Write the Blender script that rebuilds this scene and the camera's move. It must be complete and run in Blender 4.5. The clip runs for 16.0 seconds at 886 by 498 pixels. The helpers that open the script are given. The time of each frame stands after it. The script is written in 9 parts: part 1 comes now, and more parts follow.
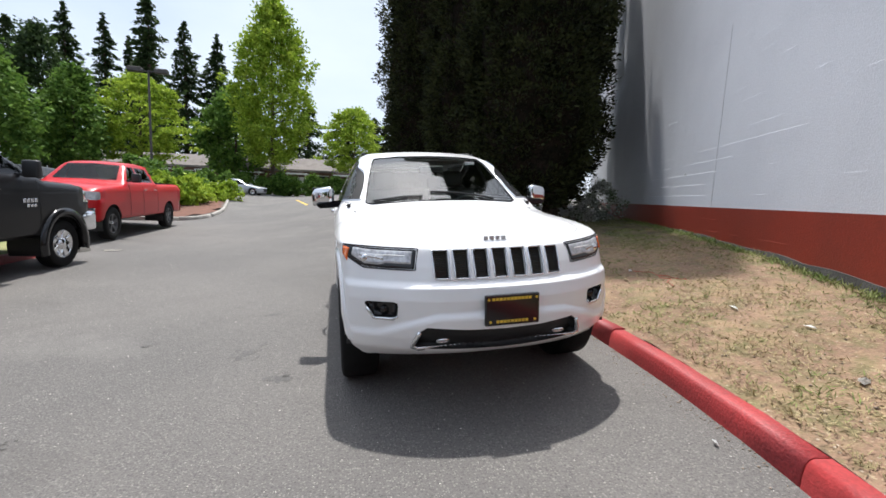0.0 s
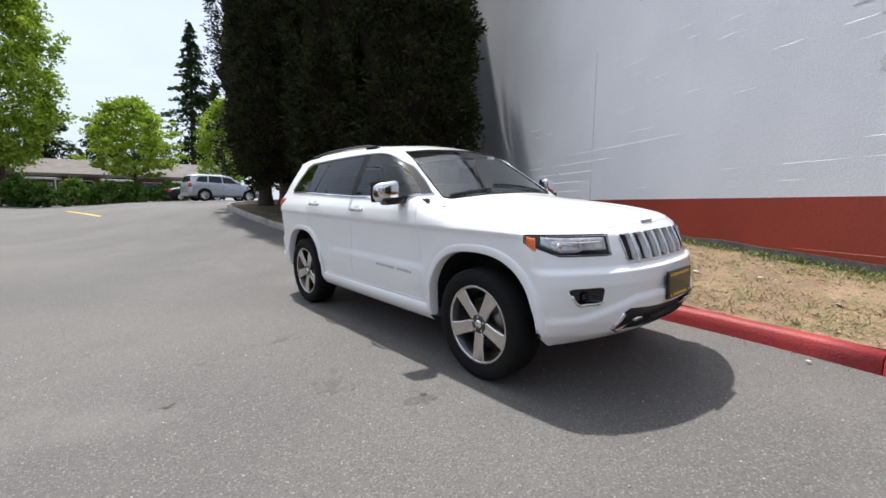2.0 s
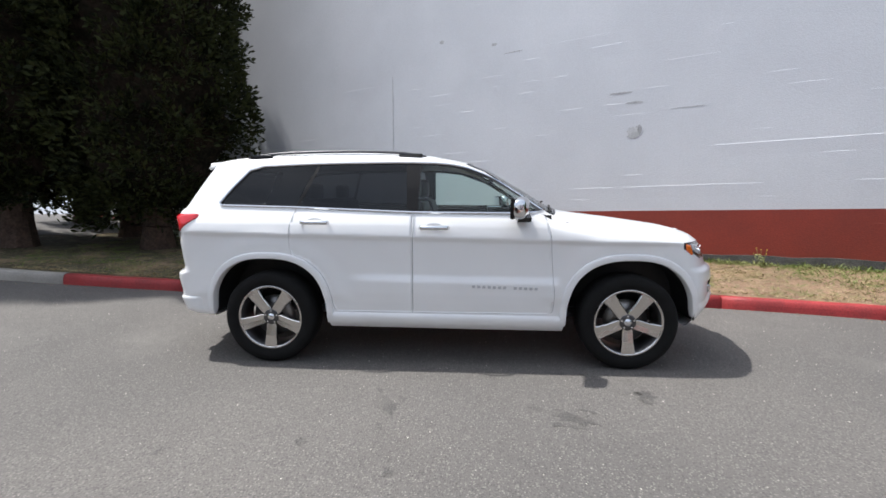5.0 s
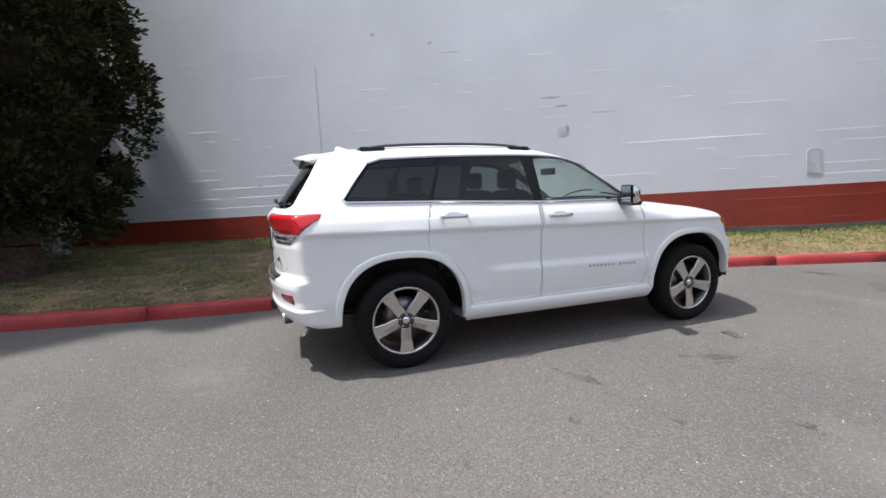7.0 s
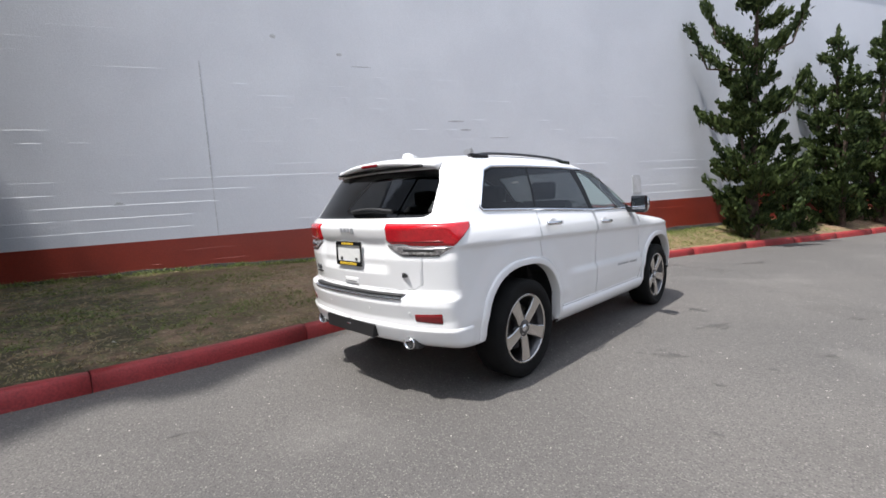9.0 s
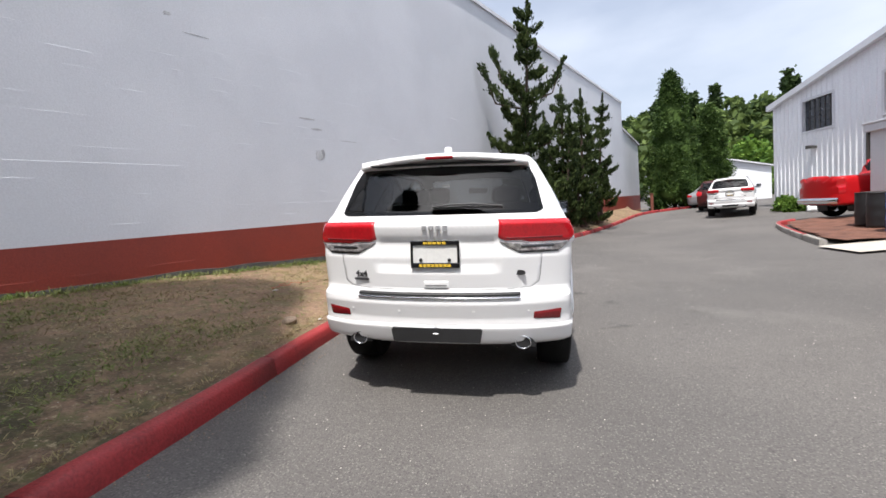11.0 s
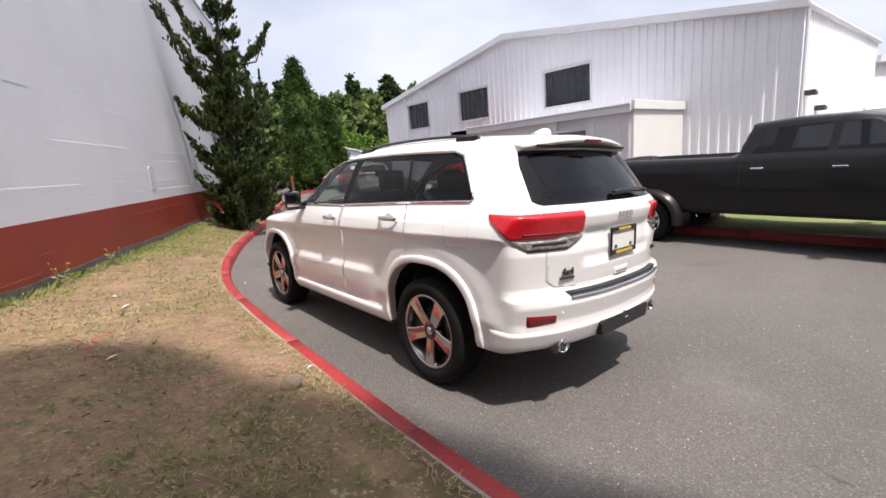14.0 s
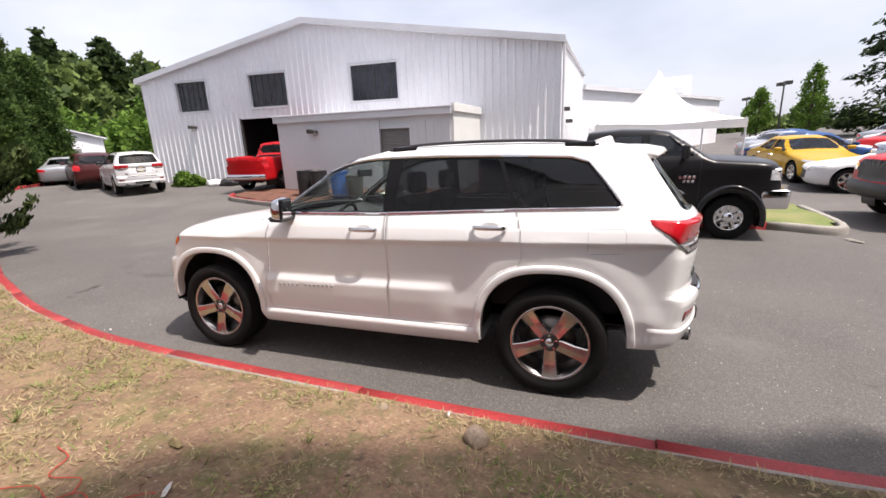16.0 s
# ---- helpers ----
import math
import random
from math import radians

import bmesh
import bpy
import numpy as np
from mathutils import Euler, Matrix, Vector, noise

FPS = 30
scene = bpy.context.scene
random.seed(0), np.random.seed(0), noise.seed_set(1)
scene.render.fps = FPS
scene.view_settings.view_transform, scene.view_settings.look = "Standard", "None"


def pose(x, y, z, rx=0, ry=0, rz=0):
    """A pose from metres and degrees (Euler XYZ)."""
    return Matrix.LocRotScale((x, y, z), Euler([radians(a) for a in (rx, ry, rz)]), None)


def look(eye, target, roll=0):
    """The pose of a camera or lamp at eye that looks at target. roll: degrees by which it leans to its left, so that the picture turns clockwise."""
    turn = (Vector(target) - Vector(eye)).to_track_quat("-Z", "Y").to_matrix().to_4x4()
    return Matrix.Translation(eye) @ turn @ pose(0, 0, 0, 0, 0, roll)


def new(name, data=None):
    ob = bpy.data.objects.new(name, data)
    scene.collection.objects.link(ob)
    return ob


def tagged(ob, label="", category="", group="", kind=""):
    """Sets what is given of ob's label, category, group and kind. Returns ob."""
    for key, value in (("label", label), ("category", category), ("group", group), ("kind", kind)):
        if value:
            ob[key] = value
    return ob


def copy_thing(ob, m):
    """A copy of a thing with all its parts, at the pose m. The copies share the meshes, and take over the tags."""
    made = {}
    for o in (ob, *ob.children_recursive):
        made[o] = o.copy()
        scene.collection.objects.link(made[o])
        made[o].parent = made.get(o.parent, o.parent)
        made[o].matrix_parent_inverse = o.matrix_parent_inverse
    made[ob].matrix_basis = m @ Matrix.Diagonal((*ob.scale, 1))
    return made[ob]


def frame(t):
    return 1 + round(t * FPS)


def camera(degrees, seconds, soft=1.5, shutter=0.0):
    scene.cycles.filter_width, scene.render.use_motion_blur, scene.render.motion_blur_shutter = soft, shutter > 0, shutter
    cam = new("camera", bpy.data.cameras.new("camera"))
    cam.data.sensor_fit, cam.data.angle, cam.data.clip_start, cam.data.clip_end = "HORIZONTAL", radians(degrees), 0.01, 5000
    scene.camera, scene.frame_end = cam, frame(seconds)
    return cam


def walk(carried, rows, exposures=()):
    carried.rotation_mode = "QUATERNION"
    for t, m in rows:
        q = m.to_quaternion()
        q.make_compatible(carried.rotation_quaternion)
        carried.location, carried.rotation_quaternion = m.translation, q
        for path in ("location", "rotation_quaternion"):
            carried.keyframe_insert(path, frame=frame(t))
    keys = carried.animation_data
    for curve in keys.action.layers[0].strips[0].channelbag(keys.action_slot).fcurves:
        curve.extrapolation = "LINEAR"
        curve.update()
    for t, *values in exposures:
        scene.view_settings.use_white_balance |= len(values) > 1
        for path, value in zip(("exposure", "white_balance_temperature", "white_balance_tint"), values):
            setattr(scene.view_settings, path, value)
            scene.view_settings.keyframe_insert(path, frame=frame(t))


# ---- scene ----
cam = camera(91.5, 16.0, soft=1.6)
PATH = [
    (0, (-0.999, -4.596, 1.29), (-0.511, -2.672, 1.043), 2.7),
    (0.5, (-1.509, -4.434, 1.242), (-0.851, -2.565, 0.968), 2.6),
    (1, (-1.993, -4.193, 1.187), (-1.115, -2.412, 0.95), 1.3),
    (1.5, (-2.486, -3.878, 1.162), (-1.4, -2.213, 0.94), 1.3),
    (2, (-2.949, -3.505, 1.128), (-1.673, -1.977, 0.928), 1.0),
    (2.5, (-3.345, -3.038, 1.134), (-1.886, -1.682, 0.955), -0.5),
    (3, (-3.705, -2.55, 1.121), (-2.063, -1.427, 0.915), 0.1),
    (3.5, (-3.969, -2.006, 1.12), (-2.191, -1.113, 0.919), -0.2),
    (6, (-4.443, 0.998, 1.15), (-2.47, 0.708, 1.001), -2.1),
    (6.5, (-4.302, 1.613, 1.148), (-2.363, 1.16, 0.959), -3.9),
    (7, (-4.157, 2.236, 1.149), (-2.272, 1.589, 0.983), -3.1),
    (7.5, (-3.907, 2.783, 1.155), (-2.099, 1.942, 1.005), -3.5),
    (8, (-3.614, 3.316, 1.164), (-1.929, 2.249, 1.015), -3.7),
    (8.5, (-3.255, 3.79, 1.179), (-1.704, 2.535, 1.041), -4.4),
    (11, (-0.656, 5.173, 1.298), (-0.274, 3.217, 1.127), -4.9),
    (11.5, (-0.064, 5.153, 1.323), (-0.057, 3.168, 1.077), -5.1),
    (12, (0.554, 5.036, 1.361), (0.299, 3.071, 1.094), -4.7),
    (12.5, (1.128, 4.879, 1.4), (0.603, 2.973, 1.098), -3.1),
    (13, (1.669, 4.558, 1.449), (0.902, 2.753, 1.056), -4.6),
    (13.5, (2.18, 4.221, 1.551), (1.145, 2.56, 1.139), -4.5),
    (14, (2.614, 3.808, 1.633), (1.37, 2.296, 1.227), -4.8),
    (14.5, (3.02, 3.328, 1.73), (1.648, 1.94, 1.291), -3.8),
    (15, (3.305, 2.8, 1.797), (1.724, 1.658, 1.354), -3.8),
    (15.5, (3.517, 2.258, 1.831), (1.798, 1.362, 1.339), -2.6),
    (16, (3.664, 1.696, 1.842), (1.84, 1.051, 1.338), -2.4),
]
walk(cam, [(t, look(eye, target, roll)) for t, eye, target, roll in PATH], [(0, 0.50, 6280, 10), (3.5, 0.46, 6280, 10), (8.5, 0.45, 6300, 11), (11, 0.44, 6450, 12), (13, 0.45, 6750, 16), (16, 0.49, 6800, 17)])

# ---- world, sun and exposure ----
world = bpy.data.worlds.new("sky")
scene.world = world
world.use_nodes = True
wn = world.node_tree.nodes
wl = world.node_tree.links
wn.clear()
SUN_WAY = Vector((0.045, 0.44, 1.0)).normalized()
sky = wn.new("ShaderNodeTexSky")
sky.sky_type = "NISHITA"
sky.sun_disc = False
sky.sun_elevation = math.asin(SUN_WAY.z)
sky.sun_rotation = math.atan2(SUN_WAY.x, SUN_WAY.y)
sky.air_density, sky.dust_density = 1.0, 2.5
tc = wn.new("ShaderNodeTexCoord")
mp = wn.new("ShaderNodeMapping")
mp.inputs["Scale"].default_value = (1.0, 1.0, 2.6)
cl = wn.new("ShaderNodeTexNoise")
cl.inputs["Scale"].default_value, cl.inputs["Detail"].default_value = 2.2, 6.0
cr = wn.new("ShaderNodeValToRGB")
cr.color_ramp.elements[0].position, cr.color_ramp.elements[1].position = 0.36, 0.72
cr.color_ramp.elements[0].color = (0.5, 0.5, 0.5, 1)
cr.color_ramp.elements[1].color = (0.95, 0.95, 0.95, 1)
mx = wn.new("ShaderNodeMix")
mx.data_type = "RGBA"
mx.inputs["B"].default_value = (6.3, 6.9, 7.9, 1)
bg = wn.new("ShaderNodeBackground")
bg.inputs["Strength"].default_value = 0.108
wo = wn.new("ShaderNodeOutputWorld")
wl.new(tc.outputs["Generated"], mp.inputs["Vector"])
wl.new(mp.outputs["Vector"], cl.inputs["Vector"])
wl.new(cl.outputs["Fac"], cr.inputs["Fac"])
wl.new(cr.outputs["Color"], mx.inputs["Factor"])
wl.new(sky.outputs["Color"], mx.inputs["A"])
# thin bright haze round the hidden sun
hv = wn.new("ShaderNodeVectorMath")
hv.operation = "DOT_PRODUCT"
hv.inputs[1].default_value = tuple(SUN_WAY)
hp = wn.new("ShaderNodeMath")
hp.operation, hp.use_clamp = "MAXIMUM", True
hp.inputs[1].default_value = 0.0
hq = wn.new("ShaderNodeMath")
hq.operation = "POWER"
hq.inputs[1].default_value = 16.0
hs = wn.new("ShaderNodeVectorMath")
hs.operation = "SCALE"
hs.inputs[0].default_value = (20.0, 19.7, 19.4)
ha = wn.new("ShaderNodeVectorMath")
wl.new(tc.outputs["Generated"], hv.inputs[0])
wl.new(hv.outputs["Value"], hp.inputs[0])
wl.new(hp.outputs["Value"], hq.inputs[0])
wl.new(hq.outputs["Value"], hs.inputs["Scale"])
wl.new(mx.outputs["Result"], ha.inputs[0])
wl.new(hs.outputs["Vector"], ha.inputs[1])
wl.new(ha.outputs["Vector"], bg.inputs["Color"])
wl.new(bg.outputs["Background"], wo.inputs["Surface"])
sun_data = bpy.data.lights.new("sun", "SUN")
sun_data.energy, sun_data.angle, sun_data.color = 4.5, radians(1.2), (1.0, 0.96, 0.9)
sun = new("sun", sun_data)
sun.matrix_world = look((0, 0, 30), Vector((0, 0, 30)) - SUN_WAY)


# ---- materials ----
def mat(name, base, rough=0.6, metal=0.0, vary=0.12, scale=6.0, bump=0.0, fine=120.0, coat=0.0, second=None, world_space=True, spec=0.5, patch=(0.4, 0.62)):
    """A surface with grain at two scales: broad patches towards a second colour, fine grain in colour, roughness and relief."""
    m = bpy.data.materials.new(name)
    m.use_nodes = True
    nt = m.node_tree
    b = nt.nodes["Principled BSDF"]
    b.inputs["Roughness"].default_value, b.inputs["Metallic"].default_value = rough, metal
    b.inputs["Coat Weight"].default_value = coat
    b.inputs["Coat Roughness"].default_value = 0.04
    b.inputs["Specular IOR Level"].default_value = spec
    if world_space:
        src = nt.nodes.new("ShaderNodeNewGeometry").outputs["Position"]
    else:
        src = nt.nodes.new("ShaderNodeTexCoord").outputs["Object"]
    big = nt.nodes.new("ShaderNodeTexNoise")
    big.inputs["Scale"].default_value, big.inputs["Detail"].default_value = scale, 5.0
    small = nt.nodes.new("ShaderNodeTexNoise")
    small.inputs["Scale"].default_value, small.inputs["Detail"].default_value = fine, 3.0
    for n in (big, small):
        nt.links.new(src, n.inputs["Vector"])
    ramp = nt.nodes.new("ShaderNodeMapRange")
    ramp.inputs["From Min"].default_value, ramp.inputs["From Max"].default_value = patch
    nt.links.new(big.outputs["Fac"], ramp.inputs["Value"])
    two = nt.nodes.new("ShaderNodeMix")
    two.data_type = "RGBA"
    two.inputs["A"].default_value = (*base, 1)
    other = second or tuple(c * (1 - vary) for c in base)
    two.inputs["B"].default_value = (*other, 1)
    nt.links.new(ramp.outputs["Result"], two.inputs["Factor"])
    grain = nt.nodes.new("ShaderNodeMapRange")
    grain.inputs["From Min"].default_value, grain.inputs["From Max"].default_value = 0.3, 0.7
    grain.inputs["To Min"].default_value, grain.inputs["To Max"].default_value = 1 - vary, 1 + vary
    nt.links.new(small.outputs["Fac"], grain.inputs["Value"])
    mul = nt.nodes.new("ShaderNodeVectorMath")
    mul.operation = "SCALE"
    nt.links.new(two.outputs["Result"], mul.inputs[0])
    nt.links.new(grain.outputs["Result"], mul.inputs["Scale"])
    nt.links.new(mul.outputs["Vector"], b.inputs["Base Color"])
    if bump:
        bp = nt.nodes.new("ShaderNodeBump")
        bp.inputs["Strength"].default_value, bp.inputs["Distance"].default_value = bump, 0.01
        nt.links.new(small.outputs["Fac"], bp.inputs["Height"])
        nt.links.new(bp.outputs["Normal"], b.inputs["Normal"])
    return m


def glass(name, tint, rough=0.0, ior=1.5):
    """Thin glazing: part clear, part a dark tint, with a mirror-like gloss."""
    m = bpy.data.materials.new(name)
    m.use_nodes = True
    nt = m.node_tree
    nt.nodes.remove(nt.nodes["Principled BSDF"])
    out = nt.nodes["Material Output"]
    clear = nt.nodes.new("ShaderNodeBsdfTransparent")
    clear.inputs["Color"].default_value = (*tint, 1)
    gloss = nt.nodes.new("ShaderNodeBsdfGlossy")
    gloss.inputs["Roughness"].default_value = max(rough, 0.012)
    # gloss that grows towards grazing views, alike from both sides of the pane
    head_on = 1.35 * ((ior - 1) / (ior + 1)) ** 2
    fr = nt.nodes.new("ShaderNodeLayerWeight")
    fr.inputs["Blend"].default_value = 0.5
    steep = nt.nodes.new("ShaderNodeMath")
    steep.operation = "POWER"
    steep.inputs[1].default_value = 5.0
    share = nt.nodes.new("ShaderNodeMath")
    share.operation = "MULTIPLY_ADD"
    share.inputs[1].default_value, share.inputs[2].default_value = 1 - head_on, head_on
    mixer = nt.nodes.new("ShaderNodeMixShader")
    nt.links.new(fr.outputs["Facing"], steep.inputs[0])
    nt.links.new(steep.outputs["Value"], share.inputs[0])
    nt.links.new(share.outputs["Value"], mixer.inputs["Fac"])
    nt.links.new(clear.outputs["BSDF"], mixer.inputs[1])
    nt.links.new(gloss.outputs["BSDF"], mixer.inputs[2])
    nt.links.new(mixer.outputs["Shader"], out.inputs["Surface"])
    return m


def foliage(name, dark, light, scale=0.9):
    """Leaves: two greens in drifts, each clump a little different, some light passing through."""
    m = bpy.data.materials.new(name)
    m.use_nodes = True
    nt = m.node_tree
    b = nt.nodes["Principled BSDF"]
    b.inputs["Roughness"].default_value = 0.6
    b.inputs["Specular IOR Level"].default_value = 0.12
    geo = nt.nodes.new("ShaderNodeNewGeometry")
    nz = nt.nodes.new("ShaderNodeTexNoise")
    nz.inputs["Scale"].default_value, nz.inputs["Detail"].default_value = scale, 4.0
    nt.links.new(geo.outputs["Position"], nz.inputs["Vector"])
    add = nt.nodes.new("ShaderNodeMath")
    add.operation = "MULTIPLY_ADD"
    add.inputs[1].default_value, add.inputs[2].default_value = 0.5, -0.25
    nt.links.new(geo.outputs["Random Per Island"], add.inputs[0])
    both = nt.nodes.new("ShaderNodeMath")
    nt.links.new(add.outputs["Value"], both.inputs[0])
    nt.links.new(nz.outputs["Fac"], both.inputs[1])
    rp = nt.nodes.new("ShaderNodeMapRange")
    rp.inputs["From Min"].default_value, rp.inputs["From Max"].default_value = 0.25, 0.75
    nt.links.new(both.outputs["Value"], rp.inputs["Value"])
    mixc = nt.nodes.new("ShaderNodeMix")
    mixc.data_type = "RGBA"
    mixc.inputs["A"].default_value, mixc.inputs["B"].default_value = (*dark, 1), (*light, 1)
    nt.links.new(rp.outputs["Result"], mixc.inputs["Factor"])
    nt.links.new(mixc.outputs["Result"], b.inputs["Base Color"])
    thru = nt.nodes.new("ShaderNodeBsdfTranslucent")
    nt.links.new(mixc.outputs["Result"], thru.inputs["Color"])
    ms = nt.nodes.new("ShaderNodeMixShader")
    ms.inputs["Fac"].default_value = 0.3
    nt.links.new(b.outputs["BSDF"], ms.inputs[1])
    nt.links.new(thru.outputs["BSDF"], ms.inputs[2])
    nt.links.new(ms.outputs["Shader"], nt.nodes["Material Output"].inputs["Surface"])
    return m


def drift(nt, scale, lo, hi, top=1.0, detail=6.0, rough=0.6, shift=(0, 0, 0)):
    """A mask of drifts: noise in the world's space, cut between lo and hi."""
    geo = nt.nodes.new("ShaderNodeNewGeometry")
    mv = nt.nodes.new("ShaderNodeVectorMath")
    mv.inputs[1].default_value = shift
    nt.links.new(geo.outputs["Position"], mv.inputs[0])
    nz = nt.nodes.new("ShaderNodeTexNoise")
    nz.inputs["Scale"].default_value, nz.inputs["Detail"].default_value, nz.inputs["Roughness"].default_value = scale, detail, rough
    nt.links.new(mv.outputs["Vector"], nz.inputs["Vector"])
    mr = nt.nodes.new("ShaderNodeMapRange")
    mr.inputs["From Min"].default_value, mr.inputs["From Max"].default_value, mr.inputs["To Max"].default_value = lo, hi, top
    nt.links.new(nz.outputs["Fac"], mr.inputs["Value"])
    return mr.outputs["Result"]


def lay(nt, prev, mask, colour):
    """Lays a colour over another where the mask is full."""
    mx3 = nt.nodes.new("ShaderNodeMix")
    mx3.data_type = "RGBA"
    mx3.inputs["B"].default_value = (*colour, 1)
    nt.links.new(mask, mx3.inputs["Factor"])
    nt.links.new(prev, mx3.inputs["A"])
    return mx3.outputs["Result"]


def chips(nt, scale, share, soft, top):
    """A mask of single stones: some cells of a cell pattern, each with its own edge."""
    geo = nt.nodes.new("ShaderNodeNewGeometry")
    vo = nt.nodes.new("ShaderNodeTexVoronoi")
    vo.inputs["Scale"].default_value = scale
    nt.links.new(geo.outputs["Position"], vo.inputs["Vector"])
    sp = nt.nodes.new("ShaderNodeSeparateColor")
    nt.links.new(vo.outputs["Color"], sp.inputs["Color"])
    pick = nt.nodes.new("ShaderNodeMapRange")
    pick.inputs["From Min"].default_value, pick.inputs["From Max"].default_value = share, min(share + 0.12, 1.0)
    pick.inputs["To Max"].default_value = top
    nt.links.new(sp.outputs["Red"], pick.inputs["Value"])
    size = nt.nodes.new("ShaderNodeMapRange")
    size.inputs["From Min"].default_value, size.inputs["From Max"].default_value = soft, soft - 0.12
    nt.links.new(vo.outputs["Distance"], size.inputs["Value"])
    both = nt.nodes.new("ShaderNodeMath")
    both.operation = "MULTIPLY"
    nt.links.new(pick.outputs["Result"], both.inputs[0])
    nt.links.new(size.outputs["Result"], both.inputs[1])
    return both.outputs["Value"]


def asphalt():
    """Worn asphalt: pale and dark stone chips in a grey binder, with broad faded and darker drifts."""
    m = mat("asphalt", (0.094, 0.088, 0.083), 0.85, vary=0.2, scale=0.3, bump=0.8, fine=95, second=(0.122, 0.113, 0.105))
    nt = m.node_tree
    b = nt.nodes["Principled BSDF"]
    prev = b.inputs["Base Color"].links[0].from_socket
    prev = lay(nt, prev, chips(nt, 70, 0.58, 0.50, 0.55), (0.05, 0.047, 0.045))
    prev = lay(nt, prev, chips(nt, 85, 0.70, 0.52, 0.5), (0.24, 0.226, 0.207))
    prev = lay(nt, prev, chips(nt, 55, 0.955, 0.34, 0.6), (0.38, 0.355, 0.325))
    prev = lay(nt, prev, drift(nt, 1.1, 0.56, 0.74, 0.35, 7.0, 0.65), (0.06, 0.055, 0.05))
    prev = lay(nt, prev, drift(nt, 0.55, 0.58, 0.7, 0.3, 5.0, 0.6, (7, 3, 0)), (0.19, 0.178, 0.165))
    prev = lay(nt, prev, drift(nt, 6.5, 0.69, 0.76, 0.7, 4.0, 0.6, (1, 9, 0)), (0.045, 0.042, 0.04))
    nt.links.new(prev, b.inputs["Base Color"])
    return m


def conifer_shade(nt):
    """Green-brown ground that begins under the conifers, their shade put into its colour, ragged at its edge."""
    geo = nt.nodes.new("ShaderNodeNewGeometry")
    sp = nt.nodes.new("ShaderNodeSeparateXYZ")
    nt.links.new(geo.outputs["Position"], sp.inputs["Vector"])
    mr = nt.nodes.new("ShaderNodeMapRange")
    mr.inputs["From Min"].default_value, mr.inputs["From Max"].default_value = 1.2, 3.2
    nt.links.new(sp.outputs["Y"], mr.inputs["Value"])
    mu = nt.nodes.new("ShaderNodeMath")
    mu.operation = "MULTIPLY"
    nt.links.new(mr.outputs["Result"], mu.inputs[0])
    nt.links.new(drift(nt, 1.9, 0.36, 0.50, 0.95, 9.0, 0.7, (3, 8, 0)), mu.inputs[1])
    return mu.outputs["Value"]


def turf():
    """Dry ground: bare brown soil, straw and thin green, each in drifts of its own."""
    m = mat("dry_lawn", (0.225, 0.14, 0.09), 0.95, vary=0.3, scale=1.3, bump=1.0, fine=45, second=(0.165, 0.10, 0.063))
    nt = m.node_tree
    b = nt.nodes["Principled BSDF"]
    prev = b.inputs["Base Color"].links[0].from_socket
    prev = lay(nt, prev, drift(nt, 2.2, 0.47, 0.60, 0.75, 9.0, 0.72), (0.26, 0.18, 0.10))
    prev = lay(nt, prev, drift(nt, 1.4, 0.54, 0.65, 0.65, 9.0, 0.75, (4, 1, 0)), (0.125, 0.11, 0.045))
    # darkens the turf's colour with the shade under the conifers
    prev = lay(nt, prev, conifer_shade(nt), (0.043, 0.037, 0.015))
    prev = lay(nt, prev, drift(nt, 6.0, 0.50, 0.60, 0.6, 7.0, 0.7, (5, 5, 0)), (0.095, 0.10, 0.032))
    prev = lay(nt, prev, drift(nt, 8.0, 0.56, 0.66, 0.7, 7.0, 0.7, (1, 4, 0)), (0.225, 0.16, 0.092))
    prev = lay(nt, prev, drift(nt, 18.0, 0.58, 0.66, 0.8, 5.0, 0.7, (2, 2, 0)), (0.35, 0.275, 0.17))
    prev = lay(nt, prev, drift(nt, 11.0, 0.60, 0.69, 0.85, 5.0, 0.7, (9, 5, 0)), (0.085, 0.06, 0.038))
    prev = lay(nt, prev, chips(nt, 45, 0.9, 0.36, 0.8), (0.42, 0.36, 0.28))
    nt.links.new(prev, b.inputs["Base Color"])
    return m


M = {}
M["asphalt"] = asphalt()
M["stain"] = mat("oil_stain", (0.07, 0.066, 0.062), 0.75, vary=0.4, scale=9, bump=0.6, fine=95, second=(0.095, 0.089, 0.082))
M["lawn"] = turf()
M["grass"] = mat("green_grass", (0.12, 0.17, 0.045), 0.95, vary=0.3, scale=1.2, bump=0.9, fine=50, second=(0.2, 0.2, 0.08))
M["blade_dry"] = mat("dry_grass_blades", (0.35, 0.275, 0.15), 0.9, vary=0.3, scale=1.5, fine=30, second=(0.24, 0.2, 0.09))
M["blade_green"] = mat("green_grass_blades", (0.13, 0.18, 0.04), 0.9, vary=0.35, scale=1.5, fine=30, second=(0.22, 0.23, 0.08))
M["red_kerb"] = mat("red_kerb_paint", (0.315, 0.028, 0.029), 0.6, vary=0.22, scale=3.5, bump=0.35, fine=60, second=(0.245, 0.024, 0.025))
M["concrete"] = mat("kerb_concrete", (0.32, 0.30, 0.27), 0.85, vary=0.2, scale=2, bump=0.4, fine=80)
M["walk"] = mat("walk_concrete", (0.48, 0.44, 0.38), 0.85, vary=0.12, scale=1.5, bump=0.2, fine=80)
M["block"] = mat("grey_white_block_paint", (0.60, 0.615, 0.655), 0.55, vary=0.05, scale=0.5, bump=0.25, fine=50, second=(0.55, 0.565, 0.605))
M["block_red"] = mat("red_block_paint", (0.225, 0.028, 0.014), 0.5, vary=0.12, scale=1.0, bump=0.25, fine=50, second=(0.19, 0.026, 0.014))
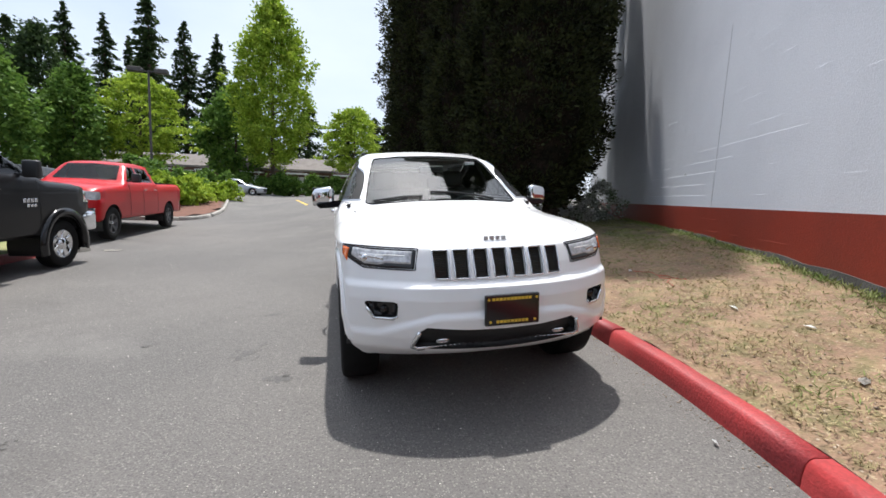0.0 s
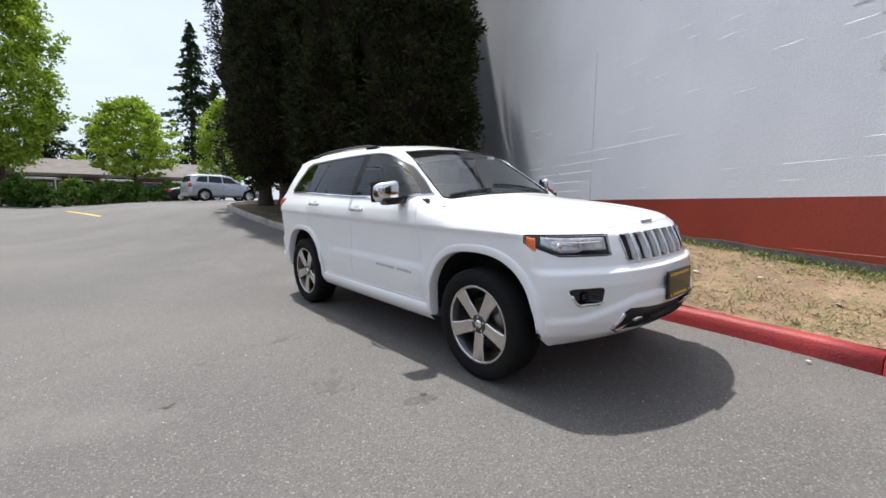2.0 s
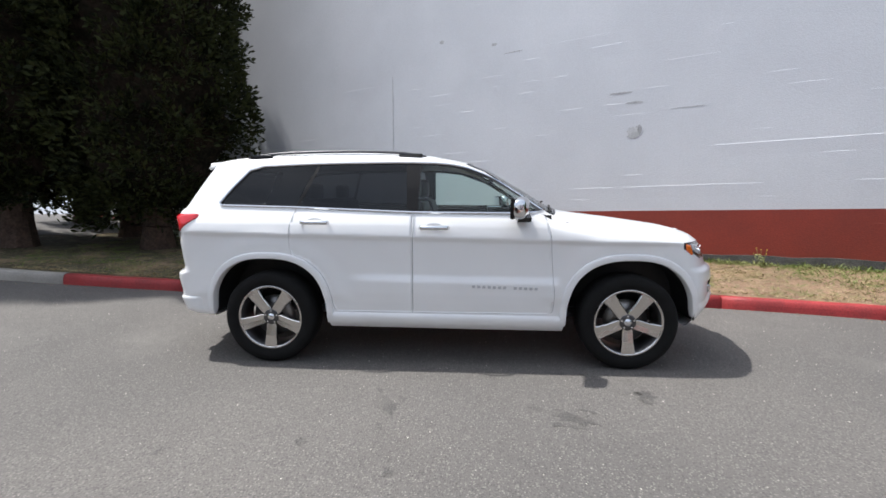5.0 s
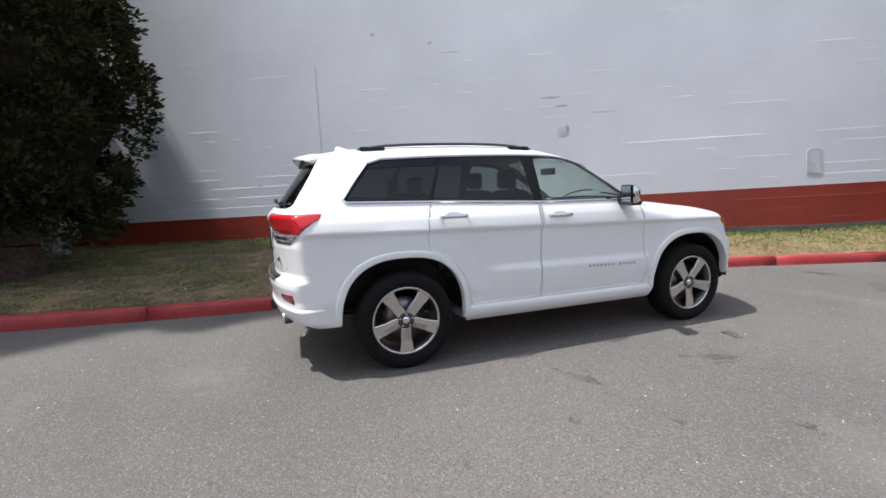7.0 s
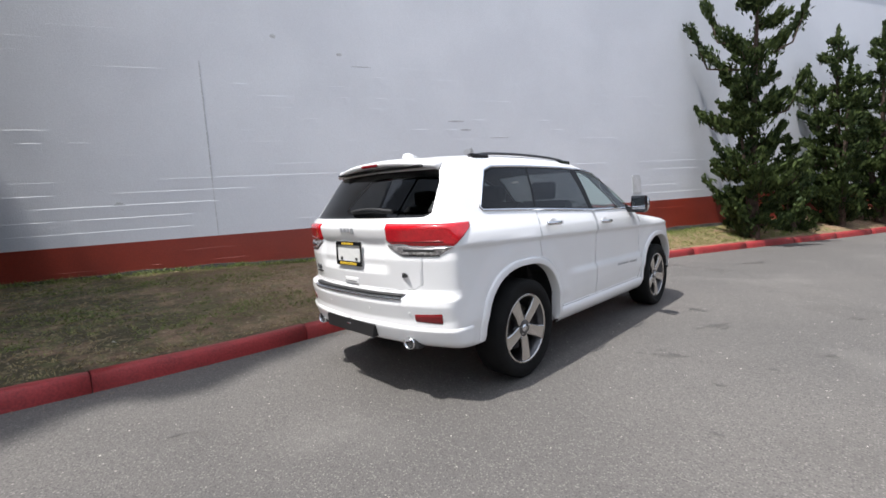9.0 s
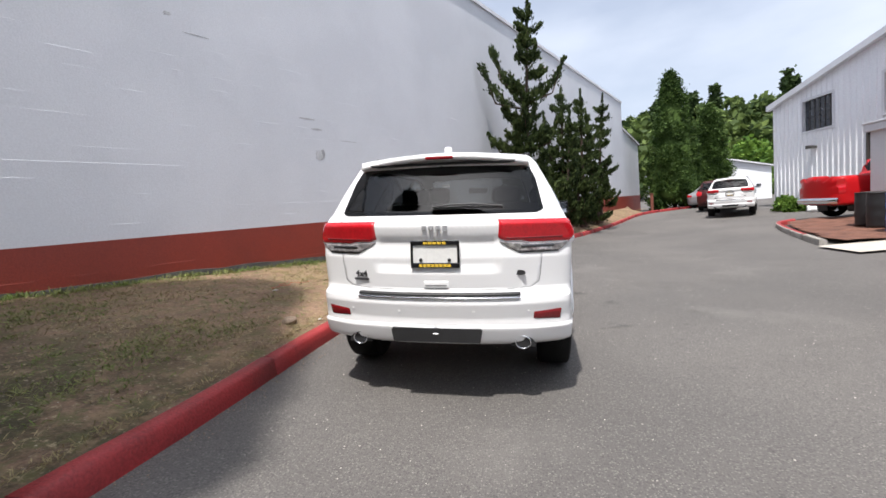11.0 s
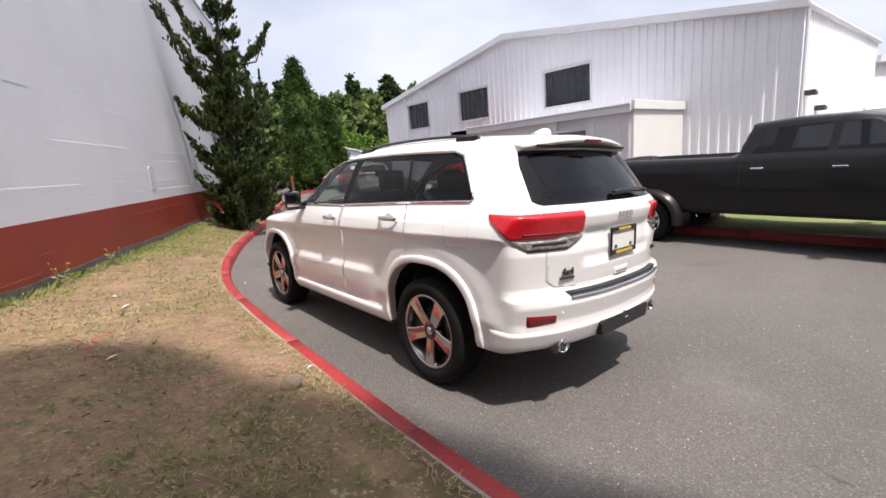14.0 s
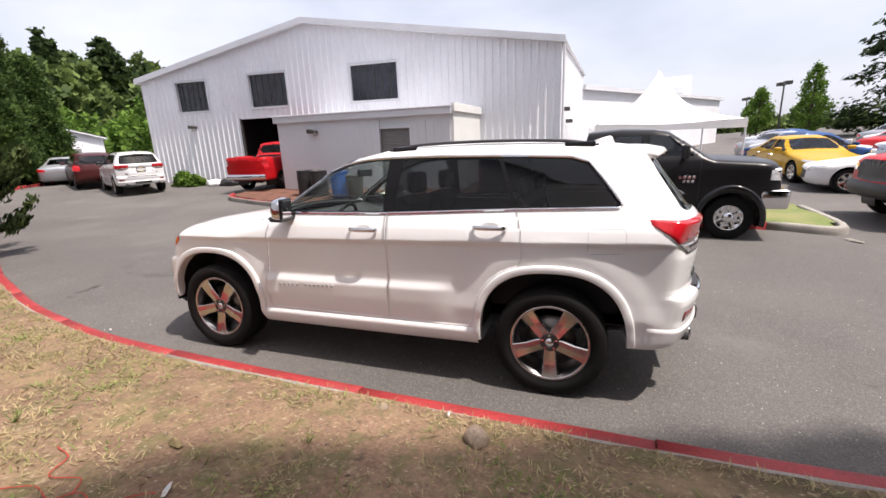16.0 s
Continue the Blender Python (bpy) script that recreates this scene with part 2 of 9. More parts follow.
M["metal_white"] = mat("white_metal_siding", (0.80, 0.81, 0.84), 0.45, vary=0.05, scale=0.6, fine=20)
M["metal_trim"] = mat("white_metal_trim", (0.66, 0.67, 0.70), 0.45, vary=0.05, scale=1, fine=20)
M["annex"] = mat("annex_paint", (0.66, 0.68, 0.705), 0.6, vary=0.04, scale=0.7, fine=30)
M["cream"] = mat("cream_panel", (0.66, 0.67, 0.65), 0.6, vary=0.04, scale=0.7, fine=30)
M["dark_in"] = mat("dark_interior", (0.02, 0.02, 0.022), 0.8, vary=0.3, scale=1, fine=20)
M["win_dark"] = mat("dark_window_glass", (0.03, 0.035, 0.045), 0.12, vary=0.3, scale=1.2, fine=4, spec=0.7)
M["grey_door"] = mat("grey_roller_door", (0.22, 0.22, 0.22), 0.5, vary=0.1, scale=2, fine=20)
M["bark"] = mat("bark", (0.09, 0.06, 0.045), 0.95, vary=0.35, scale=6, bump=0.9, fine=25)
M["soil"] = mat("bark_mulch", (0.16, 0.07, 0.045), 0.95, vary=0.4, scale=3, bump=0.9, fine=40)
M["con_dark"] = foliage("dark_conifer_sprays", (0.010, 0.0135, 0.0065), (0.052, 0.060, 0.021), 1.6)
# near-black brown: the shade inside the crowns is put into this colour
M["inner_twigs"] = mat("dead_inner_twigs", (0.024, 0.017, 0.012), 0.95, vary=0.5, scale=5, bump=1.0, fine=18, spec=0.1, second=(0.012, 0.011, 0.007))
M["con_mid"] = foliage("conifer_sprays", (0.022, 0.04, 0.016), (0.06, 0.095, 0.03))
M["juniper"] = foliage("juniper_sprays", (0.024, 0.04, 0.017), (0.082, 0.112, 0.036))
M["thuja"] = foliage("thuja_sprays", (0.025, 0.05, 0.014), (0.075, 0.125, 0.03))
M["spring"] = foliage("spring_green_leaves", (0.15, 0.25, 0.02), (0.40, 0.50, 0.06))
M["leafy"] = foliage("green_leaves", (0.05, 0.11, 0.02), (0.17, 0.28, 0.05))
M["wood_far"] = foliage("distant_wood_leaves", (0.045, 0.075, 0.028), (0.16, 0.22, 0.065), 0.12)
M["blossom"] = foliage("white_blossom", (0.08, 0.13, 0.04), (0.75, 0.76, 0.72), 3.0)
M["post"] = mat("red_brown_post", (0.16, 0.05, 0.03), 0.8, vary=0.2, scale=4, fine=40)
M["roof_far"] = mat("brown_shingle_roof", (0.16, 0.14, 0.125), 0.9, vary=0.2, scale=1, fine=8)
M["brick_far"] = mat("brown_brick", (0.20, 0.11, 0.075), 0.85, vary=0.2, scale=1, fine=10)
M["white"] = mat("white_paint", (0.78, 0.78, 0.77), 0.5, vary=0.05, scale=1, fine=20)
M["yellow"] = mat("yellow_road_paint", (0.62, 0.42, 0.06), 0.8, vary=0.25, scale=4, fine=60)
M["tent"] = mat("white_tent_fabric", (0.80, 0.80, 0.80), 0.7, vary=0.03, scale=1, fine=10)
M["black"] = mat("black_plastic", (0.018, 0.018, 0.019), 0.5, vary=0.2, scale=4, fine=120, bump=0.1)
M["blue"] = mat("blue_plastic", (0.015, 0.13, 0.5), 0.4, vary=0.15, scale=4, fine=40)
M["stone"] = mat("stone", (0.27, 0.205, 0.15), 0.8, vary=0.25, scale=8, fine=60, bump=0.4)
M["steel"] = mat("dark_steel_pole", (0.06, 0.055, 0.05), 0.6, vary=0.15, scale=3, fine=30)


# ---- mesh helpers ----
def fill(name, verts, faces, material, parent=None, label="", smooth=False):
    """A mesh object from arrays of places and faces (all faces with the same number of corners, or a list)."""
    me = bpy.data.meshes.new(name)
    if isinstance(faces, np.ndarray):
        n, k = faces.shape
        me.vertices.add(len(verts))
        me.vertices.foreach_set("co", np.asarray(verts, np.float32).ravel())
        me.loops.add(n * k)
        me.loops.foreach_set("vertex_index", faces.astype(np.int32).ravel())
        me.polygons.add(n)
        me.polygons.foreach_set("loop_start", np.arange(0, n * k, k, dtype=np.int32))
        me.update(calc_edges=True)
    else:
        me.from_pydata([tuple(v) for v in verts], [], faces)
    if smooth:
        me.polygons.foreach_set("use_smooth", np.ones(len(me.polygons), dtype=bool))
    me.materials.append(material)
    ob = new(name, me)
    if parent:
        ob.parent = parent
    if label:
        ob["label"] = label
    return ob


def part(name, bm, material, parent=None, label="", smooth=False):
    """Links a bmesh as one mesh object under a thing or a part."""
    me = bpy.data.meshes.new(name)
    bm.normal_update()
    bm.to_mesh(me)
    bm.free()
    if smooth:
        me.polygons.foreach_set("use_smooth", np.ones(len(me.polygons), dtype=bool))
    me.materials.append(material)
    ob = new(name, me)
    if parent:
        ob.parent = parent
    if label:
        ob["label"] = label
    return ob


def add_box(bm, x0, x1, y0, y1, z0, z1, bevel=0.0, m=None, seg=1):
    r = bmesh.ops.create_cube(bm, size=1.0)
    vs = r["verts"]
    t = Matrix.Translation(((x0 + x1) / 2, (y0 + y1) / 2, (z0 + z1) / 2)) @ Matrix.Diagonal((abs(x1 - x0), abs(y1 - y0), abs(z1 - z0), 1))
    bmesh.ops.transform(bm, matrix=t, verts=vs)
    if bevel:
        es = list({e for v in vs for e in v.link_edges})
        b = bmesh.ops.bevel(bm, geom=es, offset=bevel, segments=seg, affect="EDGES", profile=0.5)
        vs = list({v for f in b["faces"] for v in f.verts} | {v for v in vs if v.is_valid})
    if m is not None:
        bmesh.ops.transform(bm, matrix=m, verts=[v for v in vs if v.is_valid])
    return vs


def box(*a, **k):
    bm = bmesh.new()
    add_box(bm, *a, **k)
    return bm


def add_tube(bm, p, q, r0, r1=None, sides=10, cap=True):
    """A round bar from p to q."""
    p, q = Vector(p), Vector(q)
    d = q - p
    r = bmesh.ops.create_cone(bm, cap_ends=cap, segments=sides, radius1=r0, radius2=r0 if r1 is None else r1, depth=d.length)
    m = Matrix.Translation((p + q) / 2) @ d.to_track_quat("Z", "Y").to_matrix().to_4x4()
    bmesh.ops.transform(bm, matrix=m, verts=r["verts"])
    return r["verts"]


def tube(*a, **k):
    bm = bmesh.new()
    add_tube(bm, *a, **k)
    return bm


def add_prism(bm, outline, a, b, place):
    """An outline of 2D points drawn out from a to b; place(u, v, w) gives the 3D point."""
    lo = [bm.verts.new(place(u, v, a)) for u, v in outline]
    hi = [bm.verts.new(place(u, v, b)) for u, v in outline]
    bm.faces.new(lo[::-1])
    bm.faces.new(hi)
    n = len(lo)
    for i in range(n):
        bm.faces.new((lo[i], lo[(i + 1) % n], hi[(i + 1) % n], hi[i]))
    return lo + hi


def prism(outline, a, b, place):
    bm = bmesh.new()
    add_prism(bm, outline, a, b, place)
    bmesh.ops.recalc_face_normals(bm, faces=bm.faces)
    return bm


def empty(name, m=None, label="", category="", group=""):
    ob = new(name)
    ob.empty_display_size = 0.3
    if m is not None:
        ob.matrix_world = m
    return tagged(ob, label, category, group)


def catmull(pts, n):
    """A smooth line through points, n steps a stretch."""
    pts = [np.array(p, float) for p in pts]
    pts = [2 * pts[0] - pts[1], *pts, 2 * pts[-1] - pts[-2]]
    out = []
    for a, b, c, d in zip(pts, pts[1:], pts[2:], pts[3:]):
        for k in range(n):
            t = k / n
            out.append(0.5 * (2 * b + (c - a) * t + (2 * a - 5 * b + 4 * c - d) * t**2 + (3 * b - a - 3 * c + d) * t**3))
    return np.array(out + [pts[-2]])


def step01(t):
    t = np.clip(t, 0, 1)
    return t * t * (3 - 2 * t)

# ---- ground ----
BASE_X = np.array([-60, -14, -10.5, -7.5, -5.6, -4.2, 0, 4, 7, 12, 60.0])
BASE_Z = np.array([0, -0.02, -0.1, -0.17, -0.25, -0.235, 0, 0.24, 0.4, 0.5, 0.5])


def height(x, y):
    """The lie of the road and car park."""
    x, y = np.asarray(x, float), np.asarray(y, float)
    z = sum(np.interp(x + d, BASE_X, BASE_Z) for d in (-0.8, -0.4, 0, 0.4, 0.8)) / 5
    near = np.maximum(1 - np.maximum(np.abs(x) - 2.6, 0) / 1.5, 0) * np.maximum(1 - np.maximum(np.abs(y) - 4.5, 0) / 4, 0)
    z = z * (1 - near) + 0.06 * x * near
    k = np.clip(-x / 6, 0, 1)
    z = z + 0.9 * (1 - 0.35 * k) * step01((y - 2 - 8 * k) / (15.0 + 14 * k)) + 0.18 * step01((-y - 13) / 13.0)
    return z + 2.5 * step01((np.hypot(x, y) - 90) / 600)


def sheet(name, xs, ys, zfun, material, label="", kind="structure", parent=None, smooth=True, keep=None):
    gx, gy = np.meshgrid(xs, ys)
    gz = zfun(gx, gy)
    n, k = gx.shape
    idx = np.arange(n * k).reshape(n, k)
    faces = np.stack([idx[:-1, :-1], idx[:-1, 1:], idx[1:, 1:], idx[1:, :-1]], -1).reshape(-1, 4)
    if keep is not None:
        cx, cy = (gx[:-1, :-1] + gx[1:, 1:]) / 2, (gy[:-1, :-1] + gy[1:, 1:]) / 2
        faces = faces[keep(cx, cy).ravel()]
    ob = fill(name, np.stack([gx, gy, gz], -1).reshape(-1, 3), faces, material, parent, smooth=smooth)
    return tagged(ob, label, "", "", kind)


def steps(*stops):
    out = []
    for (a, b, d) in stops:
        out += list(np.arange(a, b, d))
    return np.array(out + [stops[-1][1]])


sheet("ground", steps((-1600, -200, 200), (-200, -40, 20), (-40, -14, 2), (-14, 10, 0.5), (10, 60, 5), (60, 200, 20), (200, 1600, 200)),
      steps((-1600, -200, 200), (-200, -50, 15), (-50, -14, 1.5), (-14, 26, 0.5), (26, 80, 3), (80, 200, 20), (200, 1600, 200)),
      height, M["asphalt"], "worn grey asphalt lot sloping under the car", smooth=True)

# kerb line beside the lawn: its foot on the road side, from the far tip to the far end
KERB = [(5.5, 17.2), (3.2, 16.6), (1.75, 15.6), (1.2, 14.0), (1.02, 11.5), (1.05, 9.3), (1.28, 7.0), (1.40, 5.0), (1.42, 3.0), (1.39, 1.0), (1.33, -0.8), (1.21, -2.3),
        (1.03, -3.3), (0.78, -4.3), (0.40, -5.4), (-0.03, -6.6), (-0.63, -8.0), (-1.5, -9.9), (-2.55, -12.2), (-4.1, -16.0), (-6.0, -20.2), (-7.3, -23.0), (-8.5, -24.9), (-10.4, -26.4), (-12.6, -27.3)]
WALL_C, WALL_U = np.array([3.243, -2.935]), np.array([0.41426, 0.91016])
WALL_N = np.array([-0.91016, 0.41426])  # towards the road


def on_wall(s, off, z):
    p = WALL_C + s * WALL_U + off * WALL_N
    return (p[0], p[1], z)


def kerb_run(pts, inward, red_from, red_to, length, group, names):
    """Kerb stones end to end along a line, each a stone of its own with rounded top edges."""
    line = catmull(pts, 24)
    leap = np.r_[0, np.cumsum(np.hypot(*np.diff(line, axis=0).T))]
    total = leap[-1]
    top = tagged(new("kerb"), names, "", "", "structure")
    n = int(total / length)
    rng = random.Random(5)
    for i in range(n):
        a, b = total * i / n + 0.004, total * (i + 1) / n - 0.004
        sub = np.linspace(a, b, 6)
        cs = np.stack([np.interp(sub, leap, line[:, 0]), np.interp(sub, leap, line[:, 1])], -1)
        ahead = np.stack([np.interp(sub + 0.05, leap, line[:, 0]), np.interp(sub + 0.05, leap, line[:, 1])], -1) - np.stack([np.interp(sub - 0.05, leap, line[:, 0]), np.interp(sub - 0.05, leap, line[:, 1])], -1)
        ahead /= np.hypot(*ahead.T)[:, None]
        side = np.stack([-ahead[:, 1], ahead[:, 0]], -1) * inward
        lift = rng.uniform(-0.006, 0.006)
        prof = [(0.0, -0.1), (0.004, 0.06), (0.016, 0.118), (0.03, 0.138), (0.05, 0.147), (0.128, 0.15), (0.146, 0.143), (0.155, 0.12), (0.155, -0.1)]
        verts, faces = [], []
        for c, sd in zip(cs, side):
            z = float(height(*c))
            wob = rng.uniform(-0.004, 0.004)
            for o, h in prof:
                p = c + sd * (o + (wob if 0 < o < 0.15 else 0))
                verts.append((p[0], p[1], z + h + (lift + wob if h > 0.1 else 0)))
        k = len(prof)
        for j in range(len(cs) - 1):
            for q in range(k - 1):
                f = (j * k + q, j * k + q + 1, (j + 1) * k + q + 1, (j + 1) * k + q)
                faces.append(f if inward < 0 else f[::-1])
        faces += [tuple(range(k)), tuple(range((len(cs) - 1) * k, len(cs) * k))[::-1]]
        mid = cs[3]
        red = red_from < mid[1] < red_to
        st = fill("kerb_stone", verts, faces, M["red_kerb"] if red else M["concrete"], top)
        for poly in st.data.polygons[:-2]:
            poly.use_smooth = True
        if red:
            st.data.materials.append(M["concrete"])
            for j in range(len(cs) - 1):
                for q in (5, 6, 7):
                    st.data.polygons[j * (k - 1) + q].material_index = 1
    return line


kerb_line = kerb_run(KERB, 1, -60, 5.6, 1.75, "", "red painted concrete kerb along the lawn, bare grey at its far end")


def kerb_x(y):
    """The kerb's foot at y, on the stretch along the wall."""
    some = kerb_line[(kerb_line[:, 1] < 15.4) & (kerb_line[:, 1] > -24.8)]
    return np.interp(y, some[::-1, 1], some[::-1, 0])


def wall_x(y):
    return WALL_C[0] + (np.asarray(y) - WALL_C[1]) / WALL_U[1] * WALL_U[0]


def wall_foot(y):
    return np.interp(y, [-28, -9, -7, -3, 0, 2, 8, 14, 20], [0.5, 0.46, 0.42, 0.5, 0.68, 0.75, 0.80, 1.0, 1.1])


def lawn_z(x, y):
    """Turf from the back of the kerb up to the foot of the wall, lumpy."""
    a, b = kerb_x(y) + 0.15, wall_x(y)
    t = np.clip((x - a) / np.maximum(b - a, 0.3), 0, 1.6)
    z0 = height(a, y) + 0.138
    bump = np.vectorize(lambda p, q: noise.fractal(Vector((p * 1.3, q * 1.3, 3.0)), 0.9, 2.0, 4))(x, y)
    return z0 + (np.maximum(wall_foot(y), z0 + 0.02) - z0) * (t ** 0.8) + 0.018 * bump


def lawn_sheet():
    ys = np.concatenate([np.arange(-32, -10, 0.5), np.arange(-10, 7, 0.07), np.arange(7, 20, 0.3)])
    ts = np.concatenate([np.linspace(0, 1, 60), [1.3]])
    gy = np.repeat(ys[:, None], len(ts), 1)
    a = (kerb_x(ys) + 0.13)[:, None]
    tip = np.interp(ys, [14, 15.5, 16.8, 20], [0, 0.5, 4.0, 5.0])[:, None]
    b = wall_x(ys)[:, None] + 0.05
    gx = a + tip + (b - a - tip) * ts[None]
    gz = lawn_z(gx, gy)
    n, k = gx.shape
    idx = np.arange(n * k).reshape(n, k)
    f = np.stack([idx[:-1, :-1], idx[:-1, 1:], idx[1:, 1:], idx[1:, :-1]], -1).reshape(-1, 4)
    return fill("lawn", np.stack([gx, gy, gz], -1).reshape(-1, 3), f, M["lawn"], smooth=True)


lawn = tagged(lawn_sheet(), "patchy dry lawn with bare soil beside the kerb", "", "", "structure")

# ---- the big painted block wall ----
S0, S1 = -26.0, 19.0
COURSE = 0.203


def wall_top(s):
    return float(np.interp(s, [-26, -5, 19], [7.55, 7.75, 9.7]))


def build_wall():
    bm = bmesh.new()
    n = 60
    for s, e in zip(np.linspace(S0, S1, n)[:-1], np.linspace(S0, S1, n)[1:]):
        ps = [on_wall(s, 0, -0.3), on_wall(e, 0, -0.3), on_wall(e, 0, wall_top(e)), on_wall(s, 0, wall_top(s))]
        qs = [on_wall(s, -0.3, -0.3), on_wall(e, -0.3, -0.3), on_wall(e, -0.3, wall_top(e)), on_wall(s, -0.3, wall_top(s))]
        v = [bm.verts.new(p) for p in ps + qs]
        bm.faces.new(v[:4][::-1])
        bm.faces.new(v[4:])
        bm.faces.new((v[3], v[2], v[6], v[7]))
    for s in (S0, S1):
        v = [bm.verts.new(p) for p in (on_wall(s, 0, -0.3), on_wall(s, 0, wall_top(s)), on_wall(s, -0.3, wall_top(s)), on_wall(s, -0.3, -0.3))]
        bm.faces.new(v)
    bmesh.ops.recalc_face_normals(bm, faces=bm.faces)
    return bm


wall = tagged(part("wall_east", build_wall(), M["block"]), "tall windowless concrete block wall painted pale grey above a red band", "", "", "structure")

# ---- the white metal shed building ----
BU0, BU1 = np.array([-13.48, -20.3]), np.array([-14.94, 0.34])
BD = (BU1 - BU0) / np.hypot(*(BU1 - BU0))
BN = np.array([BD[1], -BD[0]])  # towards the road


def bld(s, off, z):
    p = BU0 + s * BD + off * BN
    return (p[0], p[1], z)


B_LEN = float(np.hypot(*(BU1 - BU0)))
R_S = 9.65


def gable(s):
    return float(np.interp(s, [0, R_S, B_LEN], [5.15, 7.02, 5.28]))


building = empty("metal_building", None, "large white corrugated metal shed building with a shallow gable", "building")
OPEN = [(2.15, 4.0, 3.52, 4.95), (6.4, 8.45, 3.52, 5.02), (11.65, 13.9, 3.5, 5.04), (5.7, 10.0, -0.2, 3.04)]


def siding(s0, s1, ztop, z0, place, holes, pitch=0.305):
    """Ribbed sheet: flat pans with raised ribs, and openings left out."""
    bm = bmesh.new()
    ss = []
    s = s0
    while s < s1 - 0.01:
        for d, o in ((0, 0.0), (0.2, 0.0), (0.225, 0.035), (0.275, 0.035)):
            if s + d < s1:
                ss.append((s + d, o))
        s += pitch
    ss.append((s1, 0.0))
    for h in holes:
        ss += [(h[0], 0.0), (h[1], 0.0)]
    ss = sorted(set(ss))
    for (a, oa), (b, ob) in zip(ss, ss[1:]):
        if b - a < 1e-4:
            continue
        mid = (a + b) / 2
        spans, lo = [], z0
        for h in sorted((h for h in holes if h[0] < mid < h[1]), key=lambda h: h[2]):
            spans.append((lo, h[2]))
            lo = h[3]
        spans.append((lo, None))
        for z_a, z_b in spans:
            ta, tb = (ztop(a), ztop(b)) if z_b is None else (z_b, z_b)
            if ta - z_a < 0.01:
                continue
            v = [bm.verts.new(p) for p in (place(a, oa, z_a), place(b, ob, z_a), place(b, ob, tb), place(a, oa, ta))]
            bm.faces.new(v)
    bmesh.ops.remove_doubles(bm, verts=bm.verts, dist=0.0005)
    bmesh.ops.recalc_face_normals(bm, faces=bm.faces)
    return bm


part("wall", siding(0, B_LEN, gable, -0.25, bld, OPEN), M["metal_white"], building)
bm = bmesh.new()
for s, e in ((0, R_S), (R_S, B_LEN)):
    v = [bm.verts.new(bld(a, o, gable(a) + 0.06)) for a, o in ((s, 0.25), (e, 0.25), (e, -24), (s, -24))]
    bm.faces.new(v)
bmesh.ops.solidify(bm, geom=bm.faces[:], thickness=0.12)
part("roof", bm, M["metal_trim"], building)
for s, e in ((-0.1, R_S), (R_S, B_LEN + 0.1)):
    bm = bmesh.new()
    c = [bld(s, 0.27, gable(s) - 0.16), bld(e, 0.27, gable(e) - 0.16), bld(e, 0.27, gable(e) + 0.09), bld(s, 0.27, gable(s) + 0.09)]
    d = [bld(s, 0.04, p[2]) if i in (0, 3) else bld(e, 0.04, p[2]) for i, p in enumerate(c)]
    v = [bm.verts.new(p) for p in c + d]
    for f in ((0, 1, 2, 3), (7, 6, 5, 4), (0, 4, 5, 1), (3, 2, 6, 7), (0, 3, 7, 4), (1, 5, 6, 2)):
        bm.faces.new([v[i] for i in f])
    bmesh.ops.recalc_face_normals(bm, faces=bm.faces)
    part("rake_trim", bm, M["metal_trim"], building)
# end wall towards the tent, and its gutter
end_place = lambda s, off, z: bld(B_LEN + off + 0.11 * s, -s, z)
part("wall", siding(0.0, 11.5, lambda s: 5.28, -0.25, end_place, []), M["metal_white"], building)
part("wall", siding(0.0, 24, lambda s: 5.15, -0.25, lambda s, off, z: bld(-off, -s, z), []), M["metal_white"], building)
p0, p1 = bld(B_LEN + 0.05, 0.2, 5.2), bld(B_LEN + 0.05 + 1.27, -11.5, 5.2)
part("gutter", tube(p0, p1, 0.09, sides=8), M["metal_trim"], building)
part("downpipe", tube(bld(B_LEN + 0.08, 0.07, 5.2), bld(B_LEN + 0.08, 0.07, -0.2), 0.05, sides=8), M["metal_trim"], building)
for (a, b, z0, z1) in OPEN[:3]:
    w = part("window", prism([(a, z0), (b, z0), (b, z1), (a, z1)], -0.12, -0.10, lambda u, v, o: bld(u, o, v)), M["win_dark"], building, "dark glazed high window in a white frame")
    for (c, d, e, f) in ((a - 0.07, a + 0.03, z0 - 0.07, z1 + 0.07), (b - 0.03, b + 0.04, z0 - 0.07, z1 + 0.07), (a, b, z0 - 0.07, z0 + 0.03), (a, b, z1 - 0.03, z1 + 0.07)):
        part("frame", prism([(c, e), (d, e), (d, f), (c, f)], -0.10, 0.055, lambda u, v, o: bld(u, o, v)), M["metal_trim"], w)
    for q in np.linspace(a, b, 7)[1:-1]:
        part("mullion", prism([(q - 0.012, z0), (q + 0.012, z0), (q + 0.012, z1), (q - 0.012, z1)], -0.10, -0.075, lambda u, v, o: bld(u, o, v)), M["steel"], w)
a, b, z0, z1 = OPEN[3]
# near-black walls: the bay's lack of light is put into their colour
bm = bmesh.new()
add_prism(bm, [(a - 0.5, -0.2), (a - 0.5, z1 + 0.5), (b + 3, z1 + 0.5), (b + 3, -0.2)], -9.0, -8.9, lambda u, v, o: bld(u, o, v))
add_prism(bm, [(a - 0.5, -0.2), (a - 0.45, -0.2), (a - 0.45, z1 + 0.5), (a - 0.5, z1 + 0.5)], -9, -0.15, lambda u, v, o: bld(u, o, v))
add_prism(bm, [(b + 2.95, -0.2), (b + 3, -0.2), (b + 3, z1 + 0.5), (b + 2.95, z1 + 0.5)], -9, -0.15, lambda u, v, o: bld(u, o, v))
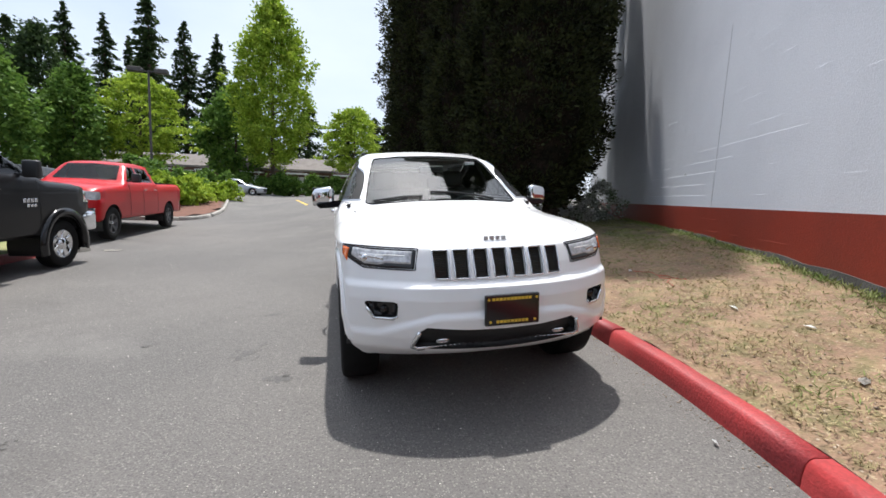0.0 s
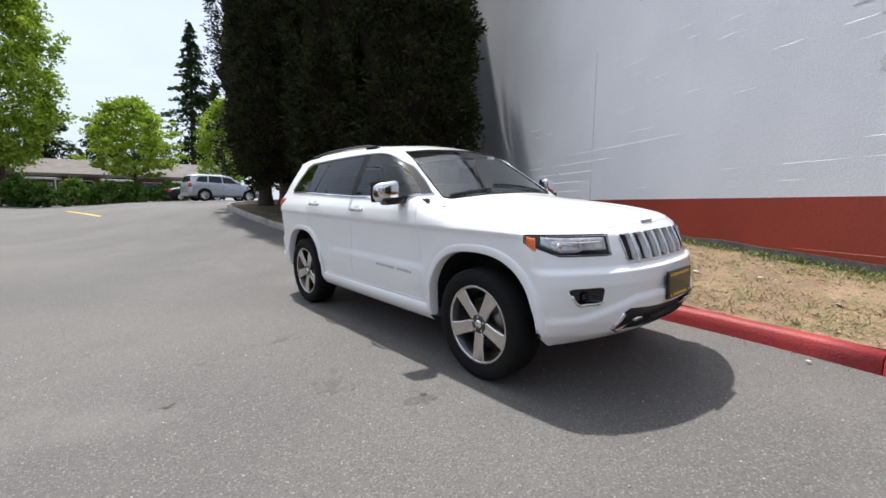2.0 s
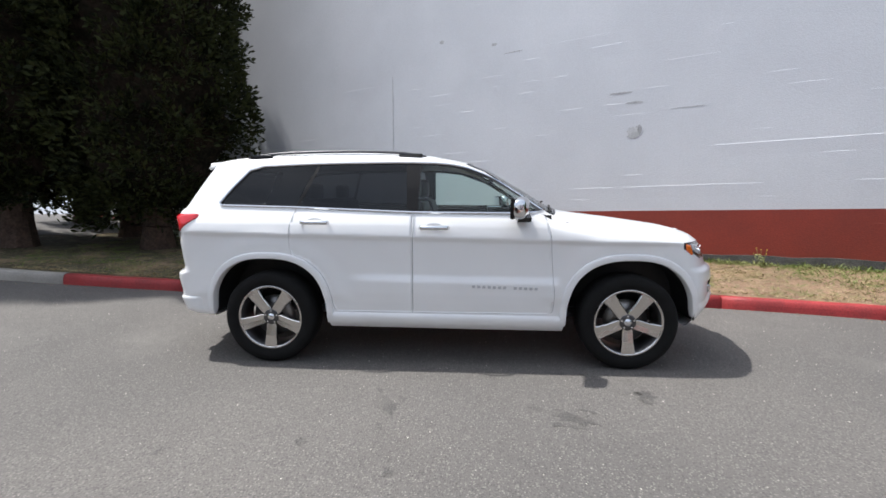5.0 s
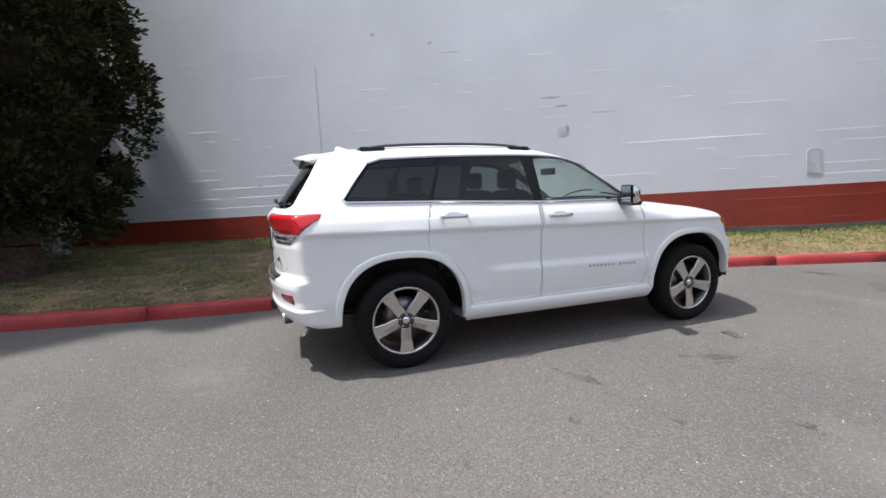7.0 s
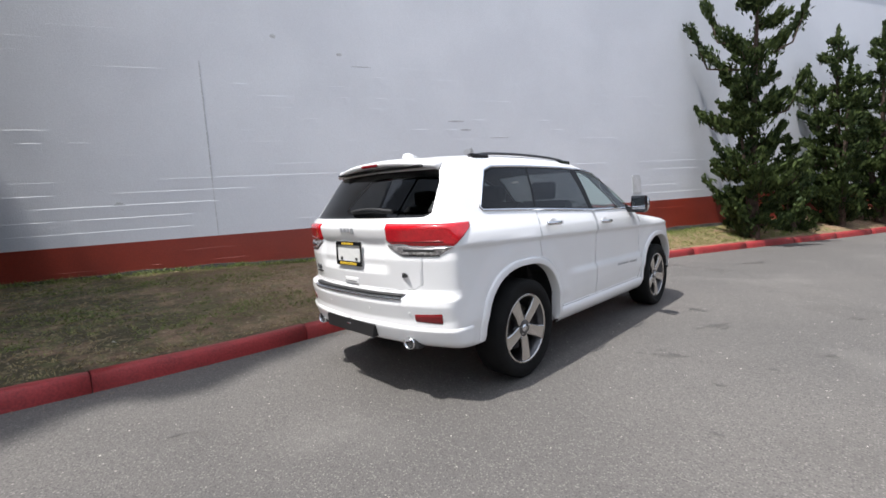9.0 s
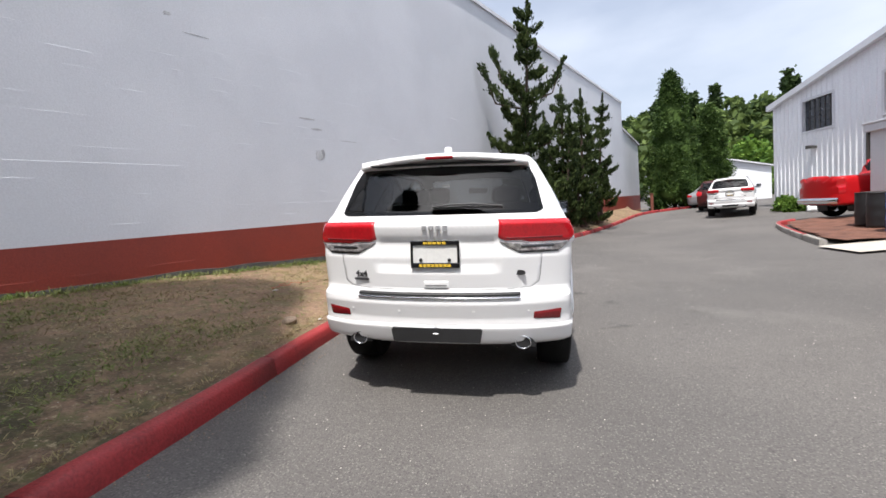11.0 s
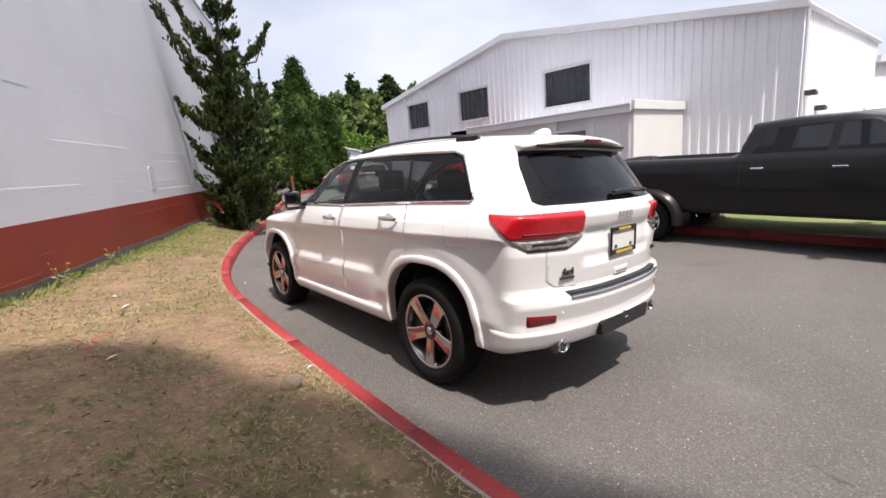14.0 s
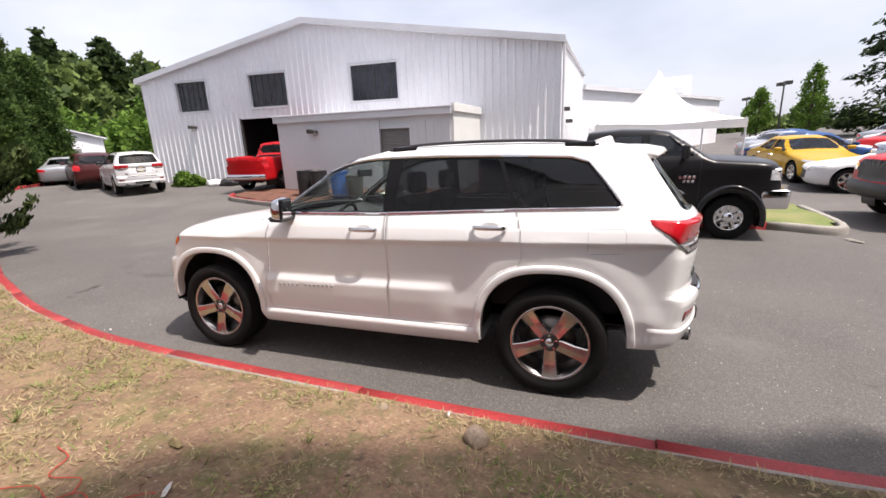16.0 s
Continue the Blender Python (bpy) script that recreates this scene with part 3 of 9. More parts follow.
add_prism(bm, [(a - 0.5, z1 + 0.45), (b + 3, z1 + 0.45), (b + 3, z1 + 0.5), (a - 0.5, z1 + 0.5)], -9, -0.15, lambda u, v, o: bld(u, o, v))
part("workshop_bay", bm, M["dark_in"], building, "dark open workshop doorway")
for c, d in ((a - 0.06, a), (b, b + 0.06)):
    part("door_jamb", prism([(c, -0.2), (d, -0.2), (d, z1 + 0.06), (c, z1 + 0.06)], -0.1, 0.05, lambda u, v, o: bld(u, o, v)), M["steel"], building)


def wall_light(s, z, place, parent):
    lamp = part("wall_light", prism([(-0.16, 0.0), (0.16, 0.0), (0.16, 0.1), (-0.16, 0.16)], 0.02, 0.3, lambda u, v, o: place(s + u, o, z + v)), M["steel"], parent, "small grey floodlight")
    part("lens", prism([(-0.13, -0.01), (0.13, -0.01), (0.13, 0.005), (-0.13, 0.005)], 0.06, 0.27, lambda u, v, o: place(s + u, o, z + v)), M["white"], lamp)


wall_light(2.9, 2.72, bld, building)
wall_light(0.6, 2.65, end_place, building)
wall_light(1.9, 2.2, end_place, building)

# ---- low annex in front of it ----
annex = empty("annex", None, "low grey-white flat-roofed annex with a roller door", "building")
AX = -10.98
AY0, AY1 = -10.2, -3.0
AZ = 2.84
for y_a, y_b, back, z_a in ((AY0, -5.75, 0, -0.3), (-5.75, -4.55, 0.08, 2.2), (-4.55, AY1, 0, -0.3)):
    part("wall", box(-14.3, AX - back, y_a, y_b, z_a, AZ - 0.25), M["annex"], annex)
y = -6.7
while y < -3.1:
    if not -5.8 < y < -4.5:
        part("rib", box(AX, AX + 0.03, y, y + 0.07, -0.3, AZ - 0.45, 0.008), M["annex"], annex)
    y += 0.3
bm = bmesh.new()
rows = []
for z in np.arange(-0.2, 2.2, 0.09):
    for dz, d in ((0.0, 0.0), (0.012, 0.022), (0.07, 0.022), (0.082, 0.0)):
        rows.append([bm.verts.new((AX - 0.12 + d, y_, z + dz)) for y_ in (-5.75, -4.55)])
for p, q in zip(rows, rows[1:]):
    bm.faces.new((p[0], p[1], q[1], q[0]))
bmesh.ops.recalc_face_normals(bm, faces=bm.faces)
part("roller_door", bm, M["grey_door"], annex, "grey roller door, shut")
for a, b, z0, z1 in ((-5.83, -5.75, -0.3, 2.28), (-4.55, -4.47, -0.3, 2.28), (-5.75, -4.55, 2.2, 2.28)):
    part("door_frame", box(AX - 0.08, AX + 0.035, a, b, z0, z1), M["metal_trim"], annex)
part("fascia", box(AX - 0.02, AX + 0.13, AY0 - 0.1, AY1 + 0.05, AZ - 0.25, AZ - 0.03, 0.01), M["metal_trim"], annex)
part("roof", box(-14.4, AX + 0.16, AY0 - 0.12, AY1 + 0.05, AZ - 0.03, AZ + 0.03, 0.01), M["metal_trim"], annex)
part("end_panel", box(-14.7, AX - 0.01, AY1, AY1 + 0.09, -0.3, AZ - 0.1), M["cream"], annex, "plain cream end panel")
part("end_fascia", box(-14.75, AX + 0.1, AY1 + 0.05, AY1 + 0.17, AZ - 0.18, AZ + 0.1, 0.01), M["cream"], annex)
wall_light(8.6, 2.15, lambda s, o, z: (AX + o, -17.1 + s, z), annex)

# ---- lower wings and the shed far behind ----
wing = empty("rear_wing", None, "lower white wing with a flat parapet behind the metal building", "building")
WING_A, WING_U = np.array([-26.3, 0.76]), np.array([-0.884, 0.467])


def on_wing(u, off, z):
    p = WING_A + u * WING_U + off * np.array([0.467, 0.884])
    return (p[0], p[1], z)


part("wall", prism([(0, -0.3), (28.2, -0.3), (28.2, 4.32), (0, 4.32)], -9, 0, lambda u, v, o: on_wing(u, o, v)), M["metal_white"], wing)
part("parapet", prism([(0, 4.32), (28.6, 4.32), (28.6, 4.62), (0, 4.62)], -9.2, 0.25, lambda u, v, o: on_wing(u, o, v)), M["metal_trim"], wing)
part("roof_housing", prism([(22.0, 4.6), (23.9, 4.6), (23.9, 6.8), (22.9, 6.7), (22.0, 5.6)], -4.0, -1.5, lambda u, v, o: on_wing(u, o, v)), M["metal_white"], wing)
wall_light(25.5, 2.9, lambda s_, o, z: on_wing(s_, o, z), wing)
shed = empty("small_shed", None, "small white shed with a low gable and a grey door", "building")
part("wall", prism([(0, -0.2), (5.2, -0.2), (5.2, 2.9), (0.4, 4.1), (0, 4.0)], -6, 0, lambda u, v, o: (-15.0 - u, -34.0 + o, v - 0.2)), M["metal_white"], shed)
part("roof", prism([(-0.15, 4.12), (0.4, 4.22), (5.4, 2.98), (5.4, 2.88), (0.4, 4.1), (-0.15, 4.0)], -6.2, 0.25, lambda u, v, o: (-15.0 - u, -34.0 + o, v - 0.2)), M["metal_trim"], shed)
part("door", box(-18.5, -16.0, -33.99, -33.95, -0.2, 2.05), M["grey_door"], shed)
low = empty("low_block_wing", None, "low end of the block building, painted white", "building")
part("wall", prism([(-31.5, -0.2), (-26.02, -0.2), (-26.02, 5.9), (-31.5, 5.2)], -5.0, -0.1, lambda u, v, o: on_wall(u, o, v)), M["block"], low)
part("coping", prism([(-31.6, 5.2), (-26.02, 5.9), (-26.02, 6.02), (-31.6, 5.32)], -5.1, 0.0, lambda u, v, o: on_wall(u, o, v)), M["metal_trim"], low)
part("red_band", prism([(-31.5, -0.2), (-26.02, -0.2), (-26.02, 1.3), (-31.5, 1.3)], -0.1, -0.09, lambda u, v, o: on_wall(u, o, v)), M["block_red"], low)

# ---- trees and plants ----
def diamonds(cent, along, across, long, wide):
    """Leaf-shaped four-cornered blades at each place."""
    along = along / (np.linalg.norm(along, axis=1, keepdims=True) + 1e-9)
    across = np.cross(along, across)
    across /= np.linalg.norm(across, axis=1, keepdims=True) + 1e-9
    long, wide = np.reshape(long, (-1, 1)), np.reshape(wide, (-1, 1))
    v = np.stack([cent - along * long * 0.5, cent + across * wide * 0.5 + along * long * 0.05, cent + along * long * 0.5, cent - across * wide * 0.5 + along * long * 0.05], 1)
    return v.reshape(-1, 3)


def quads(n):
    return np.arange(4 * n).reshape(n, 4)


def crown(rng, base, zlo, zhi, radius, clumps, clump_r, leaves, size, droop=0.0, shell=0.55, lobes=3, flat=1.0, thin=0.45):
    """A crown: clumps of blades scattered through the outer part of a shape of revolution, with lobes and gaps."""
    t = rng.random(clumps) ** 0.9
    ang = rng.random(clumps) * 2 * np.pi
    ph = rng.random(3) * 6.28
    r = np.array([radius(x) for x in t])
    lob = 1 + 0.16 * np.sin(lobes * ang + ph[0] + 4 * t) + 0.12 * np.sin((lobes + 3) * ang + ph[1] - 9 * t)
    rad = r * lob * (shell + (1 - shell) * rng.random(clumps) ** 0.5) * rng.uniform(0.85, 1.08, clumps)
    c = np.stack([base[0] + rad * np.cos(ang), base[1] + rad * np.sin(ang), zlo + (zhi - zlo) * t], 1)
    out = np.stack([np.cos(ang), np.sin(ang), np.full(clumps, 0.15 - droop)], 1)
    c, out = np.repeat(c, leaves, 0), np.repeat(out, leaves, 0)
    n = len(c)
    cr = np.repeat(clump_r * rng.uniform(0.6, 1.35, clumps), leaves)[:, None]
    p = c + rng.normal(size=(n, 3)) * cr * np.array([0.5, 0.5, 0.5 * flat])
    along = out * 0.8 + rng.normal(size=(n, 3)) * 0.7
    sz = size * rng.uniform(0.6, 1.4, n)
    return diamonds(p, along, rng.normal(size=(n, 3)), sz, sz * thin)


def core(base, zlo, zhi, radius, shrink, n=14, k=18, seed=1):
    """The dark leafy inside of a dense crown, lumpy."""
    v, f = [], []
    for i in range(k):
        t = i / (k - 1)
        for j in range(n):
            a = 2 * math.pi * j / n
            r = max(radius(t) * shrink, 0.02) * (1 + 0.3 * noise.noise(Vector((3 * math.cos(a), 3 * math.sin(a), 7 * t + seed))))
            v.append((base[0] + r * math.cos(a), base[1] + r * math.sin(a), zlo + 0.2 + (zhi - zlo - 0.4) * t))
    for i in range(k - 1):
        for j in range(n):
            f.append((i * n + j, i * n + (j + 1) % n, (i + 1) * n + (j + 1) % n, (i + 1) * n + j))
    return np.array(v), np.array(f)


def trunk_mesh(base, top, r0, r1, limbs, rng, bend=0.15):
    """A tapered, slightly bent trunk flaring at the foot, with limbs given as (height share, angle, length, rise)."""
    bm = bmesh.new()
    p = [Vector(base) + (Vector(top) - Vector(base)) * t + Vector((rng.uniform(-bend, bend), rng.uniform(-bend, bend), 0)) * (t > 0) for t in (0, 0.05, 0.25, 0.5, 0.75, 1)]
    rr = [r0 * 1.5, r0 * 1.05, r0 * 0.9, r0 * 0.7 + r1 * 0.3, (r0 + r1) * 0.5, r1]
    for a, b, ra, rb in zip(p, p[1:], rr, rr[1:]):
        add_tube(bm, a, b, ra, rb, 9)
    for h, ang, ln, rise in limbs:
        s = Vector(base) + (Vector(top) - Vector(base)) * h
        e = s + Vector((math.cos(ang) * ln, math.sin(ang) * ln, rise * ln))
        mid = (s + e) / 2 + Vector((0, 0, 0.12 * ln))
        w = max(r0 * 0.38 * (1 - h) + 0.02, 0.02)
        add_tube(bm, s, mid, w, w * 0.7, 6)
        add_tube(bm, mid, e, w * 0.7, w * 0.25, 6)
    return bm


def tree(name, label, base, zlo, zhi, radius, leaf, clumps, clump_r, leaves, size, trunk_r, seed, droop=0.0, shell=0.5, lobes=3, flat=1.0, thin=0.45, dense=0.0, limbs=7, group=""):
    """A tree of a trunk with limbs and a leafy crown. radius(t) is the crown's radius from its foot (0) to its tip (1)."""
    rng, r2 = np.random.default_rng(seed), random.Random(seed)
    top = empty(name, Matrix.Translation(base), label, "tree", group)
    h = zhi - base[2]
    lm = [(0.2 + 0.7 * i / max(limbs, 1), r2.uniform(0, 6.28), 0.75 * max(radius(min(1, max(0, (0.2 + 0.7 * i / max(limbs, 1)) * h + base[2] - zlo) / (zhi - zlo))), 0.2), r2.uniform(0.1, 0.6) - droop) for i in range(limbs)]
    tk = part("trunk", trunk_mesh((0, 0, -0.25), (0, 0, h * 0.93), trunk_r, 0.03, lm, r2, 0.02 * h / 8), M["bark"], top)
    v = crown(rng, (0, 0), zlo - base[2], zhi - base[2], radius, clumps, clump_r, leaves, size, droop, shell, lobes, flat, thin)
    f = quads(len(v) // 4)
    if dense:
        cv, cf = core((0, 0), zlo - base[2], zhi - base[2], radius, dense, seed=seed)
        f = np.concatenate([f, cf + len(v)])
        v = np.concatenate([v, cv])
    fill("crown", v, f, leaf, top)
    return top


def cone(r, p=0.8, foot=0.12):
    return lambda t: r * min(1.0, 0.45 + t / foot) * (1 - t) ** p + 0.05


def column(r):
    return lambda t: r * (min(1.0, 0.72 + 2.0 * t) * (1.0 if t < 0.55 else 1 - 0.75 * ((t - 0.55) / 0.45) ** 1.8))


def egg(r):
    return lambda t: r * math.sin(math.pi * min(max(0.06 + 0.94 * t, 0), 1)) ** 0.65 * (1.12 - 0.35 * t)


def fir(label, base, zlo, zhi, r, seed, step=0.9, blade=0.75, group="", leaf="con_mid"):
    """A ragged fir: a straight trunk with tiers of uneven drooping boughs and gaps of sky between them."""
    rng, r2 = np.random.default_rng(seed), random.Random(seed)
    top = empty("fir", Matrix.Translation(base), label, "tree", group)
    h = zhi - base[2]
    bm = bmesh.new()
    for a, b in ((0, 0.4), (0.4, 0.8), (0.8, 0.99)):
        add_tube(bm, (0, 0, h * a - 0.3 * (a == 0)), (0, 0, h * b), max(0.022 * h * (1 - a), 0.03), max(0.022 * h * (1 - b), 0.02), 8)
    part("trunk", bm, M["bark"], top)
    z0, vs = zlo - base[2], []
    z = z0
    while z < h:
        t = (z - z0) / (h - z0)
        full = r * (1 - t) ** 0.85 * min(1.0, 0.5 + 4 * t) + 0.12
        for k in range(r2.choice((3, 4, 5, 6)) if t < 0.9 else 4):
            a = r2.uniform(0, 6.283)
            ln = full * r2.choice((0.3, 0.55, 0.8, 0.95, 1.05, 1.3))
            n = max(4, int(11 * ln / blade) + 3)
            u = rng.random(n) ** 0.7
            sag = (0.10 - 0.42 * u**1.5) * ln + 0.10 * ln * (u > 0.85)
            c = np.stack([ln * u * math.cos(a), ln * u * math.sin(a), z + sag], 1)
            wide = 0.24 * ln * (1.1 - u) + 0.1 * blade
            c += rng.normal(size=(n, 3)) * np.stack([wide, wide, 0.13 * blade + 0 * wide], 1)
            way = np.array([math.cos(a), math.sin(a), -0.35]) + rng.normal(size=(n, 3)) * 0.4
            sz = blade * rng.uniform(0.6, 1.35, n)
            vs.append(diamonds(c, way, rng.normal(size=(n, 3)) * 0.5 + np.array([0, 0, 1.0]), sz, sz * 0.42))
        z += step * r2.uniform(0.6, 1.3) * (1 - 0.55 * t)
    v = np.concatenate(vs)
    fill("crown", v, quads(len(v) // 4), M[leaf], top)
    return top


def conifer(label, base, zlo, zhi, radius, seed, puffs, group):
    """A dense tall conifer: a lumpy dark inside clothed all over in small upturned puffs of sprays, with an uneven outline."""
    rng, r2 = np.random.default_rng(seed), random.Random(seed)
    top = empty("conifer", Matrix.Translation(base), label, "tree", group)
    h, z0, z1 = zhi - base[2], zlo - base[2], zhi - base[2]
    ph = rng.random(4) * 6.28

    def reach(a, t):
        lob = 1 + 0.07 * np.sin(3 * a + ph[0] + 5 * t) + 0.05 * np.sin(5 * a + ph[1] - 13 * t) + 0.06 * np.sin(2 * a + ph[2] + 31 * t) + 0.04 * np.sin(7 * a + 47 * t + ph[3])
        return np.vectorize(radius)(t) * lob

    lm = [(0.15 + 0.75 * k / 12, r2.uniform(0, 6.28), 0.8 * radius(0.15 + 0.75 * k / 12), r2.uniform(0.1, 0.4)) for k in range(12)]
    part("trunk", trunk_mesh((0, 0, -0.25), (0, 0, h * 0.95), 0.24, 0.03, lm, r2, 0.05), M["bark"], top)
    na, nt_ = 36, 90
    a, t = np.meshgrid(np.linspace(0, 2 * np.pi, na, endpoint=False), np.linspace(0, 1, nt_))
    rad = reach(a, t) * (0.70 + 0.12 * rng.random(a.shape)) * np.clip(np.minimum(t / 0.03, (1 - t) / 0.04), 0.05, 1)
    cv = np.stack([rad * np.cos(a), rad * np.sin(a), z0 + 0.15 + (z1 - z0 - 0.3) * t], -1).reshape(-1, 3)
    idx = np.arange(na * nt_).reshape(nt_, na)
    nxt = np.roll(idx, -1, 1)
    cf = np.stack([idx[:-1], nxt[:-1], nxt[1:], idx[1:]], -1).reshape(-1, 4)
    t = rng.random(puffs)
    a = rng.random(puffs) * 2 * np.pi
    rad = reach(a, t) * rng.choice([0.86, 0.93, 0.98, 1.0, 1.05], puffs)
    size = rng.uniform(0.7, 1.35, puffs)
    per = 40
    c = np.repeat(np.stack([rad * np.cos(a), rad * np.sin(a), z0 + (z1 - z0) * t], 1), per, 0)
    out = np.repeat(np.stack([np.cos(a), np.sin(a), np.full(puffs, 0.35)], 1), per, 0)
    sz = np.repeat(size, per)[:, None]
    d = rng.normal(size=c.shape) * np.array([1, 1, 0.75])
    d = d / np.linalg.norm(d, axis=1, keepdims=True) * (rng.random((len(c), 1)) ** 0.5)
    d = np.where((d * out).sum(1, keepdims=True) < -0.2, -d, d)
    p = c + d * 0.28 * sz
    ln = 0.12 * rng.uniform(0.6, 1.4, len(c))
    v = diamonds(p, d * 0.9 + out * 0.4 + rng.normal(size=c.shape) * 0.35, rng.normal(size=c.shape), ln, ln * 0.42)
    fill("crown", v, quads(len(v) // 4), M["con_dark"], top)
    # dark core surface, coloured for the shade between the puffs
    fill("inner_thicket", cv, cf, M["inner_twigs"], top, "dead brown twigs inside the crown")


# dark dense conifers on the lawn
# the last tree is added, hidden behind the rest, to shade the wall
for i, (x, y, r, zl, zh) in enumerate(((2.35, 11.1, 1.45, 1.55, 15.5), (3.15, 8.3, 1.45, 1.35, 16.0), (3.9, 6.1, 1.5, 1.1, 14.5), (5.75, 8.2, 1.45, 2.3, 11.6), (4.1, 11.2, 1.8, 1.5, 16.0), (2.55, 13.8, 1.65, 1.7, 15.0), (3.9, 15.4, 1.5, 1.8, 14.0), (8.0, 11.6, 1.35, 1.6, 15.0))):
    conifer("tall dark dense conifer with drooping clumped sprays on the lawn", (x, y, float(lawn_z(np.array(x), np.array(y)))), zl, zh, column(r), 40 + i, 1900 if i < 3 else 560, "conifers on the lawn")


def juniper(base, h, r, seed, leaders, arms=(), low=0.06, label="open rugged green juniper with upswept arms against the wall"):
    """An open juniper: one or more leaders, each with tiers of arms that run out and turn up, clothed in short dense sprays with gaps between."""
    rng, r2 = np.random.default_rng(seed), random.Random(seed)
    top = empty("juniper", Matrix.Translation(base), label, "tree", "junipers by the wall")
    bm = bmesh.new()
    vs = []

    def clothe(a, mid, e, n, spread, size):
        u = rng.random(n) ** 0.75
        c = np.array(a)[None] * ((1 - u) ** 2)[:, None] + 2 * np.array(mid)[None] * (u * (1 - u))[:, None] + np.array(e)[None] * (u**2)[:, None]
        way = np.array(e - mid)
        way = way / (np.linalg.norm(way) + 1e-6)
        knot = 0.72 + 0.4 * np.sin(u * r2.uniform(9, 16) + r2.uniform(0, 6))
        c = c + rng.normal(size=(n, 3)) * (spread * (1.15 - 0.75 * u) * knot)[:, None]
        sz = size * rng.uniform(0.6, 1.4, n)
        vs.append(diamonds(c, way[None] * 1.2 + rng.normal(size=(n, 3)) * 0.55 + np.array([0, 0, 0.3]), rng.normal(size=(n, 3)), sz, sz * 0.4))

    for (ox, oy, lean_x, lean_y, share) in leaders:
        foot = Vector((ox * 0.35, oy * 0.35, -0.2))
        tip = Vector((ox + lean_x, oy + lean_y, h * share))
        knee = Vector((ox, oy, h * share * 0.4))
        line = [foot.lerp(knee, k / 6).lerp(knee.lerp(tip, k / 6), k / 6) for k in range(7)]
        for a, b, k in zip(line, line[1:], range(6)):
            add_tube(bm, a, b, 0.13 * (1 - k / 6.4) * share, 0.13 * (1 - (k + 1) / 6.4) * share, 7)
        clothe(line[4], line[5], line[6] + Vector((0, 0, 0.15)), 420, 0.10, 0.13)
        z = low
        while z < 0.97:
            q = z * 6
            k = min(int(q), 5)
            s_ = line[k].lerp(line[k + 1], q - k)
            for j in range(r2.choice((3, 4, 4, 5))):
                ang = r2.uniform(0, 6.283)
                ln = (r * share * (1 - z) ** 0.6 * min(1.0, 0.75 + 1.0 * z) + 0.14) * r2.choice((0.55, 0.75, 0.9, 1.0, 1.2))
                out = Vector((math.cos(ang), math.sin(ang), 0))
                mid = s_ + out * ln * 0.62 - Vector((0, 0, 0.05 * ln))
                e = s_ + out * ln + Vector((0, 0, ln * r2.uniform(0.25, 0.75)))
                add_tube(bm, s_, mid, 0.03 * (1 - z) + 0.008, 0.012, 5)
                add_tube(bm, mid, e, 0.012, 0.004, 5)
                clothe(s_ + out * ln * 0.15, mid, e, int(300 * ln + 40), 0.072 + 0.026 * ln, 0.13)
                if ln > 0.55:
                    for sgn in (-1, 1):
                        o2 = Vector((math.cos(ang + sgn * 0.7), math.sin(ang + sgn * 0.7), 0))
                        m2 = s_.lerp(mid, 0.75)
                        clothe(m2, m2 + o2 * ln * 0.25, m2 + o2 * ln * 0.42 + Vector((0, 0, 0.2 * ln)), int(140 * ln), 0.065, 0.125)
            z += r2.uniform(0.30, 0.46) / (h * share)
    # single long arms that reach out and turn up
    for z_s, e in arms:
        s_, e = Vector((0, 0, z_s)), Vector(e)
        mid = Vector((e.x * 0.7, e.y * 0.7, z_s + 0.15 * (e.z - z_s)))
        add_tube(bm, s_, mid, 0.035, 0.02, 6)
        add_tube(bm, mid, e, 0.02, 0.005, 6)
        clothe(s_.lerp(mid, 0.2), mid, e, 620, 0.11, 0.13)
    part("trunk", bm, M["bark"], top)
    v = np.concatenate(vs)
    fill("crown", v, quads(len(v) // 4), M["juniper"], top)


juniper((-0.8, -9.0, 0.3), 7.4, 0.88, 3, [(0, 0, -0.4, -0.1, 1.0), (0.1, 0.15, 0.1, 0.2, 0.5)], ((4.0, (1.15, 0.35, 5.4)), (4.1, (-1.3, 0.6, 5.2)), (4.6, (0.8, 0.3, 5.9)), (2.7, (-1.1, 0.2, 3.6)), (2.6, (1.1, 0.3, 3.3)), (1.0, (-1.1, 0.15, 1.7))))
juniper((-2.25, -12.8, 0.3), 5.3, 0.7, 4, [(0, 0, -0.1, 0.1, 1.0), (-0.15, 0.2, -0.2, 0.2, 0.82), (0.3, -0.2, 0.3, -0.2, 0.86)])
juniper((-4.2, -16.6, 0.3), 5.7, 0.75, 5, [(0, 0, -0.4, -0.1, 1.0), (0.3, 0.3, 0.2, 0.25, 0.88)])
juniper((-1.35, -10.9, 0.3), 2.2, 0.6, 6, [(0, 0, 0, 0, 1.0), (-0.2, -0.3, -0.1, -0.2, 0.8)])
juniper((-3.2, -14.5, 0.3), 5.5, 0.7, 7, [(0, 0, -0.1, 0.1, 1.0), (0.3, 0.1, 0.2, 0.1, 0.8)])

# two clipped-looking cone trees at the end of the drive
for i, (x, y, r, zh) in enumerate(((-11.25, -28.5, 1.85, 9.5), (-14.5, -30.7, 1.5, 7.2))):
    tree("thuja", "dense green cone-shaped thuja beside the drive", (x, y, 0.13), 0.3, zh, cone(r, 0.62, 0.1), M["thuja"], 520, 0.3, 55, 0.2, 0.14, 60 + i, shell=0.8, dense=0.82, limbs=4, group="thujas at the drive's end", thin=0.4)

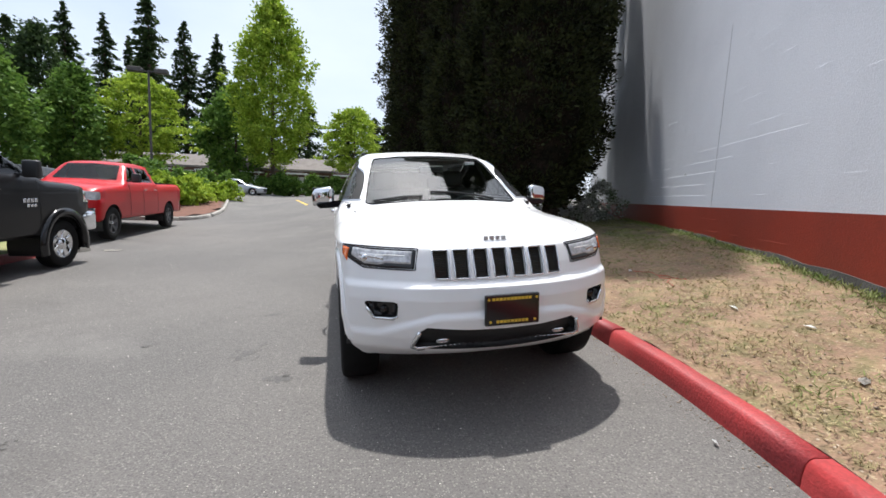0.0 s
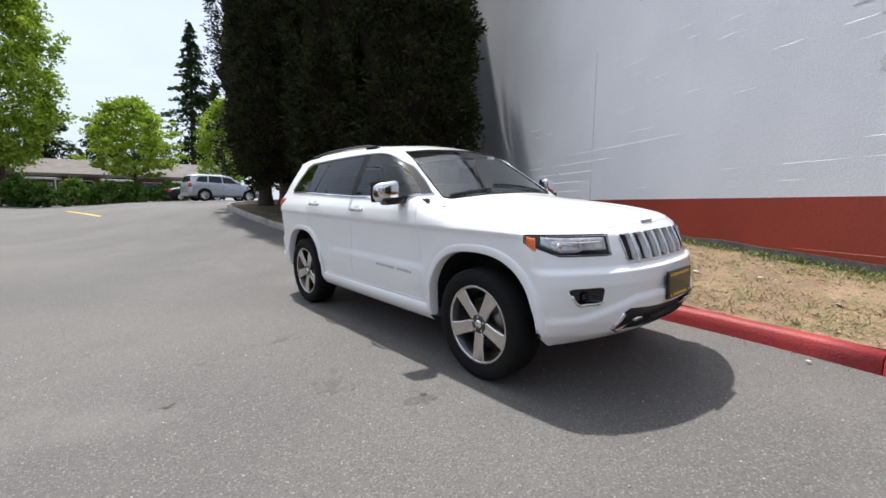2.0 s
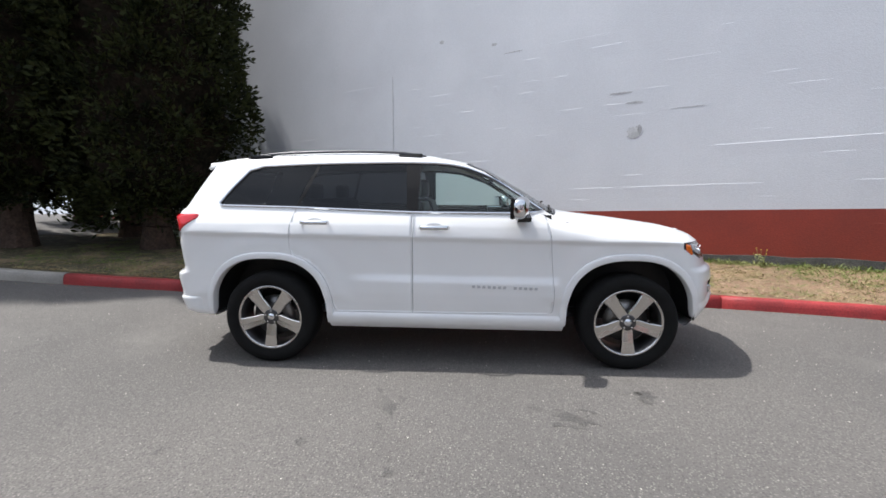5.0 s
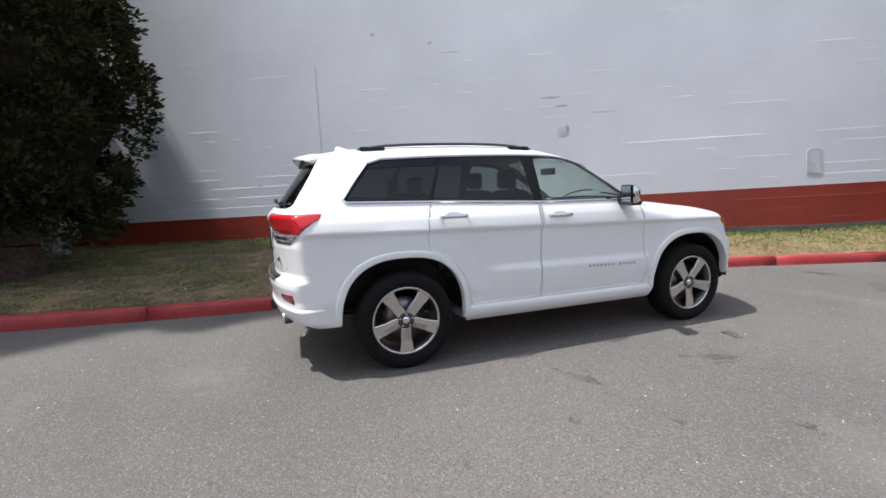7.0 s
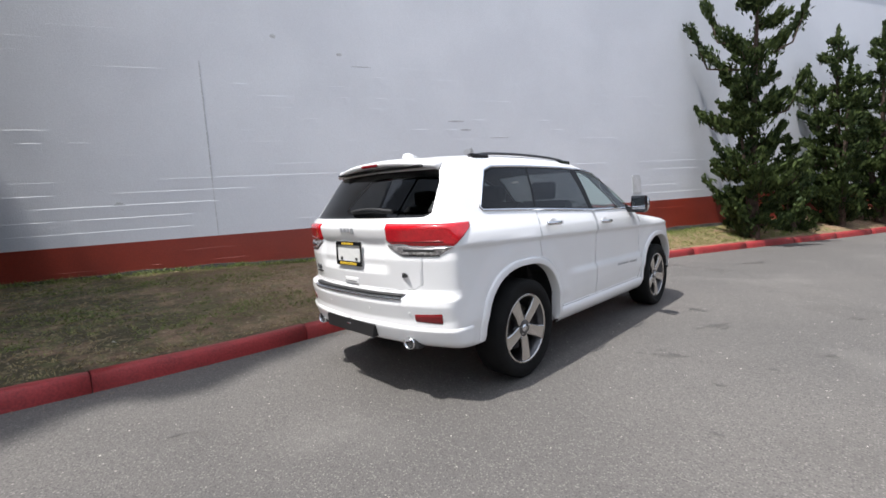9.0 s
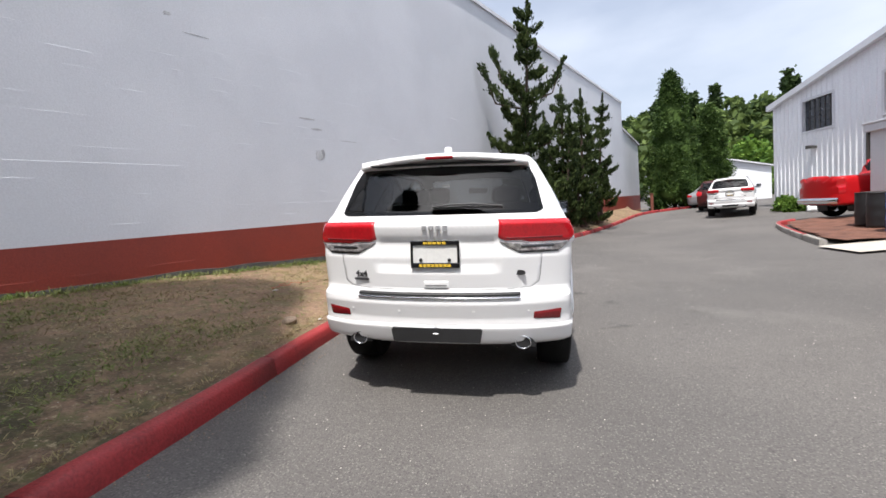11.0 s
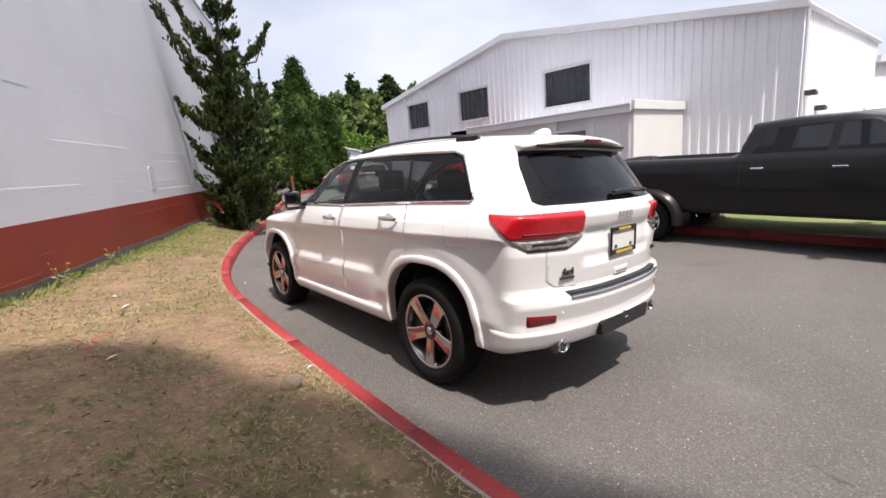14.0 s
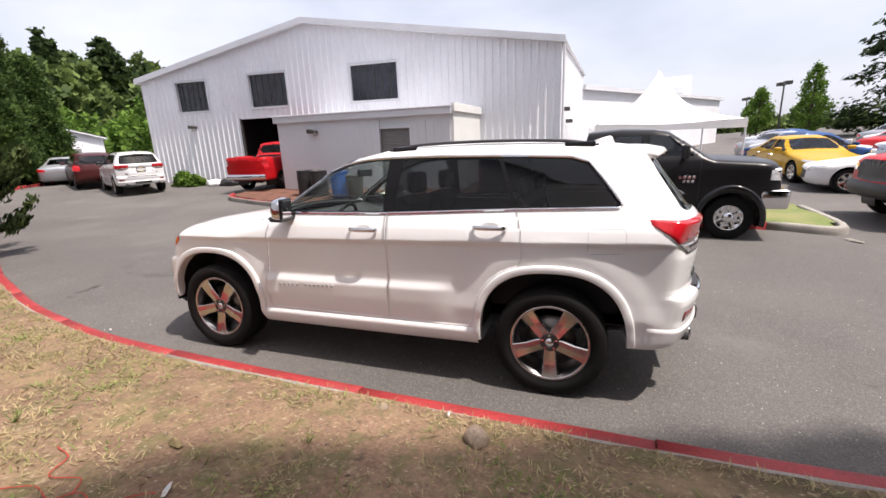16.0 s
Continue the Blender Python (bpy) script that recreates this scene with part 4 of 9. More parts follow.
# light green street trees beyond the car park
tree("poplar", "tall bright green broadleaf tree beyond the car park", (-8.2, 50.5, 0.9), 4.2, 22.0, egg(4.4), M["spring"], 520, 0.75, 60, 0.32, 0.25, 71, shell=0.45, lobes=4, limbs=14, thin=0.7)
tree("maple", "small lime green maple with bare twigs at its top", (1.0, 46.0, 0.9), 3.4, 10.4, egg(4.0), M["spring"], 260, 0.6, 60, 0.24, 0.11, 72, shell=0.25, lobes=5, limbs=16, thin=0.7, flat=0.35)
tree("maple", "lime green maple in spring leaf beside a lamp post", (-19.5, 44.5, 0.6), 3.0, 11.4, egg(4.8), M["spring"], 320, 0.65, 60, 0.24, 0.12, 73, shell=0.25, lobes=5, limbs=16, thin=0.7, flat=0.35)
tree("maple", "young tree with lime and orange leaves", (8.0, 44.0, 0.9), 2.8, 10.8, egg(2.6), M["spring"], 170, 0.5, 70, 0.2, 0.1, 74, shell=0.3, limbs=10, thin=0.7)
tree("broadleaf", "green broadleaf tree behind the street trees", (-14.5, 62.0, 0.9), 2.8, 14.0, egg(5.0), M["leafy"], 240, 0.9, 50, 0.5, 0.2, 75, limbs=8, thin=0.7)
for i, (x, y, r, zh) in enumerate(((-47.5, 89, 5.0, 31.5), (-45, 97, 4.5, 33), (-42, 100, 3.2, 30), (-33, 85, 4.8, 35), (-29.5, 92, 5, 32), (-24.5, 95, 5, 31), (-8, 114, 6, 24), (13, 86, 4.5, 32.5), (-36, 92, 5, 29), (-19, 100, 6, 24), (2, 112, 6.5, 21), (8, 104, 6, 19), (18, 92, 5, 24), (-53, 84, 5.5, 27))):
    fir("tall dark ragged fir behind the houses", (x, y, 0.9), 3.5, zh, 1.3 * r, 80 + i, 0.95, 0.85, "firs behind the houses")
for i, (x, y, r, zh, lf) in enumerate(((-26.5, 42.5, 3.2, 14.0, "con_mid"), (-22.6, 39.5, 2.2, 10.2, "leafy"), (-25.0, 33.5, 3.0, 10.5, "leafy"))):
    tree("broadleaf", "dark green tree at the edge of the car park", (x, y, 0.5), 1.4, zh, egg(r), M[lf], 220, 0.7, 50, 0.34, 0.18, 100 + i, limbs=8, thin=0.6)


def thicket(name, label, spots, leaf, clumps, leaves, size, seed, flat=0.8):
    """Crowns too many to count, as one mass."""
    rng = np.random.default_rng(seed)
    vs = [crown(rng, (x, y), zl, zh, egg(r), clumps, r * 0.22, leaves, size, 0, 0.35, 3, flat, 0.75) for x, y, zl, zh, r in spots]
    v = np.concatenate(vs)
    return tagged(fill(name, v, quads(len(v) // 4), leaf), label, "trees", "", "stuff")


rw = random.Random(8)
spots = []
for i in range(190):
    a = rw.uniform(-0.25, 0.66)
    d = rw.uniform(62, 140)
    x, y = -10 - d * math.sin(a), -8 - d * math.cos(a)
    g0 = 3.5 + 0.19 * (d - 60)
    spots.append((x, y, g0 - 4, g0 + rw.uniform(3.5, 9), rw.uniform(3.0, 6.0)))
thicket("hillside_wood", "mixed green wood covering the hillside", spots, M["wood_far"], 50, 9, 1.35, 9)
spots = []
for i in range(26):
    spots.append((rw.uniform(-62, -18), rw.uniform(-66, -44), 0.0, rw.uniform(3, 7.5), rw.uniform(2.5, 4.5)))
thicket("hill_shrubs", "light green shrubs and young trees at the hill's foot", spots, M["leafy"], 60, 20, 0.6, 10)
for i, (x, y, r, zh) in enumerate(((-55, -97, 2.6, 24), (-44, -104, 2.6, 24), (-60, -88, 5.0, 22.5), (-64, -82, 4.5, 18), (-38, -100, 2.4, 22), (-52, -90, 2.3, 21), (-30, -96, 2.2, 20.5))):
    tree("fir", "dark conifer standing above the hillside wood", (x, y, 3), 6, zh, cone(r, 0.8, 0.1) if r < 3 else egg(r), M["con_mid"], 130, 0.9, 30, 0.9, 0.2, 120 + i, droop=0.2, shell=0.35, limbs=5, flat=0.5, dense=0.4, thin=0.6)
spots = [(-4 + rw.uniform(-1, 1) + 2.0 * i - 17, 51 - 0.28 * (2.0 * i) + rw.uniform(-0.8, 0.8) + 5, 0.4, rw.uniform(2.2, 3.1), rw.uniform(1.5, 2.0)) for i in range(14)]
thicket("ivy_bank", "low green hedge bank along the far edge", [(x, y - 4.0, zl, zh, r) for x, y, zl, zh, r in spots], M["leafy"], 70, 30, 0.25, 12)
thicket("blossom_bush", "white-flowering bush at the foot of the wall", [(7.0, 7.3, 0.5, 1.9, 0.75), (6.3, 6.9, 0.5, 1.5, 0.5)], M["blossom"], 90, 40, 0.06, 13)

thicket("hedge", "dense green hedge bush at the foot of a thuja", [(-12.9, -29.3, 0.1, 2.0, 1.0), (-9.9, -27.9, 0.1, 1.1, 0.6)], M["thuja"], 120, 40, 0.2, 14)

# red band, course lips, patches and scars of the block wall
def wall_box(bm, s0, s1, z0, z1, d0, d1):
    v = [bm.verts.new(on_wall(s, d, z)) for d in (d0, d1) for s, z in ((s0, z0), (s1, z0), (s1, z1), (s0, z1))]
    for f in ((0, 1, 2, 3), (7, 6, 5, 4), (0, 4, 5, 1), (1, 5, 6, 2), (2, 6, 7, 3), (3, 7, 4, 0)):
        bm.faces.new([v[i] for i in f])


bm = bmesh.new()
wall_box(bm, S0, S1 - 0.01, -0.3, 1.30, -0.01, 0.004)
bmesh.ops.recalc_face_normals(bm, faces=bm.faces)
part("red_band", bm, M["block_red"], wall, "red painted band along the wall's foot")
rl = random.Random(21)


def lips(z_list, d0, share):
    """Proud edges of joints, in short broken runs along the courses."""
    bm = bmesh.new()
    for z in z_list:
        s = S0 + rl.uniform(0, 2)
        while s < S1 - 1:
            ln = rl.choice((0.2, 0.4, 0.4, 0.8, 0.8, 1.2, 2.0, 3.2) if z < 2.4 else (0.2, 0.4, 0.4, 0.6, 0.8, 1.2)) * rl.uniform(0.8, 1.1)
            if rl.random() < share * (1.0 if z < 2.4 else 0.55) and z < wall_top(s) - 0.12:
                k = 1.0 if z < 4.2 else 0.6
                h, d = k * rl.uniform(0.004, 0.009), k * rl.uniform(0.0015, 0.0042)
                a, b = s, min(s + ln, S1)
                n = max(2, int(ln / 0.2))
                for q in range(n):
                    s_a, s_b = a + (b - a) * q / n, a + (b - a) * (q + 1) / n
                    t0, t1 = (1 if 0 < q else 0.2), (1 if q < n - 1 else 0.2)
                    w0, w1 = rl.uniform(-0.002, 0.002), rl.uniform(-0.002, 0.002)
                    v = [bm.verts.new(p) for p in (on_wall(s_a, d0, z - 0.19), on_wall(s_b, d0, z - 0.19), on_wall(s_b, d0 + d * t1, z + w1), on_wall(s_a, d0 + d * t0, z + w0),
                                                   on_wall(s_b, d0 - 0.001, z + h + w1), on_wall(s_a, d0 - 0.001, z + h + w0))]
                    bm.faces.new((v[0], v[1], v[2], v[3]))
                    bm.faces.new((v[3], v[2], v[4], v[5]))
            s += ln + rl.uniform(0.1, 1.6)
    bmesh.ops.recalc_face_normals(bm, faces=bm.faces)
    return bm


tagged(part("mortar_lips", lips([1.30 + COURSE * k for k in range(1, 36)], 0.0, 0.62), M["block"], wall, "broken proud mortar edges along the courses"), "", "", "", "stuff")
tagged(part("mortar_lips", lips([1.30 - COURSE * k for k in range(1, 5)], 0.004, 0.5), M["block_red"], wall, "broken proud mortar edges along the courses"), "", "", "", "stuff")
M["patch"] = mat("cement_patch", (0.49, 0.50, 0.52), 0.8, vary=0.18, scale=7, fine=60, bump=0.4)
M["scar"] = mat("dark_scar", (0.41, 0.415, 0.43), 0.85, vary=0.25, scale=8, fine=60)


def blot(s, z, rs, rz, seed, material, name, depth=0.0025, n=16):
    r = random.Random(seed)
    out = [(s + rs * math.cos(2 * math.pi * k / n) * r.uniform(0.75, 1.1), z + rz * math.sin(2 * math.pi * k / n) * r.uniform(0.75, 1.1)) for k in range(n)]
    part(name, prism(out, -0.005, depth, lambda u, v, o: on_wall(u, o, v)), material, wall)


blot(0.0, 2.62, 0.115, 0.115, 1, M["patch"], "patch", 0.004, 22)
blot(-0.09, 2.66, 0.035, 0.09, 2, M["scar"], "scar", 0.006)
blot(2.54, 4.54, 0.06, 0.03, 3, M["scar"], "scar")
blot(6.32, 1.9, 0.09, 0.07, 4, M["patch"], "patch")
blot(0.2, 3.3, 0.2, 0.018, 5, M["scar"], "scar")
blot(0.0, 3.12, 0.14, 0.02, 6, M["scar"], "scar")
blot(2.15, 4.33, 0.22, 0.008, 7, M["scar"], "scar")
blot(-0.8, 2.95, 0.3, 0.008, 8, M["scar"], "scar")
blot(3.7, 4.8, 0.06, 0.04, 9, M["scar"], "scar")
bm = bmesh.new()
wall_box(bm, -4.76, -4.49, 1.52, 1.93, -0.01, 0.014)
add_prism(bm, [(-4.625 + 0.135 * math.cos(a), 1.93 + 0.06 * math.sin(a)) for a in np.linspace(0, math.pi, 9)], -0.01, 0.014, lambda u, v, o: on_wall(u, o, v))
bmesh.ops.recalc_face_normals(bm, faces=bm.faces)
part("cover_plate", bm, M["patch"], wall, "grey round-topped cover plate")
bm = bmesh.new()
z = 1.32
while z < 4.15:
    wall_box(bm, 4.925 + rl.uniform(-0.003, 0.003), 4.94 + rl.uniform(-0.002, 0.003), z, z + 0.28, -0.01, 0.0035)
    z += 0.3
part("vertical_joint", bm, M["patch"], wall, "thin vertical control joint")
part("coping", prism([(-0.36, 0), (0.06, 0), (0.06, 0.12), (-0.36, 0.12)], 0, 1, lambda u, v, o: on_wall(S0 + (S1 - S0) * o * 0.4667, u, v + (7.55 + 0.2 * o))), M["metal_trim"], wall, "pale metal coping")
part("coping", prism([(-0.36, 0), (0.06, 0), (0.06, 0.12), (-0.36, 0.12)], 0, 1, lambda u, v, o: on_wall(-5 + 24 * o, u, v + 7.75 + 1.95 * o)), M["metal_trim"], wall, "pale metal coping")

# bare dark footing that shows below the paint
bm = bmesh.new()
ss = np.arange(-9.0, 9.0, 0.12)
tops = []
for s_ in ss:
    p_ = on_wall(s_, 0, 0)
    tops.append(float(wall_foot(p_[1])) + 0.03 + 0.07 * abs(noise.noise(Vector((s_ * 0.9, 2.0, 0)))) + 0.10 * float(np.interp(s_, [-9, -4, 1, 4, 9], [0.2, 1.0, 0.7, 0.2, 0.1])))
lo = [bm.verts.new(on_wall(s_, 0.0085, -0.1)) for s_ in ss]
hi = [bm.verts.new(on_wall(s_, 0.0085, z_)) for s_, z_ in zip(ss, tops)]
bk = [bm.verts.new(on_wall(s_, 0.002, z_ + 0.004)) for s_, z_ in zip(ss, tops)]
for k in range(len(ss) - 1):
    bm.faces.new((lo[k], lo[k + 1], hi[k + 1], hi[k]))
    bm.faces.new((hi[k], hi[k + 1], bk[k + 1], bk[k]))
bmesh.ops.recalc_face_normals(bm, faces=bm.faces)
M["footing"] = mat("dark_bare_footing", (0.10, 0.095, 0.09), 0.9, vary=0.3, scale=5, bump=0.6, fine=50)
part("footing", bm, M["footing"], wall, "dark bare concrete footing under the red band")

# ---- the white sport utility car ----
def flake(name, base, rough, metal, coat, fine=900.0):
    return mat(name, base, rough, metal, vary=0.03, scale=1.5, fine=fine, coat=coat, world_space=False)


M["car_white"] = flake("white_car_paint", (0.85, 0.85, 0.85), 0.35, 0.0, 0.8)
M["chrome"] = mat("chrome", (0.75, 0.76, 0.78), 0.08, 1.0, vary=0.03, scale=3, fine=60, world_space=False)
M["alloy"] = mat("polished_alloy", (0.62, 0.60, 0.58), 0.2, 1.0, vary=0.06, scale=5, fine=200, world_space=False)
M["alloy_dark"] = mat("dark_alloy", (0.10, 0.10, 0.105), 0.35, 0.8, vary=0.1, scale=5, fine=200, world_space=False)
M["tyre"] = mat("tyre_rubber", (0.008, 0.008, 0.008), 0.85, 0.0, spec=0.25, vary=0.25, scale=9, fine=160, bump=0.3, world_space=False)
M["gloss_black"] = mat("gloss_black", (0.01, 0.01, 0.011), 0.12, 0.0, vary=0.1, scale=5, fine=60, world_space=False)
M["pillar_black"] = mat("satin_black_trim", (0.008, 0.008, 0.009), 0.4, 0.0, vary=0.1, scale=5, fine=60, spec=0.12, world_space=False)
M["seat"] = mat("dark_leather", (0.028, 0.027, 0.026), 0.55, vary=0.2, scale=8, fine=160, bump=0.2, world_space=False)
M["red_lens"] = mat("red_lens", (0.55, 0.012, 0.02), 0.08, 0.0, vary=0.12, scale=30, fine=90, coat=0.6, world_space=False)
M["dark_red_lens"] = mat("dark_red_lens", (0.22, 0.008, 0.012), 0.1, 0.0, vary=0.12, scale=30, fine=90, coat=0.6, world_space=False)
M["clear_lens"] = mat("clear_lens", (0.55, 0.55, 0.56), 0.1, 0.3, vary=0.3, scale=18, fine=50, coat=0.6, world_space=False)
M["smoked_lens"] = mat("smoked_lens", (0.42, 0.40, 0.40), 0.12, 0.4, vary=0.5, scale=22, fine=60, coat=0.6, world_space=False)
M["orange_lens"] = mat("orange_lens", (0.85, 0.16, 0.012), 0.12, 0.0, vary=0.1, scale=30, fine=90, coat=0.6, world_space=False)
M["gold"] = mat("yellow_lettering", (0.75, 0.5, 0.05), 0.4, 0.0, vary=0.1, scale=10, fine=60, world_space=False)
M["paper"] = mat("white_plate_paper", (0.72, 0.72, 0.70), 0.6, vary=0.05, scale=8, fine=60, world_space=False)
M["glass_clear"] = glass("clear_car_glass", (0.80, 0.87, 0.84), 0.0, 1.78)
M["glass_side"] = glass("clear_side_glass", (0.80, 0.90, 0.86), 0.0, 1.45)
M["glass_dark"] = glass("privacy_car_glass", (0.17, 0.18, 0.19), 0.0, 1.42)
M["disc"] = mat("brake_disc_steel", (0.30, 0.29, 0.28), 0.4, 1.0, vary=0.1, scale=8, fine=80, world_space=False)

Z_SIDE = [0.2, 0.28, 0.40, 0.52, 0.60, 0.70, 0.85, 1.015, 1.034, 1.05, 1.058, 1.10, 1.15, 1.19, 1.235, 1.45, 1.65, 1.8]
X_SIDE = [0.84, 0.87, 0.912, 0.915, 0.914, 0.911, 0.914, 0.921, 0.925, 0.9415, 0.9415, 0.934, 0.922, 0.906, 0.885, 0.785, 0.675, 0.58]
Y_TOP = [-2.6, -2.3, -2.2, -2.1, -1.95, -1.6, -1.05, -0.98, -0.65, -0.38, -0.18, 0.1, 0.45, 0.9, 1.4, 1.8, 2.1, 2.6]
Z_TOP = [0.96, 1.005, 1.045, 1.08, 1.115, 1.168, 1.238, 1.255, 1.455, 1.615, 1.69, 1.745, 1.775, 1.788, 1.776, 1.745, 1.705, 1.62]
Z_FRONT = [0.2, 0.36, 0.42, 0.50, 0.56, 0.62, 0.72, 0.79, 0.82, 0.90, 1.0, 1.05, 1.2]
Y_FRONT = [-2.1, -2.2, -2.27, -2.31, -2.325, -2.335, -2.345, -2.33, -2.285, -2.26, -2.215, -2.17, -1.95]
Z_REAR = [0.2, 0.40, 0.44, 0.54, 0.60, 0.70, 0.745, 0.765, 0.80, 1.0, 1.12, 1.22, 1.27, 1.30, 1.6, 1.72, 1.9]
Y_REAR = [2.25, 2.36, 2.405, 2.44, 2.44, 2.465, 2.46, 2.415, 2.405, 2.43, 2.415, 2.435, 2.395, 2.352, 2.133, 2.055, 1.93]


def hull(p):
    """Below zero inside the car's body, above zero outside."""
    x, y, z = np.abs(p[..., 0]), p[..., 1], p[..., 2]
    g = np.interp(y, [-2.3, -1.2, 0, 1.4, 2.4], [0.955, 0.995, 1.0, 0.995, 0.965])
    side = x - np.interp(z - 0.022 * y * np.exp(-(((z - 1.05) / 0.13) ** 2)), Z_SIDE, X_SIDE) * g
    # the ledge low on the doors, and the swell round the wheel openings
    ledge = step01((y + 0.93) / 0.06) * step01((0.88 - y) / 0.3)
    side = side - 0.024 * ledge * np.interp(z - 0.70 - 0.01 * y, [-0.25, -0.10, -0.008, 0.0, 0.05, 0.06], [0, 0.72, 1.0, 0.96, 0.03, 0])
    for cy in (AX_F, AX_R):
        side = side - 0.014 * step01((0.76 - np.hypot(y - cy, z - HUB_Z)) / 0.15) * step01((z - 0.5) / 0.1)
    yy = y - 0.17 * x**2 * step01((y + 1.7) / 0.8) * step01((0.8 - y) / 0.9)
    crownx = np.interp(y, [-2.2, -1.2, -0.9, 0], [0.10, 0.13, 0.10, 0.085])
    upper = z - (np.interp(yy, Y_TOP, Z_TOP) - crownx * x**2 + 0.012 * step01((x - 0.5) / 0.12) * step01((-1.0 - y) / 0.3) * step01((y + 2.1) / 0.4))
    lower = np.interp(y, [-2.3, -1.8, -1.0, 1.0, 1.8, 2.4], [0.375, 0.30, 0.32, 0.32, 0.375, 0.395]) - z
    front = (np.interp(z, Z_FRONT, Y_FRONT) + 0.30 * (x / 0.85) ** 2.5) - y
    # lower front moulding that stands proud below a swept edge
    edge = z - np.interp(x, [0, 0.40, 0.58, 0.72, 0.95], [0.628, 0.615, 0.558, 0.505, 0.50])
    front = front - 0.028 * np.interp(edge, [-0.004, 0.012, 0.032], [1, 0.75, 0])
    # scooped tailgate panel under a sharp brow
    rear = y - (np.interp(z, Z_REAR, Y_REAR) - 0.14 * (x / 0.75) ** 2.6)
    rear = rear + 0.019 * np.interp(z, [0.895, 0.96, 1.098, 1.146], [0, 1, 1, 0]) * step01((0.45 - x) / 0.08)
    parts_ = np.stack([side, upper, lower, front * 0.9, rear * 0.9])
    k = 0.022
    m = parts_.max(0)
    return m + k * np.log(np.exp((parts_ - m) / k).sum(0))


def cast(origin, way, far=3.2, rounds=30):
    """Where rays from inside leave the body."""
    lo, hi = np.zeros(origin.shape[:-1]), np.full(origin.shape[:-1], far)
    for _ in range(rounds):
        mid = (lo + hi) / 2
        inside = hull(origin + way * mid[..., None]) < 0
        lo, hi = np.where(inside, mid, lo), np.where(inside, hi, mid)
    return origin + way * lo[..., None]


def skin(axis, a, b, end):
    """The body's outermost place at two known coordinates: axis 0 solves x, 1 solves y, 2 solves z."""
    a, b = np.atleast_1d(np.asarray(a, float)), np.atleast_1d(np.asarray(b, float))
    o = np.zeros((*a.shape, 3))
    w = np.zeros((*a.shape, 3))
    if axis == 0:
        o[..., 1], o[..., 2], w[..., 0] = a, b, end
    elif axis == 1:
        o[..., 0], o[..., 2], w[..., 1] = a, b, end
        o[..., 1] = 0.5 if end < 0 else 1.2
    else:
        o[..., 0], o[..., 1], o[..., 2], w[..., 2] = a, b, 0.8, end
    return cast(o, w)


def hull_grid():
    ys = np.arange(-1.80, 1.951, 0.02)
    th = np.radians(np.linspace(-90, 90, 231))
    ph = np.radians(np.linspace(90, 0, 70)[:-1])
    rows_o, rows_w = [], []
    for p in ph:
        rows_o.append(np.tile([0, ys[0], 0.8], (len(th), 1)))
        rows_w.append(np.stack([np.cos(p) * np.cos(th), np.full(len(th), -np.sin(p)), np.cos(p) * np.sin(th)], 1))
    for y in ys:
        rows_o.append(np.tile([0, y, 0.8], (len(th), 1)))
        rows_w.append(np.stack([np.cos(th), np.zeros(len(th)), np.sin(th)], 1))
    for p in ph[::-1]:
        rows_o.append(np.tile([0, ys[-1], 0.8], (len(th), 1)))
        rows_w.append(np.stack([np.cos(p) * np.cos(th), np.full(len(th), np.sin(p)), np.cos(p) * np.sin(th)], 1))
    v = cast(np.array(rows_o), np.array(rows_w))
    n, k = v.shape[:2]
    idx = np.arange(n * k).reshape(n, k)
    f = np.stack([idx[:-1, :-1], idx[1:, :-1], idx[1:, 1:], idx[:-1, 1:]], -1).reshape(-1, 4)
    return v.reshape(-1, 3), f


def in_poly(u, v, poly):
    inside = np.zeros(u.shape, bool)
    n = len(poly)
    for i in range(n):
        (x0, y0), (x1, y1) = poly[i], poly[(i + 1) % n]
        cond = (y0 > v) != (y1 > v)
        with np.errstate(divide="ignore", invalid="ignore"):
            inside ^= cond & (u < (x1 - x0) * (v - y0) / (y1 - y0 + 1e-12) + x0)
    return inside


def near_outline(u, v, poly):
    """The nearest place on a closed outline, for each point."""
    best = np.full(u.shape, 1e9)
    bu, bv = u.copy(), v.copy()
    n = len(poly)
    for i in range(n):
        (x0, y0), (x1, y1) = poly[i], poly[(i + 1) % n]
        dx, dy = x1 - x0, y1 - y0
        t = np.clip(((u - x0) * dx + (v - y0) * dy) / (dx * dx + dy * dy + 1e-12), 0, 1)
        pu, pv = x0 + t * dx, y0 + t * dy
        d = np.hypot(u - pu, v - pv)
        w = d < best
        best, bu, bv = np.where(w, d, best), np.where(w, pu, bu), np.where(w, pv, bv)
    return bu, bv, best


def arc(cx, cz, r, a0, a1, n=20):
    return [(cx + r * math.cos(radians(a)), cz + r * math.sin(radians(a))) for a in np.linspace(a0, a1, n)]


def curve2(pts, n=5, closed=False):
    """Small smooth outline through 2D points."""
    return [tuple(p) for p in catmull(pts, n)]


AX_F, AX_R, HUB_Z = -1.4575, 1.4575, 0.383


def arch_r(a, grow):
    """The squarish wheel opening's reach from the hub at an angle."""
    c, d = abs(math.cos(radians(a))), abs(math.sin(radians(a)))
    return ((c / (0.494 + grow)) ** 2.5 + (d / (0.504 + grow)) ** 2.5) ** -0.4


def arch(cy, grow, a0, a1, n):
    return [(cy + arch_r(a, grow) * math.cos(radians(a)), HUB_Z + arch_r(a, grow) * math.sin(radians(a))) for a in np.linspace(a0, a1, n)]


